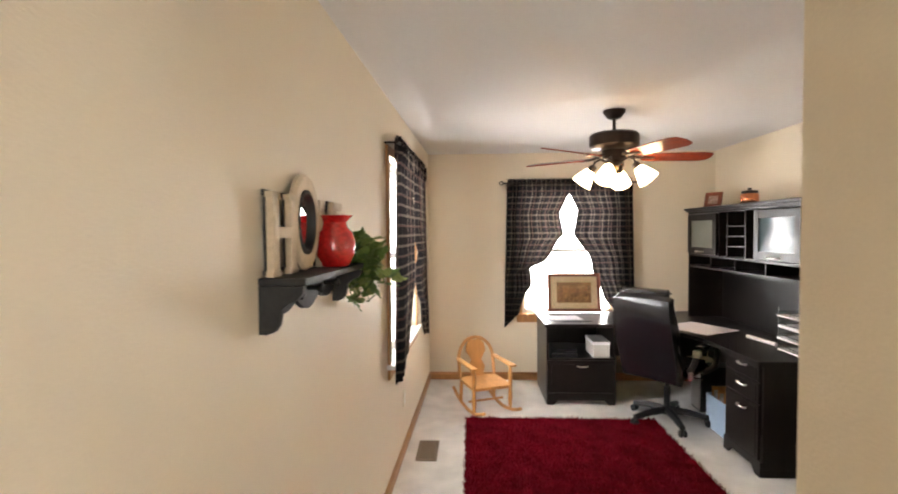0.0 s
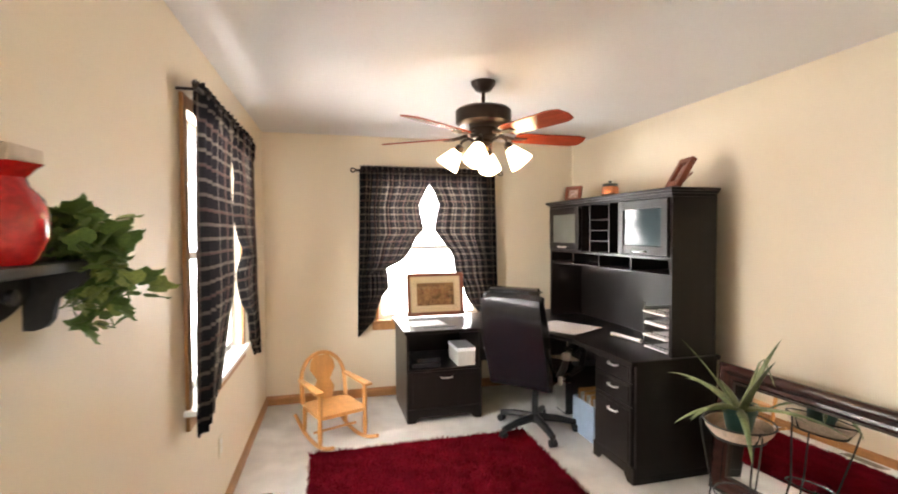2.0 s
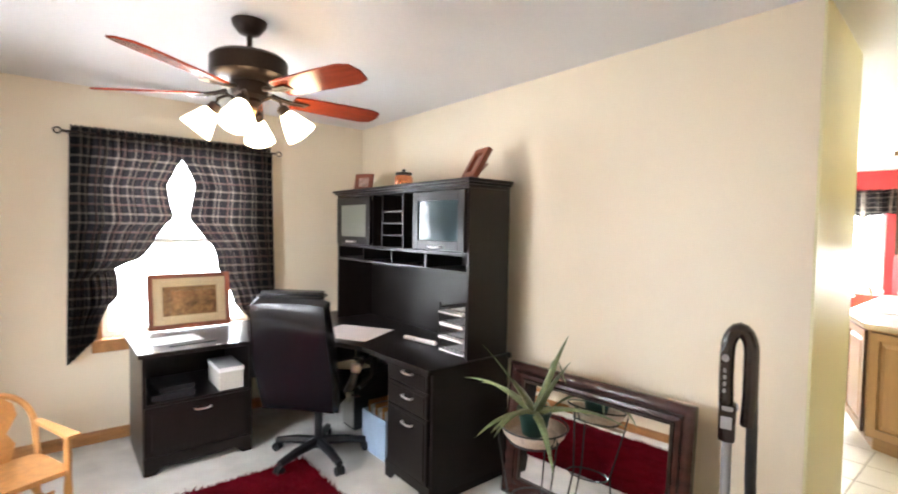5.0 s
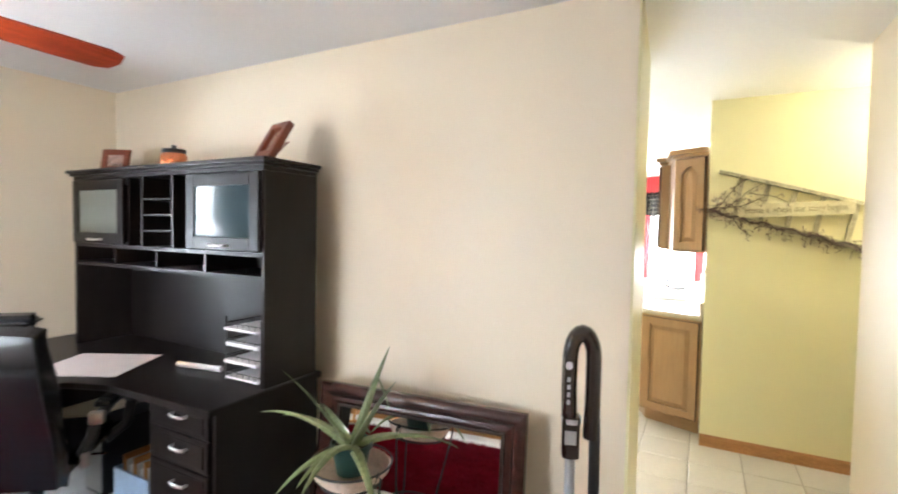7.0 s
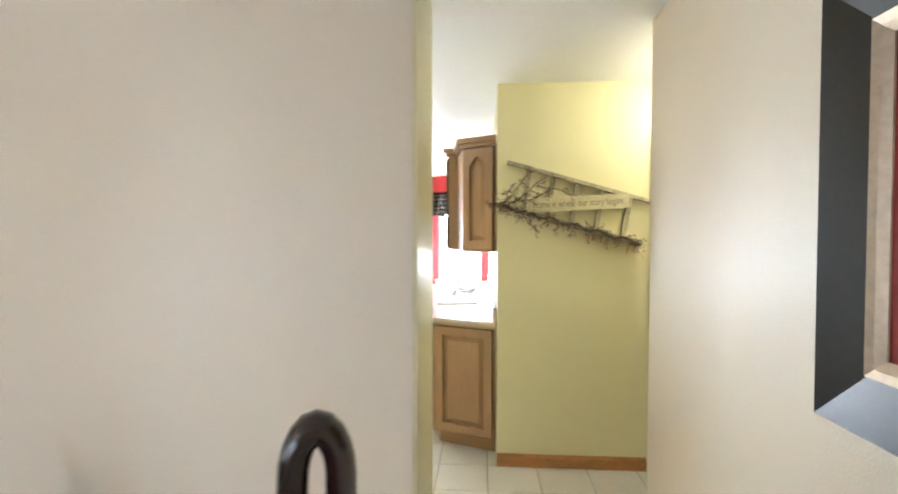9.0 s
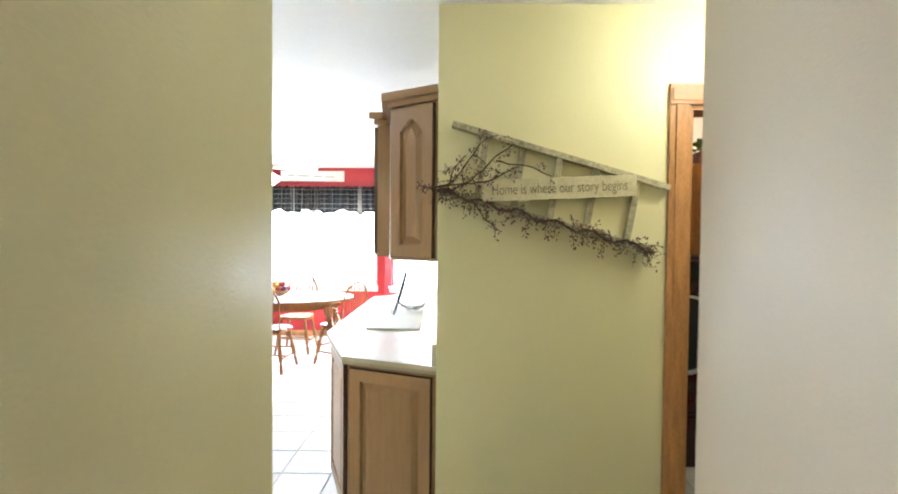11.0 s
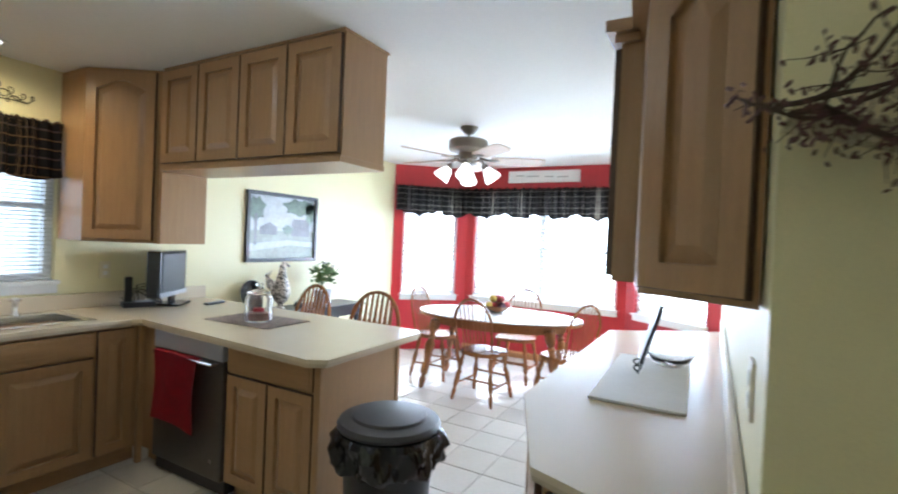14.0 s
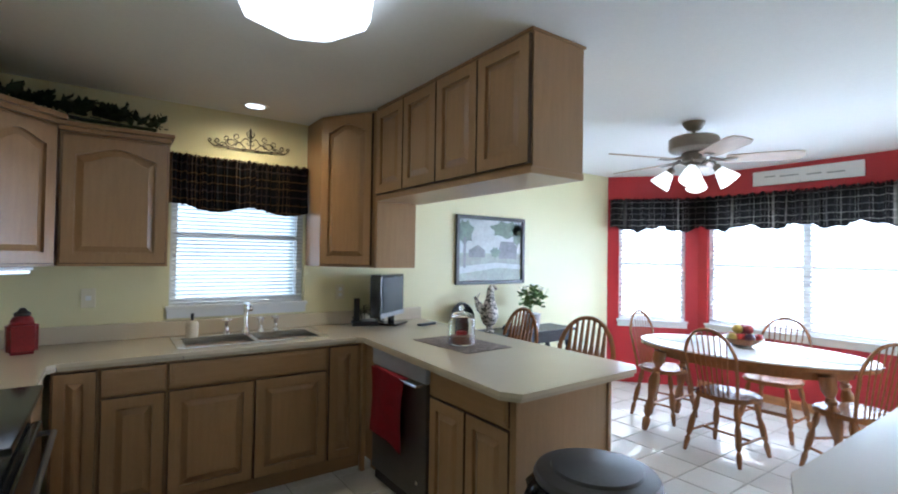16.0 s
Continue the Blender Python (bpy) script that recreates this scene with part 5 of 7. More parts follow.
# Table top whitened: the window glare on it is put into the colour.
WHITE_TOP = material("table_top_with_glare", (0.72, 0.70, 0.66), 0.2, grain=0.02, scale=6, bump=0)


def bow(x0, x1, z, rise, n=12):
    return [(x0 + (x1 - x0) * k / n, z + rise * math.sin(math.pi * k / n) ** 1.6) for k in range(n + 1)]


FRONTAL = Matrix(((1, 0, 0, 0), (0, 0, -1, 0), (0, 1, 0, 0), (0, 0, 0, 1)))


def door_frame(w, h, arch, s):
    """Stiles and rails of a panel door in local x and z, its back on y = 0 and its face towards -y; arch: rise of a cathedral top."""
    top = bow(s, w - s, h - s - arch, arch)[::-1]
    hole = [(s, s), (w - s, s)] + top
    rim = [(0, 0), (w, 0), (w, h)] + [(x, h) for x, _ in top[1:-1]] + [(0, h)]
    e = 0.003
    lip = [(min(max(x, e), w - e), min(max(z, e), h - e)) for x, z in rim]
    bm = B()
    rings = [[bm.verts.new(FRONTAL @ Vector((x, z, y))) for x, z in line] for line, y in ((hole, 0.003), (hole, 0.0197), (lip, 0.0197), (rim, 0.0165), (rim, 0.0))]
    for p, q in zip(rings, rings[1:]):
        for k in range(len(p)):
            j = (k + 1) % len(p)
            bm.faces.new((p[k], p[j], q[j], q[k]))
    bm.faces.new(rings[0]), bm.faces.new(rings[-1])
    return bm


def door_panel(w, h, arch, s):
    """The raised field inside the frame, with sloping margins."""
    bm = B()
    rings = []
    for g, y in ((0.006, 0.0034), (0.010, 0.0045), (0.038, 0.0182)):
        g = min(g, (w - 2 * s) * 0.42)
        line = [(s + g, s + g), (w - s - g, s + g)] + bow(s + g, w - s - g, h - s - arch - g, arch)[::-1]
        rings.append([bm.verts.new(FRONTAL @ Vector((x, z, y))) for x, z in line])
    for p, q in zip(rings, rings[1:]):
        for k in range(len(p)):
            j = (k + 1) % len(p)
            bm.faces.new((p[k], p[j], q[j], q[k]))
    bm.faces.new(rings[-1])
    return bm


def slab_front(w, h):
    bm = box(B(), (0, -0.020, 0), (w, 0, h), 0.004)
    return box(bm, (0.02, -0.0225, 0.018), (w - 0.02, -0.0202, h - 0.018), 0.002)


def stained_edges(ob, w, h):
    """Brown stained outer edges all round a door or drawer front."""
    ob.data.materials.append(EDGE_STAIN)
    for f in ob.data.polygons:
        x, y, z = f.center
        if abs(f.normal.y) < 0.9 and (min(x, w - x) < 0.005 or min(z, h - z) < 0.005):
            f.material_index = 1


def fronts(cab, m, items):
    """Doors and drawer fronts on a cabinet's face; items are (kind, x, z, w, h)."""
    for kind, x, z, w, h in items:
        at = m @ Matrix.Translation((x, -0.0015, z))
        if kind == "drawer":
            stained_edges(part("drawer_front", slab_front(w, h), PICKLED_H, cab, m=at), w, h)
        else:
            arch, s = (0.05 if kind == "arch" else 0.0), min(0.058, w * 0.28)
            d = part("door", door_frame(w, h, arch, s), PICKLED, cab, m=at)
            stained_edges(d, w, h)
            part("raised_panel", door_panel(w, h, arch, s), PICKLED, d)


def base_cabinet(m, w, d, items, label, group="base cabinets", toe=True):
    """A base unit: local x along the face, y into it, origin at the face's low left corner."""
    c = thing("base_cabinet", m, label, "cabinet", group)
    part("carcass", box(B(), (0.0005, 0.0, 0.10), (w - 0.0005, d, 0.866)), PICKLED, c)
    if toe:
        part("toe_kick", box(B(), (0.0005, 0.06, 0.0), (w - 0.0005, d, 0.0995)), PICKLED_H, c)
    fronts(c, Matrix(), items)
    return c


FACE_N = lambda x: pose(x, 4.935, 0)  # faces south, towards the room
base_cabinet(FACE_N(3.975), 0.195, 0.59, [("door", 0.01, 0.115, 0.175, 0.735)], "pickled oak base cabinet with one narrow panel door")
base_cabinet(FACE_N(4.17), 0.30, 0.59, [("drawer", 0.008, 0.715, 0.284, 0.135), ("door", 0.008, 0.115, 0.284, 0.585)], "pickled oak base cabinet with a drawer over a door")
base_cabinet(FACE_N(4.47), 0.905, 0.59, [("drawer", 0.008, 0.715, 0.889, 0.135), ("door", 0.008, 0.115, 0.44, 0.585), ("door", 0.457, 0.115, 0.44, 0.585)], "pickled oak sink base with a false front and two doors")
base_cabinet(FACE_N(5.375), 0.264, 0.59, [("door", 0.01, 0.115, 0.20, 0.735)], "pickled oak corner base cabinet with one narrow door")
FACE_W = lambda y: Matrix.Translation((5.64, y, 0)) @ Matrix.Rotation(radians(-90), 4, "Z")  # faces west; local x runs south
filler = base_cabinet(FACE_W(4.93), 0.18, 0.60, [], "pickled oak filler beside the dishwasher")
part("corner_stile", box(B(), (-0.003, -0.030, 0.0), (0.034, -0.0005, 0.866), 0.002), PICKLED, filler)
base_cabinet(FACE_W(4.09), 0.648, 0.60, [("drawer", 0.012, 0.715, 0.622, 0.135), ("door", 0.012, 0.115, 0.306, 0.585), ("door", 0.328, 0.115, 0.306, 0.585)], "pickled oak peninsula cabinet with a wide drawer and doors")
endp = thing("end_panel", pose(0, 0, 0), "plain pickled oak end panel of the peninsula", "panel")
part("panel", box(B(), (5.612, 3.400, 0.0), (6.242, 3.440, 0.866), 0.002), PICKLED, endp)
part("corner_post", box(B(), (6.222, 3.392, 0.0), (6.246, 3.3995, 0.866), 0.002), PICKLED, endp)
# west run between the stove and the corner
base_cabinet(Matrix.Translation((3.95, 4.44, 0)) @ Matrix.Rotation(radians(90), 4, "Z"), 0.48, 0.59, [], "plain pickled oak corner unit beside the stove")

dw = thing("dishwasher", FACE_W(4.745), "stainless and black dishwasher under the counter", "dishwasher")
part("tub", box(B(), (0.004, 0.0, 0.02), (0.646, 0.58, 0.862)), BLACK_PLASTIC, dw)
part("door_panel", box(B(), (0.006, -0.028, 0.10), (0.644, -0.001, 0.755), 0.006), DARK_STEEL, dw)
# strip coloured pale blue in place of the bright reflection on steel
part("control_panel", box(B(), (0.006, -0.034, 0.758), (0.644, -0.001, 0.860), 0.008), material("steel_panel_pale_sheen", (0.50, 0.53, 0.60), 0.3, metal=0.35, grain=0.03, bump=0), dw, "steel control strip with its bright sheen in the colour")
part("handle", tube(B(), [(0.05, -0.03, 0.742), (0.05, -0.062, 0.742), (0.60, -0.062, 0.742), (0.60, -0.03, 0.742)], 0.010, 8), STEEL, dw, smooth=True)
part("badge", lathe(B(), [(0.0, 0.0), (0.012, 0.0), (0.012, 0.003), (0.0, 0.003)], 20, Matrix.Translation((0.56, -0.0285, 0.20)) @ Matrix.Rotation(radians(90), 4, "X")), STEEL, dw, "small round badge")
towel = B()
rows, cols = 20, 18
grid = []
for j in range(rows + 1):
    v = j / rows
    row = []
    for i in range(cols + 1):
        u = i / cols
        y = -0.078 + 0.006 * math.sin(9 * u + 2 * v) - 0.008 * v
        row.append(towel.verts.new((0.08 + 0.40 * u + 0.015 * math.sin(4 * v + 3 * u), y, 0.757 - 0.40 * v + 0.012 * math.sin(5 * u))))
    grid.append(row)
for j in range(rows):
    for i in range(cols):
        towel.faces.new((grid[j][i], grid[j][i + 1], grid[j + 1][i + 1], grid[j + 1][i]))
bmesh.ops.solidify(towel, geom=towel.faces[:], thickness=0.006)
box(towel, (0.08, -0.082, 0.754), (0.48, -0.045, 0.760), 0.002)
single("dish_towel", towel, RED_CLOTH, "red towel hanging over the dishwasher handle", "towel", smooth=True, m=FACE_W(4.745))

# worktops
Z0, Z1 = 0.867, 0.906


def worktop(name, outlines, label):
    c = thing(name, pose(0, 0, 0), label, "counter")
    bm, under = B(), B()
    for o in outlines:
        prism(bm, o, Z1 - 0.020, Z1)
        mid = Vector((sum(x for x, _ in o) / len(o), sum(y for _, y in o) / len(o)))
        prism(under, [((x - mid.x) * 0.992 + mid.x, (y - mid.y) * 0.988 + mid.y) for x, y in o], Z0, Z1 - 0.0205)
    bmesh.ops.remove_doubles(bm, verts=bm.verts, dist=0.0005)
    part("surface", bm, LAMINATE, c)
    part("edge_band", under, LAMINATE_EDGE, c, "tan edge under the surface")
    return c


SX0, SX1, SYA, SYB = 4.54, 5.39, 5.00, 5.42  # sink cut-out
counter = worktop("countertop", [
    [(3.36, 4.43), (3.965, 4.43), (3.965, 4.86), (4.00, 4.895), (4.00, 5.525), (3.36, 5.525)],
    [(4.00, 4.895), (SX0, 4.895), (SX0, 5.525), (4.00, 5.525)],
    [(SX0, 4.895), (SX1, 4.895), (SX1, SYA), (SX0, SYA)],
    [(SX0, SYB), (SX1, SYB), (SX1, 5.525), (SX0, 5.525)],
    [(SX1, 4.895), (5.56, 4.895), (5.56, 5.525), (SX1, 5.525)],
    [(5.56, 4.895), (5.595, 4.86), (5.515, 3.395), (5.565, 3.315), (6.37, 3.335), (6.45, 3.40), (6.45, 5.525), (5.56, 5.525)],
], "cream laminate countertop wrapping round to the peninsula")
part("backsplash", box(B(), (3.38, 5.505, Z1 + 0.001), (6.45, 5.526, Z1 + 0.10), 0.003), LAMINATE, counter)
part("backsplash", box(B(), (3.355, 4.43, Z1 + 0.001), (3.376, 5.504, Z1 + 0.10), 0.003), LAMINATE, counter)

sink = thing("sink", pose(0, 0, Z1), "double bowl stainless steel sink set in the counter", "sink")
bm = B()
for a, b in (((SX0 - 0.02, SYA - 0.02), (SX1 + 0.02, SYA + 0.03)), ((SX0 - 0.02, SYB - 0.05), (SX1 + 0.02, SYB + 0.02)), ((SX0 - 0.02, SYA + 0.03), (SX0 + 0.03, SYB - 0.05)), ((SX1 - 0.03, SYA + 0.03), (SX1 + 0.02, SYB - 0.05)), ((4.95, SYA + 0.03), (4.98, SYB - 0.05))):
    box(bm, (*a, 0.0005), (*b, 0.007), 0.002)
part("rim", bm, STEEL, sink)
for x0, x1 in ((SX0 + 0.03, 4.95), (4.98, SX1 - 0.03)):
    bm = B()
    y0, y1, d = SYA + 0.03, SYB - 0.05, -0.17
    v = [bm.verts.new(p) for p in ((x0, y0, 0.003), (x1, y0, 0.003), (x1, y1, 0.003), (x0, y1, 0.003), (x0 + 0.02, y0 + 0.02, d), (x1 - 0.02, y0 + 0.02, d), (x1 - 0.02, y1 - 0.02, d), (x0 + 0.02, y1 - 0.02, d))]
    for q in ((0, 1, 5, 4), (1, 2, 6, 5), (2, 3, 7, 6), (3, 0, 4, 7), (4, 5, 6, 7)):
        bm.faces.new([v[i] for i in q])
    bmesh.ops.solidify(bm, geom=bm.faces[:], thickness=0.002)
    part("bowl", bm, STEEL, sink)
faucet = thing("faucet", pose(4.97, 5.405, Z1 + 0.0075), "chrome kitchen faucet with two lever handles", "faucet")
part("spout", tube(lathe(B(), [(0.028, 0), (0.024, 0.02), (0.016, 0.04), (0.016, 0.16), (0.022, 0.165), (0.02, 0.20), (0.0, 0.205)], 18), [(0, 0, 0.185), (0.0, -0.06, 0.20), (0.0, -0.13, 0.19), (0, -0.15, 0.165)], 0.012, 10), CHROME, faucet, smooth=True)
for x in (-0.12, 0.10, 0.20):
    bm = lathe(B(), [(0.024, 0), (0.02, 0.015), (0.012, 0.03), (0.014, 0.07), (0.018, 0.08), (0.012, 0.10), (0.0, 0.104)], 16, pose(x, 0.0, 0))
    tube(bm, [(x - 0.03, 0, 0.09), (x + 0.03, 0, 0.09)], 0.006, 8)
    part("lever" if x != 0.20 else "sprayer", bm, CHROME, faucet, smooth=True)
soap = thing("soap_bottle", pose(4.64, 5.37, Z1 + 0.0075), "cream soap bottle with a dark pump", "bottle")
part("bottle_body", lathe(B(), [(0.0, 0), (0.035, 0), (0.037, 0.01), (0.037, 0.085), (0.028, 0.10), (0.014, 0.106), (0.0, 0.106)], 20), LAMINATE, soap, smooth=True)
part("pump", tube(rod(B(), (0, 0, 0.107), (0, 0, 0.15), 0.008), [(0, 0, 0.15), (0, -0.035, 0.15), (0, -0.04, 0.142)], 0.006, 6), BLACK_PLASTIC, soap, smooth=True)
DEEP_RED = material("deep_red_glaze", (0.19, 0.010, 0.012), 0.35, grain=0.12, scale=14, fine=80, bump=0.04)
can = thing("canister", pose(3.83, 5.28, Z1 + 0.001, 0, 0, 12), "red ceramic canister with a dark lid", "canister")
bm = box(B(), (-0.065, -0.05, 0), (0.065, 0.05, 0.17))
bmesh.ops.bevel(bm, geom=bm.edges[:], offset=0.018, segments=3, affect="EDGES")
part("canister_body", bm, DEEP_RED, can, smooth=True)
part("neck", lathe(B(), [(0.05, 0.171), (0.042, 0.19), (0.03, 0.20), (0.0, 0.201)], 18), DEEP_RED, can, smooth=True)
part("lid", lathe(B(), [(0.034, 0.2015), (0.036, 0.215), (0.02, 0.225), (0.012, 0.24), (0.0, 0.242)], 18), BLACK_IRON, can, smooth=True)

tv = thing("television", pose(6.06, 5.31, Z1 + 0.001, 0, 0, 36) @ Matrix.Scale(1.15, 4), "small flat television standing on the counter", "television")
part("stand_base", box(B(), (-0.10, -0.07, 0), (0.10, 0.07, 0.014), 0.005), BLACK_GLOSS, tv)
part("stand_neck", box(B(), (-0.03, 0.0, 0.014), (0.03, 0.025, 0.06), 0.004), BLACK_GLOSS, tv)
part("housing", box(B(), (-0.185, 0.0, 0.055), (0.185, 0.085, 0.345), 0.012), BLACK_GLOSS, tv)
part("bezel_strip", box(B(), (-0.186, -0.0045, 0.058), (0.186, -0.0005, 0.088), 0.002), GREY_PLASTIC, tv, "silver grey strip under the screen")
part("screen", box(B(), (-0.165, -0.003, 0.09), (0.165, -0.0005, 0.325)), plain("dark_screen", (0.015, 0.018, 0.022), 0.32, 0.0), tv)
phone = thing("telephone", pose(5.84, 5.36, Z1 + 0.001, 0, 0, -20), "black cordless telephone on its base", "telephone")
part("phone_base", box(B(), (-0.10, -0.06, 0), (0.10, 0.06, 0.035), 0.008), BLACK_PLASTIC, phone)
part("handset", box(B(), (-0.085, -0.015, 0.036), (-0.04, 0.015, 0.21), 0.008), BLACK_PLASTIC, phone)
for k in range(4):
    part("cord", tube(B(), [(-0.05 + 0.02 * k, 0.06, 0.012), (-0.09 + 0.03 * k, 0.10, 0.05 + 0.03 * k), (0.02 + 0.02 * k, 0.13, 0.09 + 0.02 * k), (0.10 + 0.02 * k, 0.11, 0.03), (0.16, 0.02 * k, 0.006)], 0.004, 6), BLACK_PLASTIC, phone, smooth=True)
part("keypad", box(B(), (-0.02, -0.05, 0.0355), (0.08, 0.04, 0.040), 0.002), GREY_PLASTIC, phone)
single("remote_control", box(B(), (-0.09, -0.022, 0), (0.09, 0.022, 0.018), 0.006), BLACK_PLASTIC, "black remote control on the counter", "remote", m=pose(6.27, 5.13, Z1 + 0.001, 0, 0, 15))

PLACEMAT = material("grey_woven_placemat", (0.22, 0.17, 0.14), 0.9, grain=0.3, scale=30, fine=200, bump=0.4)
mat_ob = thing("placemat", pose(6.02, 4.34, Z1 + 0.001, 0, 0, 3), "grey brown woven placemat on the peninsula", "placemat")
part("weave", box(B(), (-0.18, -0.26, 0), (0.18, 0.26, 0.003)), PLACEMAT, mat_ob)
fr = mesh_of("fringe", box(B(), (-0.0015, 0, 0), (0.0015, 0.018, 0.0015)), PLACEMAT)
for s in (-1, 1):
    for k in range(40):
        ob = new("fringe", fr)
        ob.parent = mat_ob
        ob.matrix_basis = pose(-0.175 + 0.009 * k, s * 0.2605, 0.0005, 0, 0, (0 if s > 0 else 180) + r.uniform(-14, 14))
JAR_GLASS = glass("clear_jar_glass")
jar2 = thing("glass_jar", pose(6.0, 4.31, Z1 + 0.0045), "clear glass jar with a lid and red candle", "jar")
part("jar_glass", lathe(B(), [(0.0, 0.0), (0.078, 0.0), (0.084, 0.01), (0.084, 0.14), (0.070, 0.165), (0.066, 0.17), (0.063, 0.165), (0.080, 0.138), (0.080, 0.012), (0.0, 0.008)], 32), JAR_GLASS, jar2, smooth=True)
part("lid", lathe(B(), [(0.072, 0.172), (0.075, 0.178), (0.045, 0.195), (0.014, 0.202), (0.012, 0.212), (0.022, 0.225), (0.016, 0.24), (0.0, 0.244)], 28), JAR_GLASS, jar2, smooth=True)
part("candle", lathe(B(), [(0.0, 0.0), (0.032, 0.0), (0.032, 0.075), (0.0, 0.08)], 20, pose(0, 0, 0.0095)), RED_CLOTH, jar2, "dark red candle", smooth=True)
part("potpourri", lathe(B(), [(0.034, 0.0), (0.078, 0.0), (0.078, 0.045), (0.06, 0.056), (0.034, 0.050)], 26, pose(0, 0, 0.0095), wave=lambda t, z: 0.02 * math.sin(9 * t + 40 * z)), CHERRY, jar2)

# upper cabinets


def upper(m, w, d, z0, z1, items, label, crown=False):
    c = thing("wall_cabinet", m, label, "cabinet", "wall cabinets")
    part("carcass", box(B(), (0.0005, 0, z0), (w - 0.0005, d, z1)), PICKLED, c)
    fronts(c, Matrix(), items)
    if crown:
        bm = box(B(), (-0.004, -0.028, z1), (w + 0.004, d, z1 + 0.025), 0.004)
        box(bm, (-0.02, -0.05, z1 + 0.025), (w + 0.02, d, z1 + 0.05), 0.006)
        part("crown", bm, PICKLED_H, c)
    return c


upper(pose(3.965, 5.215, 0), 0.515, 0.31, 1.37, 2.10, [("arch", 0.012, 1.385, 0.491, 0.70)], "pickled oak wall cabinet with an arched panel door", crown=True)


def plan_cabinet(outline, z0, z1, label, crown=0.0):
    """A wall cabinet with a bevelled plan."""
    c = thing("wall_cabinet", pose(0, 0, 0), label, "cabinet", "wall cabinets")
    part("carcass", prism(B(), outline, z0, z1), PICKLED, c)
    if crown:
        mid = Vector((sum(x for x, _ in outline) / len(outline), sum(y for _, y in outline) / len(outline)))
        grow = lambda d: [(x + math.copysign(d, x - mid.x), min(5.525, max(1.742, y + math.copysign(d, y - mid.y)))) for x, y in outline]
        bm = prism(B(), grow(0.018), z1 + 0.0005, z1 + 0.025)
        prism(bm, grow(0.042), z1 + 0.0255, z1 + crown)
        part("crown", bm, PICKLED_H, c)
    return c


def on_face(a, b):
    """The pose of a cabinet face that runs from plan point a to b, seen with a on the left."""
    return Matrix.Translation((*a, 0)) @ Matrix.Rotation(math.atan2(b[1] - a[1], b[0] - a[0]), 4, "Z")


# left corner, its face across the angle
c = plan_cabinet([(3.36, 5.525), (3.36, 4.90), (3.66, 4.90), (3.955, 5.205), (3.955, 5.525)], 1.37, 2.13, "pickled oak corner wall cabinet with an arched door", 0.05)
fronts(c, on_face((3.66, 4.90), (3.955, 5.205)), [("arch", 0.01, 1.385, 0.40, 0.73)])
upper(Matrix.Translation((3.66, 4.42, 0)) @ Matrix.Rotation(radians(90), 4, "Z"), 0.475, 0.30, 1.37, 2.13, [("arch", 0.012, 1.385, 0.45, 0.73)], "pickled oak wall cabinet over the counter beside the stove", crown=True)
# right corner, to the ceiling
c = plan_cabinet([(5.415, 5.525), (5.415, 5.22), (5.652, 4.83), (5.652, 4.80), (5.95, 4.80), (5.95, 5.525)], 1.37, 2.432, "tall pickled oak corner wall cabinet reaching the ceiling")
fronts(c, on_face((5.415, 5.22), (5.652, 4.83)), [("arch", 0.02, 1.385, 0.412, 1.03)])
pen_up = thing("wall_cabinet", Matrix.Translation((5.65, 4.798, 0)) @ Matrix.Rotation(radians(-90), 4, "Z"), "long row of pickled oak cabinets hung over the peninsula", "cabinet", "wall cabinets")
part("carcass", box(B(), (0, 0, 1.845), (1.437, 0.322, 2.425)), PICKLED, pen_up)
part("under_board", box(B(), (-0.001, -0.012, 1.815), (1.44, 0.327, 1.8445), 0.003), PICKLED_H, pen_up)
part("top_trim", box(B(), (0.0, -0.014, 2.4255), (1.445, 0.332, 2.438), 0.003), PICKLED_H, pen_up)
fronts(pen_up, Matrix(), [("door", 0.006 + 0.358 * k, 1.858, 0.350, 0.555) for k in range(4)])
# over the long counter
c = plan_cabinet([(4.952, 1.741), (5.44, 1.741), (5.44, 2.02), (5.10, 1.965)], 1.37, 2.08, "pickled oak wall cabinet with an angled end", 0.06)
fronts(c, on_face((5.10, 1.965), (4.952, 1.741)), [("arch", 0.012, 1.385, 0.245, 0.685)])
c = plan_cabinet([(5.442, 1.741), (6.5, 1.741), (6.5, 2.085), (5.442, 2.085)], 1.37, 2.08, "long pickled oak wall cabinet over the counter", 0.06)
fronts(c, on_face((6.5, 2.085), (5.442, 2.085)), [("arch", 0.01 + 0.35 * k, 1.385, 0.34, 0.685) for k in range(3)])

# long counter
c = thing("base_cabinet", pose(0, 0, 0), "pickled oak base cabinet with an angled end", "cabinet", "base cabinets")
part("carcass", prism(B(), [(4.965, 1.741), (5.64, 1.741), (5.64, 2.37), (5.13, 2.17)], 0.10, 0.866), PICKLED, c)
part("toe_kick", prism(B(), [(5.03, 1.741), (5.64, 1.741), (5.64, 2.31), (5.18, 2.13)], 0.0, 0.0995), PICKLED_H, c)
fronts(c, on_face((5.13, 2.17), (4.965, 1.741)), [("door", 0.018, 0.115, 0.425, 0.735)])
fronts(c, on_face((5.64, 2.37), (5.13, 2.17)), [("door", 0.02, 0.115, 0.50, 0.735)])
c = thing("base_cabinet", pose(0, 0, 0), "long pickled oak base cabinet under the counter", "cabinet", "base cabinets")
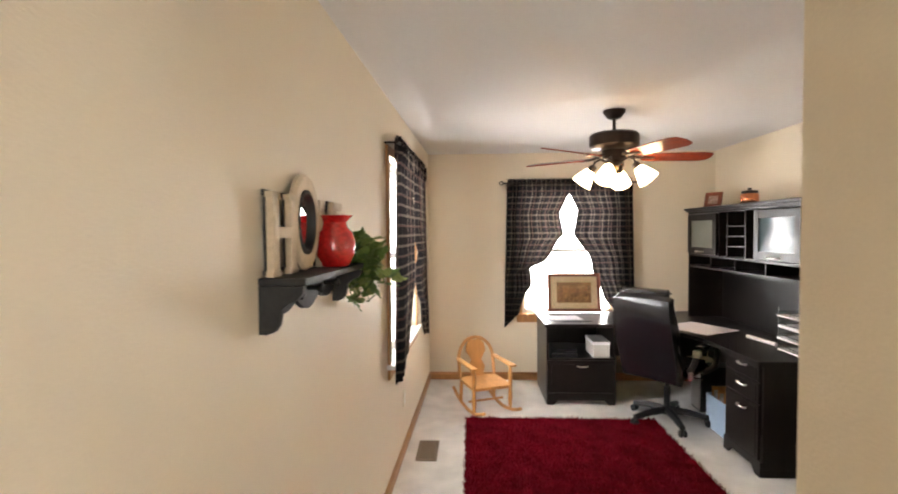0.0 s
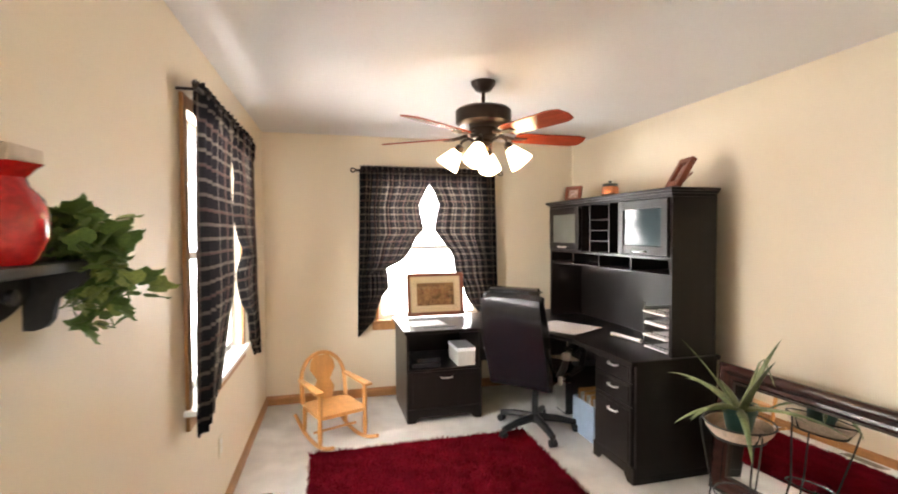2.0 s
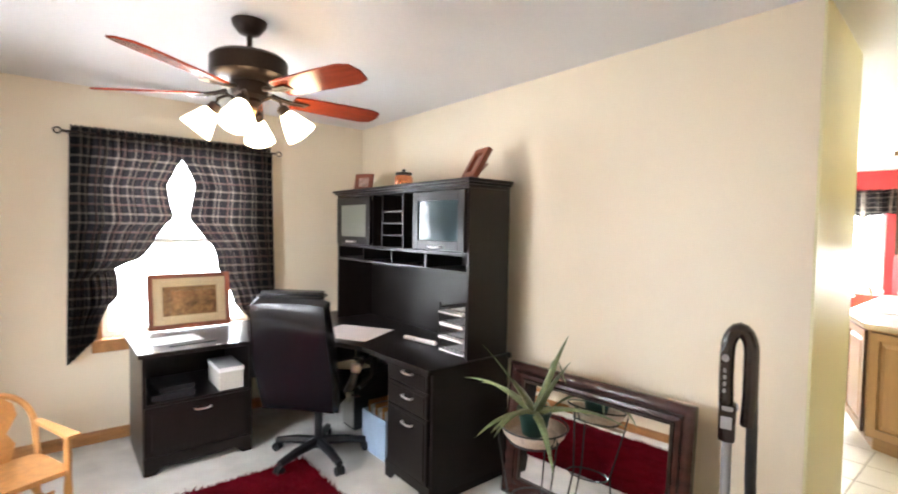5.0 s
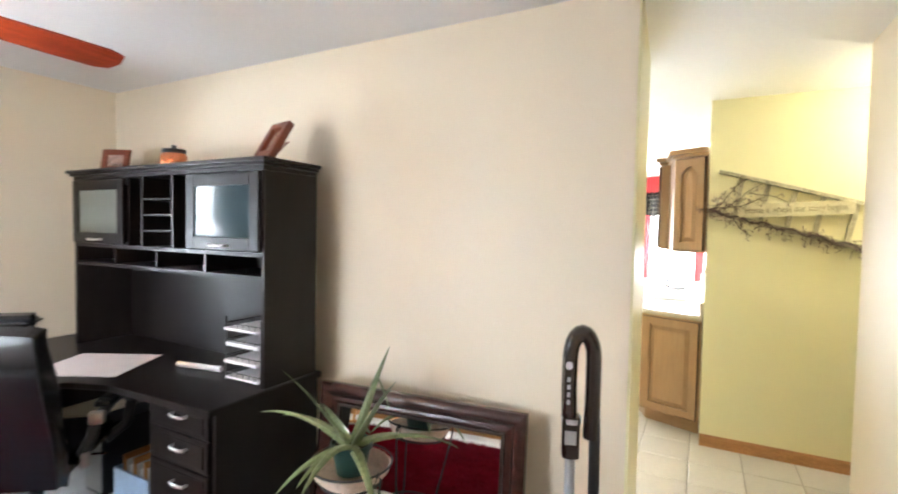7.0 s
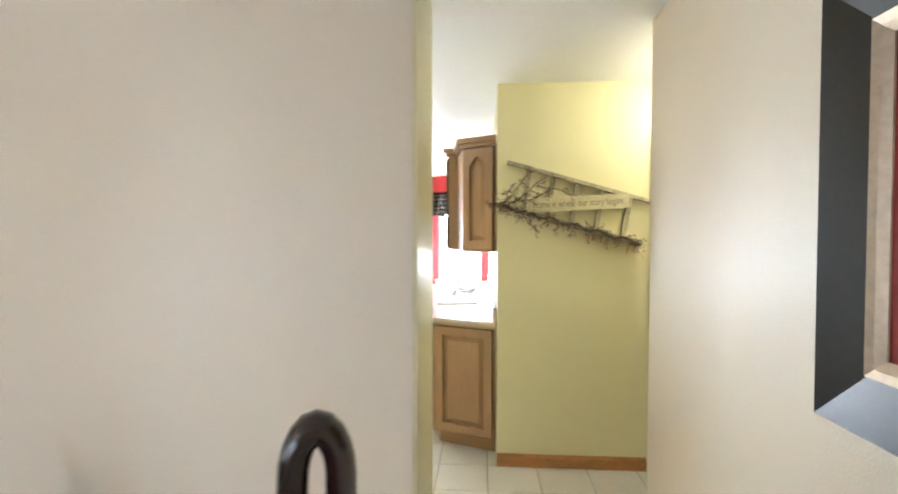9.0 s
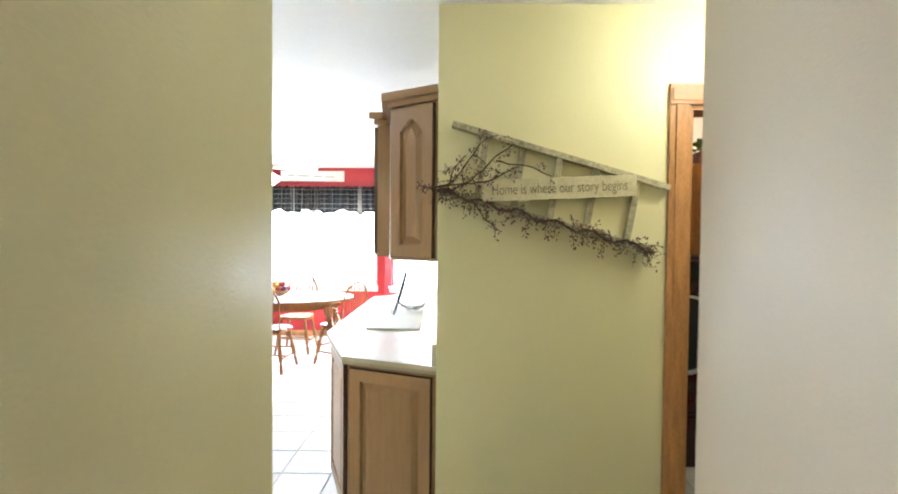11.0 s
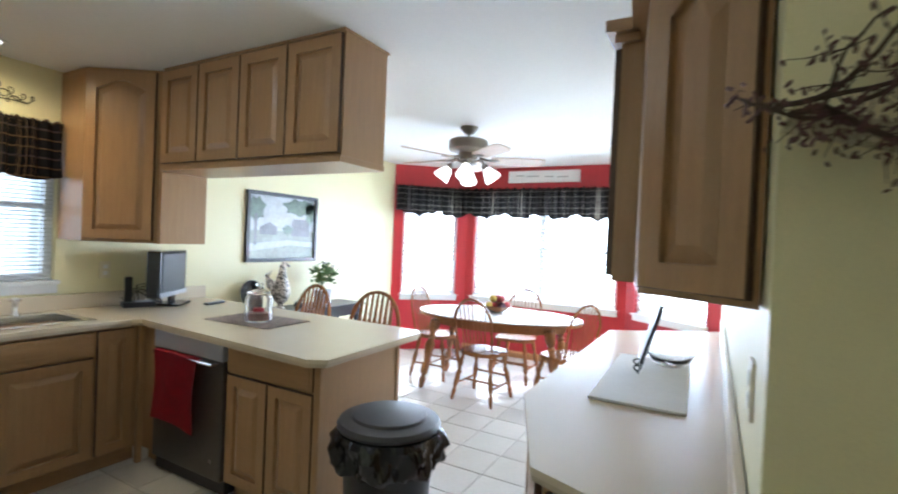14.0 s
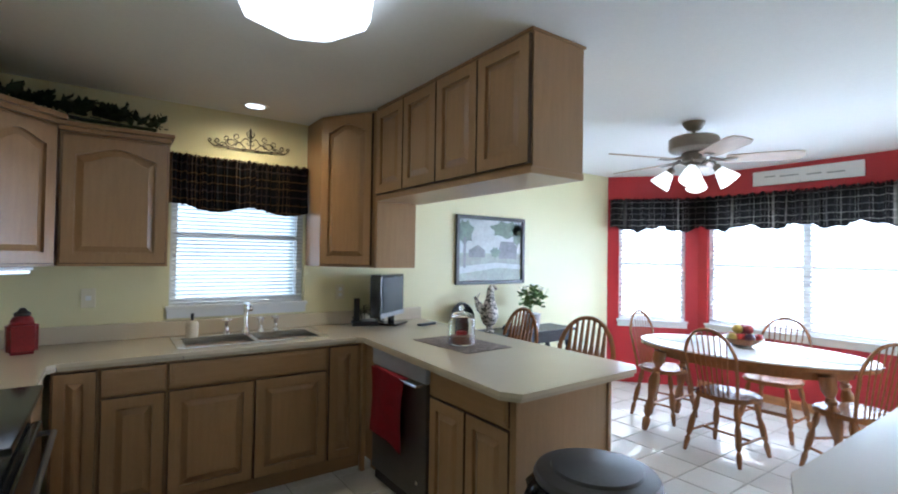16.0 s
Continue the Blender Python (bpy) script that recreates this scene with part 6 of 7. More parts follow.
part("carcass", prism(B(), [(5.642, 1.741), (7.75, 1.741), (7.3, 2.36), (5.642, 2.37)], 0.10, 0.866), PICKLED, c)
part("toe_kick", prism(B(), [(5.642, 1.741), (7.7, 1.741), (7.27, 2.30), (5.642, 2.30)], 0.0, 0.0995), PICKLED_H, c)
fronts(c, on_face((7.3, 2.36), (5.642, 2.37)), [("door", 0.01 + 0.41 * k, 0.115, 0.40, 0.735) for k in range(4)])
south = worktop("countertop", [[(4.935, 1.739), (7.85, 1.739), (7.33, 2.42), (5.66, 2.42), (5.105, 2.20)]], "cream laminate counter with angled ends beside the wall")
part("backsplash", box(B(), (4.94, 1.7395, Z1 + 0.001), (7.8, 1.760, Z1 + 0.10), 0.003), LAMINATE, south)
single("cutting_board", box(B(), (-0.42, -0.165, 0), (0.42, 0.165, 0.010), 0.004), PAPER, "white cutting board lying on the long counter", "board", m=pose(6.17, 2.05, Z1 + 0.001, 0, 0, 1.5))
easel = thing("plate_easel", pose(6.27, 2.06, Z1 + 0.0115, 0, 0, 188) @ Matrix.Scale(0.9, 4), "black wrought iron easel on the counter", "easel")
for s in (-1, 1):
    part("upright", tube(B(), [(s * 0.07, -0.045, 0.0), (s * 0.068, -0.025, 0.05), (s * 0.05, 0.022, 0.20), (s * 0.02, 0.065, 0.34)], 0.005, 6), BLACK_IRON, easel, smooth=True)
    part("scroll", tube(B(), [(s * 0.07, -0.045 - 0.016 * math.sin(a), 0.014 + 0.014 * (1 - math.cos(a))) for a in [k * 0.5 for k in range(11)]], 0.004, 6), BLACK_IRON, easel, smooth=True)
part("cross_bar", tube(B(), [(-0.068, -0.02, 0.05), (0.068, -0.02, 0.05)], 0.005, 6), BLACK_IRON, easel, smooth=True)
part("book", box(B(), (-0.11, -0.006, 0), (0.11, 0.006, 0.29), 0.002), BLACK_PLASTIC, easel, "dark book standing on the easel", m=pose(0, -0.034, 0.058, -16))
single("glass_bowl", lathe(B(), [(0.0, 0), (0.05, 0.0), (0.09, 0.03), (0.115, 0.07), (0.111, 0.07), (0.086, 0.034), (0.0, 0.006)], 28), JAR_GLASS, "clear glass bowl on the cutting board", "bowl", smooth=True, m=pose(6.46, 1.98, Z1 + 0.0115))
outlet(pose(5.07, 1.735, 1.20, 0, 0, 180), "ivory wall outlet above the long counter")
outlet(pose(4.10, 5.53, 1.17), "ivory switch plate on the kitchen wall", True)
outlet(pose(5.70, 5.53, 1.16), "ivory wall outlet behind the telephone")

stove = thing("stove", pose(3.36, 3.66, 0), "black kitchen range beside the counter", "stove")
part("oven_body", box(B(), (0.0, 0.0, 0.0), (0.60, 0.758, 0.895), 0.004), BLACK_GLOSS, stove)
part("cooktop", box(B(), (0.0, -0.002, 0.896), (0.635, 0.762, 0.918), 0.006), BLACK_GLOSS, stove)
part("oven_door", box(B(), (0.601, 0.01, 0.16), (0.635, 0.75, 0.78), 0.008), BLACK_GLOSS, stove)
part("door_handle", tube(B(), [(0.635, 0.06, 0.74), (0.675, 0.06, 0.74), (0.675, 0.70, 0.74), (0.635, 0.70, 0.74)], 0.011, 8), DARK_STEEL, stove, smooth=True)
part("backguard", box(B(), (0.0, 0.0, 0.919), (0.06, 0.758, 1.08), 0.006), BLACK_GLOSS, stove)

# kitchen window, valance, scroll, greenery
window("window_3", pose(4.965, 5.53, 0), 0.89, 1.10, 2.05, "white window with lowered blinds over the sink", casing=False, blinds=0.026)
SNOWY = glowing("pale_outdoors", (0.80, 0.90, 1.0), 1.0)
single("backdrop_kitchen", box(B(), (-2.5, 0, -1.95), (2.5, 0.02, 2.5)), SNOWY, "pale bright sky beyond the kitchen window", "sky", kind="structure", m=pose(4.97, 7.2, 1.45))
val = thing("valance", pose(4.99, 5.47, 0), "dark plaid gathered valance over the kitchen window", "valance")
cloth("valance_cloth", lambda v: -0.50, lambda v: 0.418, 1.75, 2.10, 13, 0.042, VALANCE, val, uneven=1.0, gather=1.5, rows=20, cols=220, hem=lambda u: 0.022 * math.sin(12 * u + 1), ruffle=0.012)
part("valance_rod", rod(B(), (-0.51, 0.01, 2.085), (0.42, 0.01, 2.085), 0.007), BRONZE, val)
for x in (-0.505, 0.41):
    part("rod_bracket", rod(B(), (x, 0.01, 2.085), (x, 0.059, 2.085), 0.005), BRONZE, val)
scroll = thing("wall_scroll", pose(5.0, 5.518, 2.205) @ Matrix.Diagonal((0.92, 1, 1.08, 1)), "brown wrought iron scroll over the valance", "ornament")
IRON_BROWN = material("brown_iron", (0.05, 0.03, 0.02), 0.5, grain=0.1, bump=0.05)
for s in (-1, 1):
    for x0, x1, z0, z1, rr in ((0.015, 0.10, 0.045, 0.040, 0.022), (0.05, 0.17, 0.004, 0.022, 0.020), (0.11, 0.235, 0.030, 0.004, 0.017), (0.16, 0.285, -0.006, 0.006, 0.013)):
        line = [(s * (x0 + (x1 - x0) * k / 12), 0, z0 + (z1 - z0) * k / 12 + 0.016 * math.sin(2 * math.pi * k / 12)) for k in range(13)]
        curl = [(s * (x1 + rr * (1 - 0.085 * a) * math.sin(a)), 0, z1 + rr * (1 - (1 - 0.085 * a) * math.cos(a) - 0.0) - 0.0) for a in [0.4 * k for k in range(1, 17)]]
        part("scroll", tube(B(), line + curl, 0.0030, 6), IRON_BROWN, scroll, smooth=True)
        back = [(s * (x0 - rr * 0.8 * (1 - 0.09 * a) * math.sin(a)), 0, z0 - rr * 0.8 * (1 - (1 - 0.09 * a) * math.cos(a))) for a in [0.4 * k for k in range(14)]]
        part("scroll", tube(B(), back, 0.0028, 6), IRON_BROWN, scroll, smooth=True)
    part("stem", tube(B(), [(0.0, 0, -0.012), (s * 0.08, 0, -0.016), (s * 0.16, 0, -0.010), (s * 0.26, 0, -0.014)], 0.0032, 6), IRON_BROWN, scroll, smooth=True)
    part("leaf", tube(B(), [(0, 0, 0.055), (s * 0.022, 0, 0.075), (s * 0.030, 0, 0.098), (s * 0.018, 0, 0.104), (s * 0.010, 0, 0.090)], 0.0042, 6, taper=0.6), IRON_BROWN, scroll, smooth=True)
part("finial", tube(lathe(B(), [(0.0, 0.06), (0.012, 0.075), (0.006, 0.10), (0.010, 0.112), (0.0, 0.135)], 10), [(0, 0, -0.012), (0, 0, 0.065)], 0.005, 6), IRON_BROWN, scroll, smooth=True)
garland = thing("greenery_garland", pose(0, 0, 2.181), "dark green artificial greenery lying on the cabinets", "plant")
FERN = material("dark_fern_green", (0.022, 0.045, 0.016), 0.7, grain=0.35, scale=20, fine=80, bump=0.05)
frond = leaf_mesh("leaf", [(0.16, 0.1), (0.26, 0.3), (0.22, 0.6), (0.12, 0.85)], FERN)
part("stem", tube(B(), [(3.50, 4.80, 0.03), (3.62, 5.05, 0.035), (3.80, 5.28, 0.03), (4.05, 5.38, 0.03), (4.42, 5.40, 0.03)], 0.012, 6), FERN, garland)
for k in range(260):
    t = r.random()
    if t < 0.4:
        p = Vector((3.50 + 0.30 * t / 0.4, 4.80 + 0.48 * t / 0.4, 0.035))
    else:
        p = Vector((3.80 + 0.64 * (t - 0.4) / 0.6, 5.28 + 0.12 * (t - 0.4) / 0.6, 0.035))
    ob = new("leaf", frond)
    ob.parent = garland
    s = r.uniform(0.05, 0.11) * (1.0 if t < 0.85 else 0.7)
    ob.matrix_basis = Matrix.LocRotScale(p + Vector((r.uniform(-0.05, 0.05), r.uniform(-0.05, 0.05), r.uniform(0, 0.05))), Euler((r.uniform(0.0, 1.3), r.uniform(-0.6, 0.6), r.uniform(0, 6.28))), (s, s, s))

# kitchen lamps
DOME_GLASS = glowing("lit_dome_glass", (1.0, 0.95, 0.86), 6.3)
dome = thing("ceiling_light", pose(4.76, 3.64, TOP), "large faceted glass ceiling light, switched on", "lamp")
part("base_ring", lathe(B(), [(0.0, -0.001), (0.235, -0.001), (0.245, -0.012), (0.24, -0.03)], 8), VINYL, dome)
part("diffuser", lathe(B(), [(0.250, -0.031), (0.262, -0.055), (0.240, -0.10), (0.16, -0.14), (0.0, -0.15)], 8), DOME_GLASS, dome, "lit frosted diffuser")
spot = thing("recessed_light", pose(4.97, 5.27, TOP), "round recessed ceiling light, switched on", "lamp")
part("trim_ring", lathe(B(), [(0.062, -0.001), (0.09, -0.001), (0.09, -0.006), (0.062, -0.004), (0.062, -0.001)], 28, caps=False), VINYL, spot)
part("lens", lathe(B(), [(0.0, -0.0012), (0.062, -0.0012), (0.062, -0.003), (0.0, -0.003)], 28), SHADE_WHITE, spot)
under = thing("under_cabinet_light", pose(3.74, 5.02, 1.369, 0, 0, 46), "white under-cabinet light, switched on", "lamp")
part("housing", box(B(), (-0.17, -0.04, -0.018), (0.17, 0.04, -0.001), 0.004), VINYL, under)
part("tube", box(B(), (-0.16, -0.03, -0.034), (0.16, 0.03, -0.0185), 0.005), glowing("lit_white_tube", (0.95, 0.97, 1.0), 2.4), under)

# bin
binn = thing("trash_can", pose(5.70, 3.06, 0), "black trash can with a grey lid and bag", "bin")
LID = material("dark_grey_plastic", (0.055, 0.055, 0.06), 0.42, grain=0.06, bump=0.03)
BAG = material("black_bag_plastic", (0.008, 0.008, 0.009), 0.16, grain=0.1, bump=0.1)
part("can_body", lathe(B(), [(0.0, 0.0), (0.165, 0.0), (0.175, 0.02), (0.205, 0.60), (0.212, 0.61), (0.212, 0.63), (0.20, 0.63)], 36), BLACK_PLASTIC, binn, smooth=True)
part("lid", lathe(B(), [(0.228, 0.632), (0.232, 0.645), (0.222, 0.662), (0.17, 0.672), (0.165, 0.684), (0.10, 0.695), (0.0, 0.698)], 36), LID, binn, "grey domed lid", smooth=True)
bm = B()
rs = random.Random(4)
ph = [rs.uniform(0, 6.28) for _ in range(6)]
crumple = lambda t, z: 0.075 * math.sin(7 * t + ph[0] + 14 * z) + 0.05 * math.sin(15 * t + ph[1] - 34 * z) + 0.025 * math.sin(31 * t + ph[2] + 50 * z)
lathe(bm, [(0.214, 0.629), (0.232, 0.625), (0.246, 0.60), (0.245, 0.56), (0.235, 0.52), (0.238, 0.49), (0.228, 0.47), (0.215, 0.48)], 110, wave=lambda t, z: crumple(t, z) * min(1.0, (0.63 - z) / 0.05))
part("bag", bm, BAG, binn, "crumpled black liner bag", smooth=True)

# ---- dining end ----
BAY_GLOW = glowing("bright_morning_outdoors", (0.97, 0.98, 1.0), 3.6)
for k, (u0, u1) in enumerate(BAYHOLES):
    a, b = Vector(BAY[k]), Vector(BAY[k + 1])
    way = (b - a).normalized()
    mid = a + way * (u0 + u1) / 2
    m = Matrix.Translation((*mid, 0)) @ Matrix.Rotation(math.atan2(way.y, way.x), 4, "Z")
    window("window_%d" % (4 + k), m, u1 - u0, SILL, HEAD, "white bay window with thin lowered blinds", casing=False, blinds=0.05, mullions=((0.0,) if k == 1 else ()), rail=True, tilt=34)
    v = thing("valance", m @ Matrix.Translation((0, -0.10, 0)), "dark grey plaid gathered valance across the bay", "valance", "bay valances")
    half = (b - a).length / 2 - 0.022
    shift = ((b - a).length - (u0 + u1)) / 2
    cloth("valance_cloth", lambda v_: -half + shift, lambda v_: half + shift, 1.80, 2.16, max(7, int(half * 17)), 0.042, VALANCE_BAY, v, uneven=1.0, gather=1.5, rows=18, cols=int(300 * half), hem=lambda u: 0.026 * math.sin(26 * half * u + 1) + 0.013 * math.sin(71 * half * u), ruffle=0.024)
    part("valance_rod", rod(B(), (-half + shift, 0.012, 2.14), (half + shift, 0.012, 2.14), 0.007), BRONZE, v)
    for s in (-1, 1):
        part("rod_bracket", rod(B(), (s * (half - 0.06) + shift, 0.012, 2.14), (s * (half - 0.06) + shift, 0.099, 2.14), 0.005), BRONZE, v)
single("backdrop_east", box(B(), (-4.5, 0, -1.9), (4.5, 0.02, 0.9)), BAY_GLOW, "bright hazy garden distance beyond the bay", "sky", kind="structure", m=pose(17.5, 3.7, 1.4, 0, 0, -90))
single("backdrop_northeast", box(B(), (-4.5, 0, -1.9), (4.5, 0.02, 1.9)), BAY_GLOW, "bright hazy garden distance beyond the bay", "sky", kind="structure", m=pose(14.6, 9.6, 1.4, 0, 0, -42))
single("backdrop_southeast", box(B(), (-4.5, 0, -1.9), (4.5, 0.02, 0.5)), BAY_GLOW, "bright hazy garden distance beyond the bay", "sky", kind="structure", m=pose(14.4, -1.4, 1.4, 0, 0, -132))
baseboard("baseboard", (9.75, 4.77), (9.75, 2.69), OAKV)
sign = thing("wall_sign", Matrix.Translation((9.749, 3.73, 2.315)) @ Matrix.Rotation(radians(-90), 4, "Z"), "long whitewashed wooden sign over the bay window", "sign")
part("board", box(B(), (-0.46, -0.022, -0.075), (0.46, -0.002, 0.075), 0.004), PAPER, sign)
for x, w, z in ((-0.30, 0.10, 0.012), (-0.13, 0.16, 0.004), (0.08, 0.12, -0.004), (0.25, 0.14, -0.010)):
    part("lettering_bar", box(B(), (x - w / 2, -0.0235, z - 0.007), (x + w / 2, -0.0222, z + 0.007)), GREY_PLASTIC, sign)


def windsor_chair(m, label, group, arrow=False, tall=0.0):
    """A bow-backed wooden chair that faces local -y."""
    c = thing("dining_chair", m, label, "chair", group)
    out = []
    for k in range(28):
        a = 2 * math.pi * k / 28
        x, y = 0.215 * math.copysign(abs(math.cos(a)) ** 0.7, math.cos(a)), 0.20 * math.copysign(abs(math.sin(a)) ** 0.7, math.sin(a))
        out.append((x * (1 - 0.12 * (y > 0) * y / 0.2), y))
    bm = prism(B(), out, 0.425, 0.46)
    bmesh.ops.bevel(bm, geom=[e for e in bm.edges if abs(e.verts[0].co.z - e.verts[1].co.z) < 0.001], offset=0.010, segments=2, affect="EDGES")
    part("seat", bm, OAK_CHAIR, c, smooth=True)
    for sx in (-1, 1):
        for sy in (-1, 1):
            a, b = Vector((sx * 0.14, sy * 0.13, 0.424)), Vector((sx * 0.205, sy * 0.205, 0.0))
            turn = (a - b).to_track_quat("Z", "Y").to_matrix().to_4x4()
            L = (a - b).length
            prof = [(0.0, 0.0), (0.013, 0.0), (0.018, 0.05), (0.020, 0.09), (0.011, 0.115), (0.021, 0.14), (0.024, 0.20), (0.023, 0.25), (0.012, 0.30), (0.020, 0.325), (0.022, 0.36), (0.014, L - 0.005), (0.0, L)]
            part("leg", lathe(B(), prof, 12, Matrix.Translation(b) @ turn), OAK_CHAIR, c, smooth=True)
        part("side_stretcher", rod(B(), (sx * 0.183, -0.178, 0.15), (sx * 0.183, 0.178, 0.15), 0.010), OAK_CHAIR, c, smooth=True)
    part("cross_stretcher", rod(B(), (-0.183, 0.0, 0.15), (0.183, 0.0, 0.15), 0.010), OAK_CHAIR, c, smooth=True)
    part("front_stretcher", rod(B(), (-0.172, -0.172, 0.21), (0.172, -0.172, 0.21), 0.010), OAK_CHAIR, c, smooth=True)
    lean = lambda z: 0.165 + 0.20 * (z - 0.45)
    topz = 0.95 + tall
    bow = [(0.185 * math.cos(a) * (1.08 if 0.2 < a < 2.94 else 1.0), 0.62 + (topz - 0.62) * max(0.0, math.sin(a)) ** 0.75) for a in [math.pi * k / 22 for k in range(23)]]
    pts = [(0.165, lean(0.45), 0.45)] + [(x, lean(z), z) for x, z in bow] + [(-0.165, lean(0.45), 0.45)]
    part("back_bow", tube(B(), pts, 0.012 if not arrow else 0.015, 8), OAK_CHAIR, c, smooth=True)
    for k in range(7):
        x = -0.12 + 0.04 * k
        h = 0.62 + (topz - 0.62) * math.sin(math.acos(min(1, abs(x * 1.05) / 0.2))) ** 0.75
        if arrow:
            prof = [(x - 0.006, 0.46), (x + 0.006, 0.46), (x + 0.009, 0.62), (x + 0.019, 0.74), (x + 0.012, 0.79), (x + 0.007, h), (x - 0.007, h), (x - 0.012, 0.79), (x - 0.019, 0.74), (x - 0.009, 0.62)]
            m2 = Matrix(((1, 0, 0, 0), (0, 0.20, -1, 0.165 - 0.09), (0, 1, 0, 0), (0, 0, 0, 1)))
            part("slat", prism(B(), prof, -0.005, 0.005, m2), OAK_CHAIR, c)
        else:
            part("spindle", rod(B(), (x * 0.85, lean(0.45), 0.455), (x * 1.12, lean(h), h), 0.0065, 0.005, seg=8), OAK_CHAIR, c, smooth=True)
    return c


G = "chairs round the table"
windsor_chair(pose(8.04, 3.67, 0, 0, 0, 86), "honey oak bow-back chair pushed up to the table", G)
windsor_chair(pose(8.46, 4.42, 0, 0, 0, 2), "honey oak bow-back chair at the table end", G)
windsor_chair(pose(8.86, 3.66, 0, 0, 0, -90), "honey oak bow-back chair between the table and the bay", G)
windsor_chair(pose(8.33, 2.98, 0, 0, 0, 150), "honey oak bow-back chair turned a little from the table", G)
windsor_chair(pose(6.86, 4.95, 0, 0, 0, -96) @ Matrix.Diagonal((1.15, 1, 1, 1)), "honey oak arrow-back chair drawn up to the peninsula", "chairs at the peninsula", True, 0.06)
windsor_chair(pose(6.88, 4.24, 0, 0, 0, -88) @ Matrix.Diagonal((1.25, 1, 1, 1)), "honey oak arrow-back chair drawn up to the peninsula", "chairs at the peninsula", True, 0.06)

table = thing("dining_table", pose(8.40, 3.69, 0, 0, 0, 8), "oval dining table with a glare-whitened top and oak legs", "table")
ell = lambda sx, sy, n=48: [(sx * math.cos(2 * math.pi * k / n), sy * math.sin(2 * math.pi * k / n)) for k in range(n)]
part("tabletop", prism(B(), ell(0.52, 0.83), 0.742, 0.752), WHITE_TOP, table, "glossy top whitened for glare")
bm = prism(B(), ell(0.523, 0.833), 0.715, 0.7415)
part("edge_band", bm, OAK_CHAIR, table, "oak edge")
part("apron", prism(B(), ell(0.42, 0.68), 0.64, 0.7145), OAK_CHAIR, table)
for sx in (-1, 1):
    for sy in (-1, 1):
        prof = [(0.0, 0), (0.022, 0.0), (0.030, 0.04), (0.034, 0.09), (0.020, 0.12), (0.036, 0.15), (0.040, 0.20), (0.024, 0.27), (0.030, 0.30), (0.046, 0.38), (0.048, 0.44), (0.028, 0.50), (0.040, 0.525), (0.026, 0.55), (0.050, 0.60), (0.052, 0.688), (0.0, 0.689)]
        foot, head = Vector((sx * 0.34, sy * 0.67, 0)), Vector((sx * 0.28, sy * 0.56, 0.688))
        splay = (head - foot).to_track_quat("Z", "Y").to_matrix().to_4x4()
        part("leg", lathe(B(), prof, 18, Matrix.Translation(foot) @ splay), OAK_CHAIR, table, smooth=True)
runner = material("pale_woven_mat", (0.42, 0.42, 0.44), 0.8, grain=0.2, scale=25, fine=200, bump=0.2)
for y, x in ((4.22, 8.34), (3.14, 8.48)):
    single("placemat", prism(B(), ell(0.15, 0.20, 32), 0, 0.003), runner, "pale grey oval placemat on the dining table", "placemat", m=pose(x, y, 0.753))
bowl = thing("fruit_bowl", pose(8.50, 3.76, 0.753) @ Matrix.Scale(1.15, 4), "shallow bowl of red and yellow fruit", "fruit")
part("bowl", lathe(B(), [(0.0, 0), (0.06, 0.0), (0.11, 0.03), (0.14, 0.06), (0.135, 0.06), (0.10, 0.034), (0.0, 0.01)], 28), OAK_CHAIR, bowl, smooth=True)
APPLE = material("red_apple", (0.30, 0.015, 0.015), 0.3, grain=0.3, scale=12, bump=0)
PEAR = material("yellow_pear", (0.50, 0.34, 0.06), 0.4, grain=0.2, scale=12, bump=0)
PLUM = material("dark_plum", (0.06, 0.015, 0.03), 0.35, grain=0.2, scale=12, bump=0)
for k in range(11):
    a, rr = k * 2.4, 0.025 + 0.007 * k
    z = 0.085 if k < 4 else 0.062
    part("fruit", ball(B(), (rr * math.cos(a), rr * math.sin(a), z + (0.035 if k < 3 else 0)), 0.036, (1, 1, 0.92), 14), (APPLE, PEAR, APPLE, PLUM)[k % 4], bowl, smooth=True)

ceiling_fan(pose(7.58, 3.69, TOP - 0.001), material("pale_oak_fan_blade", (0.52, 0.40, 0.30), 0.35, grain=0.1, scale=5, fine=60, stretch=(1, 7, 7), bump=0.02), material("antique_pewter", (0.20, 0.165, 0.13), 0.35, metal=0.5, grain=0.05, bump=0.01), SHADE_WHITE, "pewter ceiling fan with pale blades and lit shades", 15, drop=0.05, shade_turn=98)

# ---- side table by the dining wall ----
BLACK_PAINT = material("black_painted_wood", (0.018, 0.018, 0.020), 0.4, grain=0.15, bump=0.04)
st = thing("side_table", pose(7.38, 5.30, 0), "black painted side table with turned legs", "table")
part("tabletop", box(B(), (-0.68, -0.19, 0.735), (0.68, 0.19, 0.76), 0.005), BLACK_PAINT, st)
part("apron", box(B(), (-0.63, -0.16, 0.64), (0.63, 0.16, 0.7345)), BLACK_PAINT, st)
for sx in (-1, 1):
    for sy in (-1, 1):
        part("leg", lathe(B(), [(0.0, 0), (0.018, 0.0), (0.022, 0.04), (0.016, 0.1), (0.028, 0.35), (0.016, 0.5), (0.030, 0.54), (0.018, 0.57), (0.03, 0.6), (0.03, 0.639), (0.0, 0.639)], 14, pose(sx * 0.60, sy * 0.135, 0)), BLACK_PAINT, st, smooth=True)
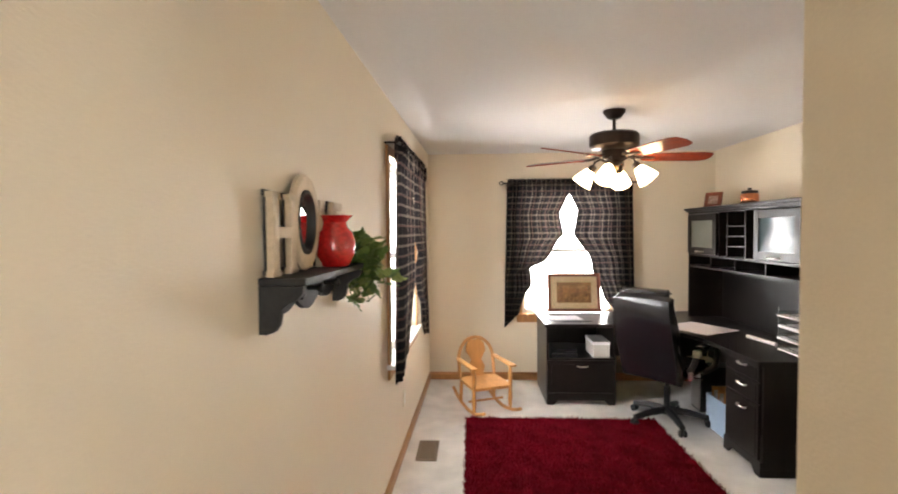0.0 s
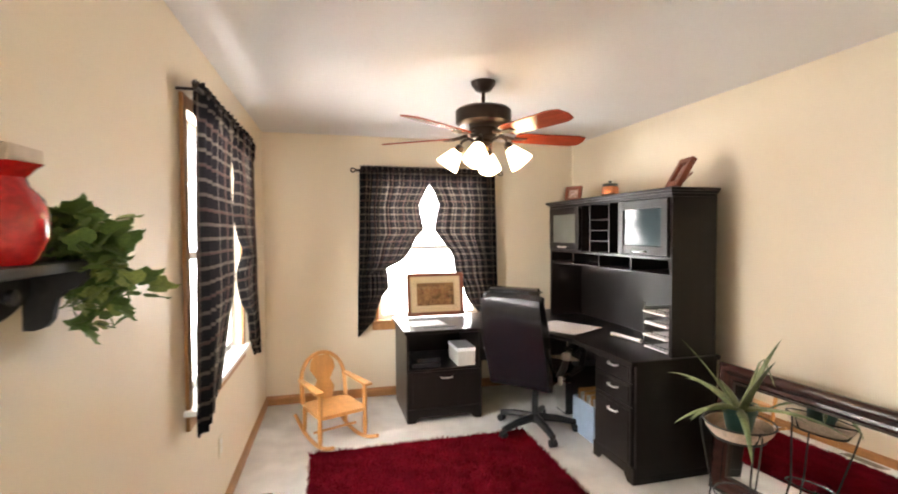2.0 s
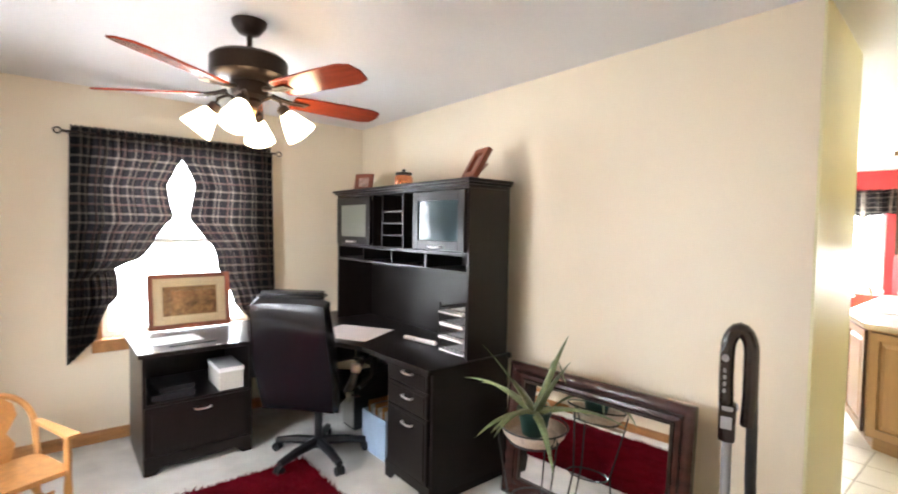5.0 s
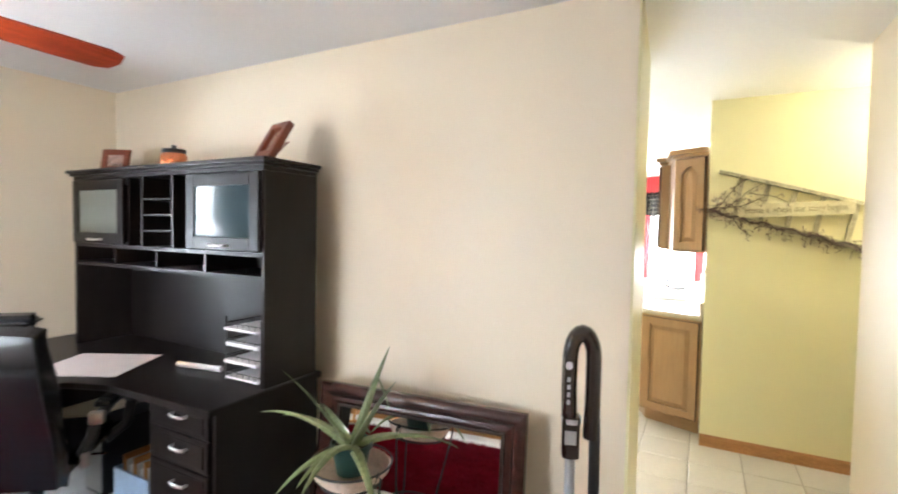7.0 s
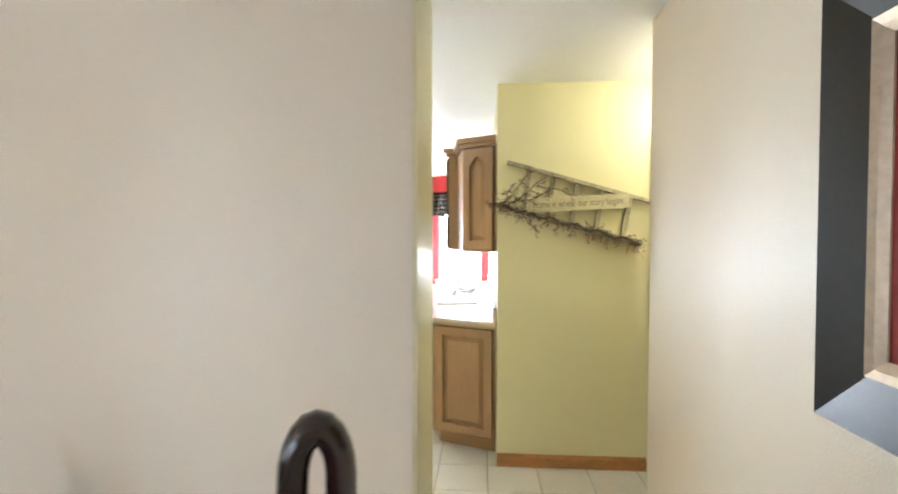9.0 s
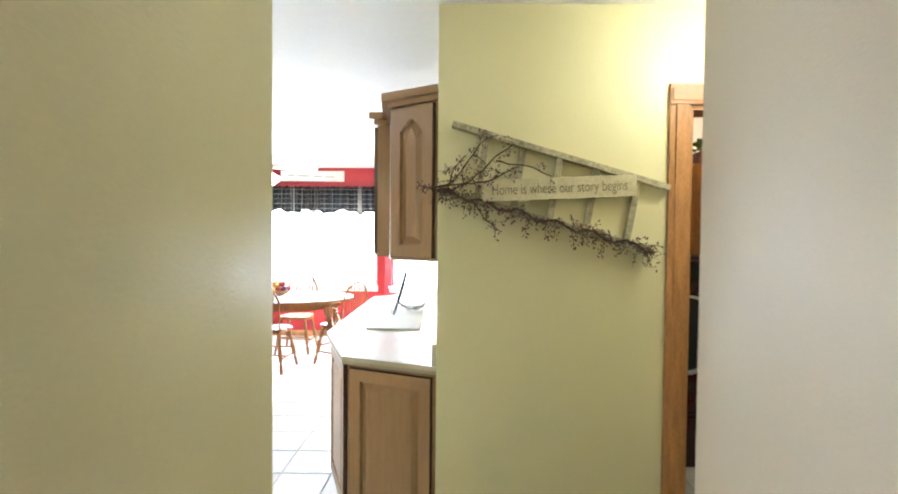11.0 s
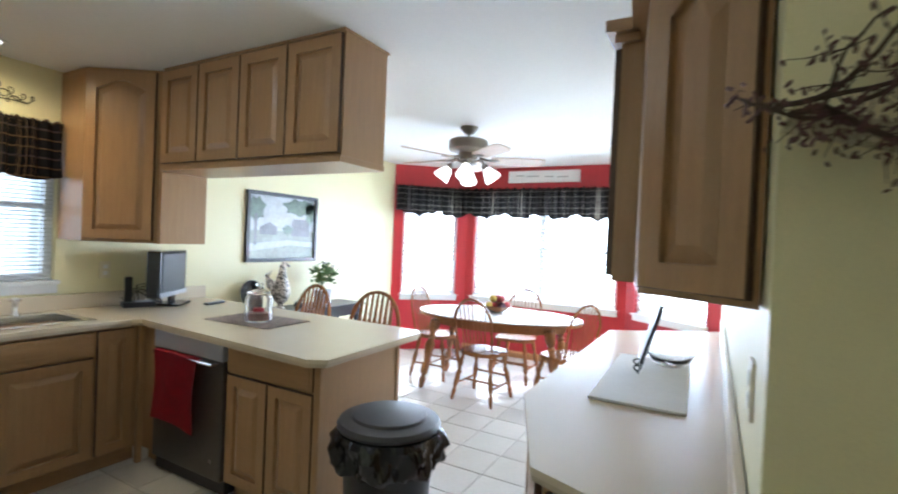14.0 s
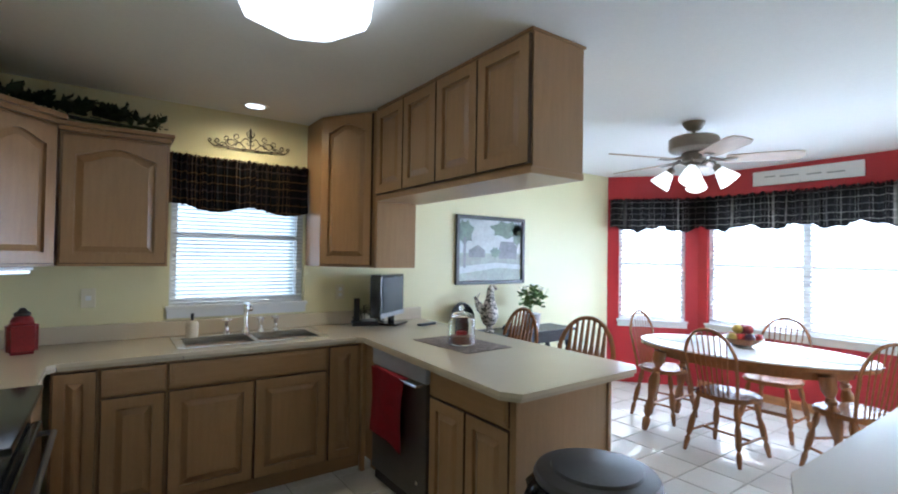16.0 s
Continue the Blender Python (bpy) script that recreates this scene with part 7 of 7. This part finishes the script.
ROOSTER = material("speckled_cream_glaze", (0.34, 0.31, 0.27), 0.4, grain=0.6, scale=38, fine=90, bump=0.1, dark=(0.02, 0.016, 0.014))
ramp = next(n for n in ROOSTER.node_tree.nodes if n.type == "VALTORGB").color_ramp
ramp.elements[0].position, ramp.elements[1].position = 0.46, 0.53
bm = B()
lathe(bm, [(0.0, 0), (0.05, 0.0), (0.055, 0.015), (0.03, 0.04), (0.03, 0.06), (0.075, 0.10), (0.10, 0.17), (0.095, 0.23), (0.065, 0.30), (0.045, 0.36), (0.038, 0.41), (0.036, 0.45), (0.0, 0.49)], 20)
for v in bm.verts:
    v.co.x *= 0.95
    v.co.y *= 0.8
    v.co.x += 0.05 * max(0, v.co.z - 0.2)
for k in range(5):
    tube(bm, [(-0.06, 0, 0.18 + 0.02 * k), (-0.13 - 0.008 * k, 0, 0.24 + 0.03 * k), (-0.15 + 0.012 * k, 0, 0.30 + 0.025 * k)], 0.018, 6, taper=0.3)
for k in range(4):
    ball(bm, (0.02 + 0.018 * k, 0, 0.485 - 0.004 * k * k), 0.014, seg=8)
tube(bm, [(0.05, 0, 0.445), (0.085, 0, 0.435)], 0.010, 6, taper=0.2)
single("rooster_figure", bm, ROOSTER, "speckled ceramic rooster standing on the side table", "figure", smooth=True, m=pose(7.06, 5.30, 0.761, 0, 0, -20) @ Matrix.Scale(0.9, 4))
plate = thing("display_plate", pose(6.86, 5.40, 0.761, -14), "black round plate standing on the side table", "plate")
part("plate", lathe(B(), [(0.0, 0.012), (0.09, 0.010), (0.13, 0.0), (0.132, 0.004), (0.09, 0.016), (0.0, 0.018)], 36, Matrix.Translation((0, 0, 0.145)) @ Matrix.Rotation(radians(90), 4, "X")), BLACK_GLOSS, plate, smooth=True)
part("plate_stand", tube(B(), [(-0.06, -0.05, 0.004), (-0.06, 0.02, 0.02), (0.0, 0.05, 0.16), (0.06, 0.02, 0.02), (0.06, -0.05, 0.004)], 0.004, 6), BLACK_IRON, plate, smooth=True)
single("bird_figure", ball(lathe(B(), [(0.0, 0), (0.03, 0), (0.045, 0.03), (0.03, 0.06), (0.0, 0.07)], 14), (0.03, 0, 0.07), 0.02, seg=10), BLACK_PAINT, "small dark figurine on the side table", "figure", smooth=True, m=pose(7.24, 5.26, 0.761))
fl = thing("potted_flowers", pose(7.58, 5.28, 0.761), "white flowers with green leaves in a grey pot", "plant")
part("pot", lathe(B(), [(0.0, 0), (0.07, 0.0), (0.09, 0.14), (0.095, 0.15), (0.088, 0.15), (0.0, 0.14)], 24), GREY_PLASTIC, fl, "grey pot", smooth=True)
WHITE_PETAL = material("white_petal", (0.70, 0.70, 0.62), 0.6, grain=0.05, bump=0)
petal = leaf_mesh("petal", [(0.3, 0.15), (0.5, 0.5), (0.35, 0.85)], WHITE_PETAL, 0.4)
oval_leaf = leaf_mesh("leaf", [(0.18, 0.12), (0.30, 0.4), (0.22, 0.75)], IVY)
rf = random.Random(8)
for k in range(130):
    a, b = rf.uniform(0, 6.28), rf.uniform(0.05, 1.25)
    R = rf.uniform(0.05, 0.17)
    p = Vector((R * math.cos(a) * math.sin(b), R * math.sin(a) * math.sin(b), 0.17 + 1.5 * R * math.cos(b)))
    ob = new("leaf", oval_leaf)
    ob.parent = fl
    s = rf.uniform(0.05, 0.09)
    ob.matrix_basis = Matrix.LocRotScale(p, Euler((rf.uniform(-0.4, 1.1), rf.uniform(-0.6, 0.6), rf.uniform(0, 6.28))), (s, s, s))
for k in range(16):
    a, b = rf.uniform(0, 6.28), rf.uniform(0.1, 1.3)
    p = Vector((0.15 * math.cos(a) * math.sin(b), 0.15 * math.sin(a) * math.sin(b) - 0.02, 0.20 + 0.22 * math.cos(b)))
    for j in range(5):
        ob = new("petal", petal)
        ob.parent = fl
        ob.matrix_basis = Matrix.LocRotScale(p, Euler((0.5, 0, j * 1.257 + a)), (0.032, 0.032, 0.032))

# landscape print on the dining wall: bands of lawn, buildings and sky as flat shapes
art = thing("framed_picture", pose(7.26, 5.53, 1.19), "black framed landscape print with farm buildings and trees", "picture")
AW, AH = 0.435, 0.66
for a, b in (((-AW, 0), (-AW + 0.035, AH)), ((AW - 0.035, 0), (AW, AH)), ((-AW + 0.035, 0), (AW - 0.035, 0.035)), ((-AW + 0.035, AH - 0.035), (AW - 0.035, AH))):
    part("frame_rail", box(B(), (a[0], -0.03, a[1]), (b[0], -0.002, b[1]), 0.004), BLACK_FRAME, art)
SKY_P = material("print_sky", (0.50, 0.52, 0.52), 0.3, grain=0.12, scale=6, fine=30, bump=0)
LAWN_P = material("print_lawn", (0.28, 0.30, 0.24), 0.3, grain=0.2, scale=8, fine=50, bump=0)
TREE_P = material("print_trees", (0.10, 0.14, 0.09), 0.3, grain=0.5, scale=20, fine=70, bump=0)
BARN_P = material("print_buildings", (0.14, 0.13, 0.14), 0.3, grain=0.3, scale=10, fine=50, bump=0)
part("print_sky", box(B(), (-AW + 0.035, -0.010, 0.30), (AW - 0.035, -0.006, AH - 0.035)), SKY_P, art)
part("print_lawn", box(B(), (-AW + 0.035, -0.010, 0.035), (AW - 0.035, -0.006, 0.2995)), LAWN_P, art)
FLAT = Matrix(((1, 0, 0, 0), (0, 0, -1, 0), (0, 1, 0, 0), (0, 0, 0, 1)))
for pts in ([(-0.28, 0.26), (-0.08, 0.26), (-0.08, 0.33), (-0.17, 0.38), (-0.28, 0.33)], [(0.10, 0.25), (0.34, 0.25), (0.34, 0.36), (0.30, 0.42), (0.12, 0.42), (0.10, 0.36)]):
    part("print_building", prism(B(), pts, 0.0102, 0.011, FLAT), BARN_P, art)
for cx, cz, w, h in ((-0.33, 0.50, 0.10, 0.11), (0.20, 0.54, 0.20, 0.08), (0.05, 0.31, 0.06, 0.05), (0.34, 0.50, 0.06, 0.12)):
    blob = [(max(-0.399, min(0.399, cx + w * math.cos(t) * (1 + 0.18 * math.sin(5 * t + cx)))), max(0.05, min(AH - 0.036, cz + h * math.sin(t) * (1 + 0.2 * math.sin(7 * t))))) for t in [2 * math.pi * k / 30 for k in range(30)]]
    part("print_tree", prism(B(), blob, 0.0112, 0.0118, FLAT), TREE_P, art)
part("print_trunk", box(B(), (-0.345, -0.0126, 0.16), (-0.315, -0.0120, 0.45)), BARN_P, art)
part("print_path", prism(B(), [(-0.40, 0.10), (0.10, 0.16), (0.40, 0.14), (0.40, 0.19), (0.05, 0.21), (-0.40, 0.17)], 0.0102, 0.0108, FLAT), SKY_P, art)

# ---- hall: ladder with sign and vine, laundry doorway ----
LADDER = material("weathered_grey_wood", (0.44, 0.39, 0.25), 0.75, grain=0.25, scale=9, fine=70, bump=0.15)
SIGN_WOOD = material("cream_sign_board", (0.58, 0.52, 0.33), 0.6, grain=0.08, scale=9, fine=70, bump=0.05)
ladder = thing("ladder", pose(0, 0, 0), "small weathered wooden ladder hung level on the wall", "ladder")
XW = 4.829
up_a, up_b = Vector((XW - 0.025, 1.675, 1.942)), Vector((XW - 0.025, 0.795, 1.690))
lo_a, lo_b = Vector((XW - 0.025, 1.73, 1.672)), Vector((XW - 0.025, 0.86, 1.432))


def plank(bm, a, b, w, d):
    way = (b - a).normalized()
    side = way.cross(Vector((1, 0, 0))).normalized()
    m = Matrix((way, side, Vector((1, 0, 0)))).transposed().to_4x4()
    m.translation = (a + b) / 2
    L = (b - a).length / 2
    bmesh.ops.create_cube(bm, size=1, matrix=m @ Matrix.Diagonal((2 * L, w, d, 1)))
    return bm


part("rail", plank(B(), up_a, up_b, 0.022, 0.044), LADDER, ladder)
part("rail", plank(B(), lo_a, lo_b, 0.030, 0.044), LADDER, ladder)
for t in (0.16, 0.33, 0.50, 0.67, 0.86):
    part("rung", plank(B(), up_a.lerp(up_b, t), lo_a.lerp(lo_b, min(1, t + 0.02)), 0.026, 0.022), LADDER, ladder)
hs = thing("hanging_sign", pose(0, 0, 0), "cream wooden sign with brown lettering on the ladder", "sign")
s_a, s_b = Vector((XW - 0.056, 1.553, 1.668)), Vector((XW - 0.056, 0.935, 1.697))
part("board", plank(B(), s_a, s_b, 0.086, 0.012), SIGN_WOOD, hs)
font = bpy.data.curves.new("lettering", "FONT")
font.body, font.size, font.extrude, font.align_x, font.align_y = "Home is where our story begins", 0.056, 0.0006, "CENTER", "CENTER"
font.materials.append(material("faded_brown_paint", (0.24, 0.19, 0.11), 0.7, grain=0.2, bump=0))
lettering = new("lettering", font)
lettering.parent = hs
way = (s_b - s_a).normalized()
m = Matrix((way, Vector((-1, 0, 0)).cross(way), Vector((-1, 0, 0)))).transposed().to_4x4()
m.translation = (s_a + s_b) / 2 + Vector((-0.0075, 0, 0))
lettering.matrix_basis = m @ Matrix.Diagonal((0.74, 1.06, 1, 1))
vine = thing("berry_vine", pose(0, 0, 0), "dry twig vine with dark berries wound on the ladder", "vine")
TWIG = material("dark_twig", (0.07, 0.045, 0.03), 0.8, grain=0.2, bump=0.2)
BERRY = material("dark_berry", (0.10, 0.04, 0.035), 0.5, grain=0.3, bump=0)
berry = mesh_of("berry", ball(B(), (0, 0, 0), 1.0, seg=6), BERRY)
rv = random.Random(21)


def twig(p, way, steps, size, droop=0.0):
    pts = [p.copy()]
    for _ in range(steps):
        way = (way + Vector((rv.uniform(-0.2, 0.1), rv.uniform(-0.35, 0.35), rv.uniform(-0.35, 0.35) - droop))).normalized()
        p = p + way * 0.026
        p.x = min(XW - 0.012, max(XW - 0.14, p.x))
        p.y = min(1.80, max(0.845, p.y))
        pts.append(p.copy())
    part("twig", tube(B(), pts, size, 5, taper=0.5), TWIG, vine)
    return pts


runs = [twig(lo_a + Vector((-0.05, 0.02, 0.01)), Vector((0, -1, -0.12)), 14, 0.004) for _ in range(2)]
main = [lo_a.lerp(lo_b, k / 22) + Vector((-0.035 - 0.012 * math.sin(k), 0, 0.014 * math.sin(1.7 * k))) for k in range(23)]
part("twig", tube(B(), main, 0.005, 6), TWIG, vine)
runs.append(main)
for a, way, n in ((Vector((XW - 0.06, 1.70, 1.66)), Vector((0, -0.55, 0.85)), 7), (Vector((XW - 0.06, 1.66, 1.68)), Vector((0, -0.9, 0.55)), 12), (Vector((XW - 0.06, 1.50, 1.79)), Vector((0, -1, 0.15)), 9), (Vector((XW - 0.07, 1.70, 1.66)), Vector((-0.3, 0.9, 0.3)), 5), (Vector((XW - 0.06, 1.60, 1.63)), Vector((0, -0.7, -0.5)), 8)):
    runs.append(twig(a, way, n, 0.0035))
spots = [p for run in runs for p in run]
for k in range(230):
    t = rv.random() ** 0.9
    p = rv.choice(spots) if rv.random() < 0.42 else lo_a.lerp(lo_b, t) + Vector((-0.045, 0, 0))
    way = Vector((rv.uniform(-0.6, 0.1), rv.uniform(-0.9, 0.7), rv.uniform(-0.9, 0.45))).normalized()
    pts = twig(p.copy(), way, rv.randint(1, 3), 0.0012, 0.10)
    for q in pts[1:]:
        for _ in range(2):
            ob = new("berry", berry)
            ob.parent = vine
            s = rv.uniform(0.0022, 0.0042)
            ob.matrix_basis = Matrix.LocRotScale(q + Vector((rv.uniform(-0.010, 0.004), rv.uniform(-0.013, 0.013), rv.uniform(-0.013, 0.013))), Euler((rv.uniform(-1, 1), rv.uniform(-1, 1), 0)), (s * 0.8, s * 0.8, s * 1.7))
door = thing("door_1", pose(4.83, 0, 0), "stained oak door casing of the laundry doorway", "door frame", kind="structure")
for y in (0.705, -0.105 - 0.085):
    bm = box(B(), (-0.018, y, 0), (-0.001, y + 0.085, 2.03), 0.004)
    box(bm, (-0.024, y + 0.012, 0), (-0.0185, y + 0.06, 2.03), 0.002)
    part("casing", bm, OAK, door)
bm = box(B(), (-0.018, -0.19, 2.031), (-0.001, 0.79, 2.116), 0.004)
box(bm, (-0.024, -0.18, 2.046), (-0.0185, 0.78, 2.095), 0.002)
part("head_casing", bm, OAKV, door)
for y in (0.687, -0.105):
    part("jamb", box(B(), (0.0, y, 0), (0.119, y + 0.0175, 2.029)), OAK, door)
part("head_jamb", box(B(), (0.0, -0.087, 2.012), (0.119, 0.6865, 2.0295)), OAKV, door)

# laundry
MAROON = material("deep_maroon_enamel", (0.045, 0.006, 0.010), 0.2, grain=0.06, coat=0.4, bump=0)
DOOR_GLASS = plain("smoked_glass", (0.02, 0.022, 0.025), 0.06, 0.0)
ORANGE_OAK = material("orange_oak_veneer", (0.42, 0.15, 0.03), 0.35, grain=0.14, scale=6, fine=50, stretch=(5, 5, 1), bump=0.03)
for x, y, label in ((5.92, 0.195, "maroon front loading washer on a drawer pedestal"), (5.92, -0.478, "maroon front loading dryer on a drawer pedestal")):
    w = thing("washing_machine", pose(x, y, 0), label, "washer", "laundry machines")
    part("pedestal", box(B(), (0, -0.335, 0.0), (0.68, 0.335, 0.355), 0.008), MAROON, w)
    part("pedestal_drawer", box(B(), (-0.012, -0.32, 0.04), (-0.0005, 0.32, 0.33), 0.006), MAROON, w)
    part("cabinet", box(B(), (0, -0.335, 0.357), (0.68, 0.335, 1.335), 0.012), MAROON, w)
    part("control_panel", box(B(), (-0.015, -0.325, 1.21), (-0.0005, 0.325, 1.325), 0.006), BLACK_GLOSS, w)
    ring_m = Matrix.Translation((-0.001, 0, 0.87)) @ Matrix.Diagonal((1, 1.10, 1.26, 1) if y < 0 else (1, 1, 1, 1)) @ Matrix.Rotation(radians(-90), 4, "Y")
    part("door_ring", lathe(B(), [(0.225, 0.0), (0.262, 0.0), (0.265, 0.02), (0.254, 0.046), (0.236, 0.050), (0.225, 0.036), (0.225, 0.0)], 40, ring_m, caps=False), CHROME, w, "chrome door ring", smooth=True)
    part("door_glass", lathe(B(), [(0.0, 0.060), (0.12, 0.056), (0.226, 0.034), (0.226, 0.004), (0.0, 0.004)], 40, ring_m), DOOR_GLASS, w, "smoked round door glass", smooth=True)
    part("dial", lathe(B(), [(0.0, 0.03), (0.035, 0.03), (0.04, 0.0), (0.0, 0.0)], 24, Matrix.Translation((-0.0155, 0.02, 1.268)) @ Matrix.Rotation(radians(-90), 4, "Y")), CHROME, w, smooth=True)
lc = thing("wall_cabinet", pose(6.26, -0.57, 1.36), "orange oak wall cabinet over the laundry machines", "cabinet")
part("carcass", box(B(), (0.0, 0, 0), (0.359, 1.25, 0.65)), ORANGE_OAK, lc)
for y in (0.01, 0.63):
    part("door", box(B(), (-0.018, y, 0.008), (-0.001, y + 0.61, 0.642), 0.004), ORANGE_OAK, lc)
lp = thing("plant_box", pose(6.36, -0.20, 2.0115), "red box of green leaves on the laundry cabinet", "plant")
part("box", box(B(), (-0.06, -0.12, 0), (0.06, 0.12, 0.09), 0.005), CHERRY, lp)
for k in range(60):
    ob = new("leaf", oval_leaf)
    ob.parent = lp
    s = rv.uniform(0.04, 0.08)
    ob.matrix_basis = Matrix.LocRotScale((rv.uniform(-0.05, 0.05), rv.uniform(-0.11, 0.11), 0.09 + rv.uniform(0, 0.06)), Euler((rv.uniform(0, 1.2), rv.uniform(-0.6, 0.6), rv.uniform(0, 6.28))), (s, s, s))
ld = thing("ceiling_light", pose(6.16, -0.25, TOP), "round white laundry ceiling light, switched on", "lamp")
part("base_ring", lathe(B(), [(0.0, -0.001), (0.15, -0.001), (0.16, -0.02), (0.155, -0.03)], 28), VINYL, ld, smooth=True)
part("diffuser", lathe(B(), [(0.15, -0.031), (0.155, -0.05), (0.13, -0.09), (0.0, -0.105)], 28), glowing("lit_laundry_glass", (1.0, 0.86, 0.66), 16.0), ld, "lit frosted diffuser", smooth=True)

# ---- floor tiles ----
STEP, GAP = 0.312, 0.007
tile_floor = bpy.data.objects["floor"]
half = (STEP - GAP) / 2
bm = box(B(), (-half, -half, -0.012), (half, half, 0.0))
bmesh.ops.bevel(bm, geom=[e for e in bm.edges if e.verts[0].co.z > -0.001 and e.verts[1].co.z > -0.001], offset=0.004, segments=1, affect="EDGES")

for node in (TILE.node_tree.nodes["Principled BSDF"],):
    info, hsv = TILE.node_tree.nodes.new("ShaderNodeObjectInfo"), TILE.node_tree.nodes.new("ShaderNodeHueSaturation")
    src = node.inputs["Base Color"].links[0].from_socket
    mr = TILE.node_tree.nodes.new("ShaderNodeMapRange")
    mr.inputs["To Min"].default_value, mr.inputs["To Max"].default_value = 0.92, 1.05
    TILE.node_tree.links.new(info.outputs["Random"], mr.inputs["Value"])
    TILE.node_tree.links.new(mr.outputs[0], hsv.inputs["Value"])
    TILE.node_tree.links.new(src, hsv.inputs["Color"])
    TILE.node_tree.links.new(hsv.outputs[0], node.inputs["Base Color"])
tile_mesh = mesh_of("tile", bm, TILE)
verts, faces, made = [], [], 0
for i in range(22):
    for j in range(24):
        x, y = 2.957 + STEP * (i + 0.5), -1.95 + STEP * (j + 0.5)
        if y > 5.50 or x > 9.72 or (x > 6.5 and y < 1.6) or (x > 9.05 + 0.8 * min(5.5 - y, y - 1.75)):
            continue
        seen = y > 0.0 and (x < 4.9 or y > 1.9) and x < 9.2
        if seen and made < 300:
            ob = new("tile", tile_mesh)
            ob.parent, ob.location = tile_floor, (x, y, 0.0)
            made += 1
        else:
            k = len(verts)
            a = half - 0.004
            verts += [(x - half, y - half, -0.004), (x + half, y - half, -0.004), (x + half, y + half, -0.004), (x - half, y + half, -0.004), (x - a, y - a, 0), (x + a, y - a, 0), (x + a, y + a, 0), (x - a, y + a, 0)]
            faces += [(k + 4, k + 5, k + 6, k + 7), (k, k + 1, k + 5, k + 4), (k + 1, k + 2, k + 6, k + 5), (k + 2, k + 3, k + 7, k + 6), (k + 3, k, k + 4, k + 7)]
me = bpy.data.meshes.new("tiling")
me.from_pydata(verts, [], faces)
me.materials.append(TILE)
rest = new("tiling", me)
rest.parent = tile_floor
tagged(rest, kind="stuff")
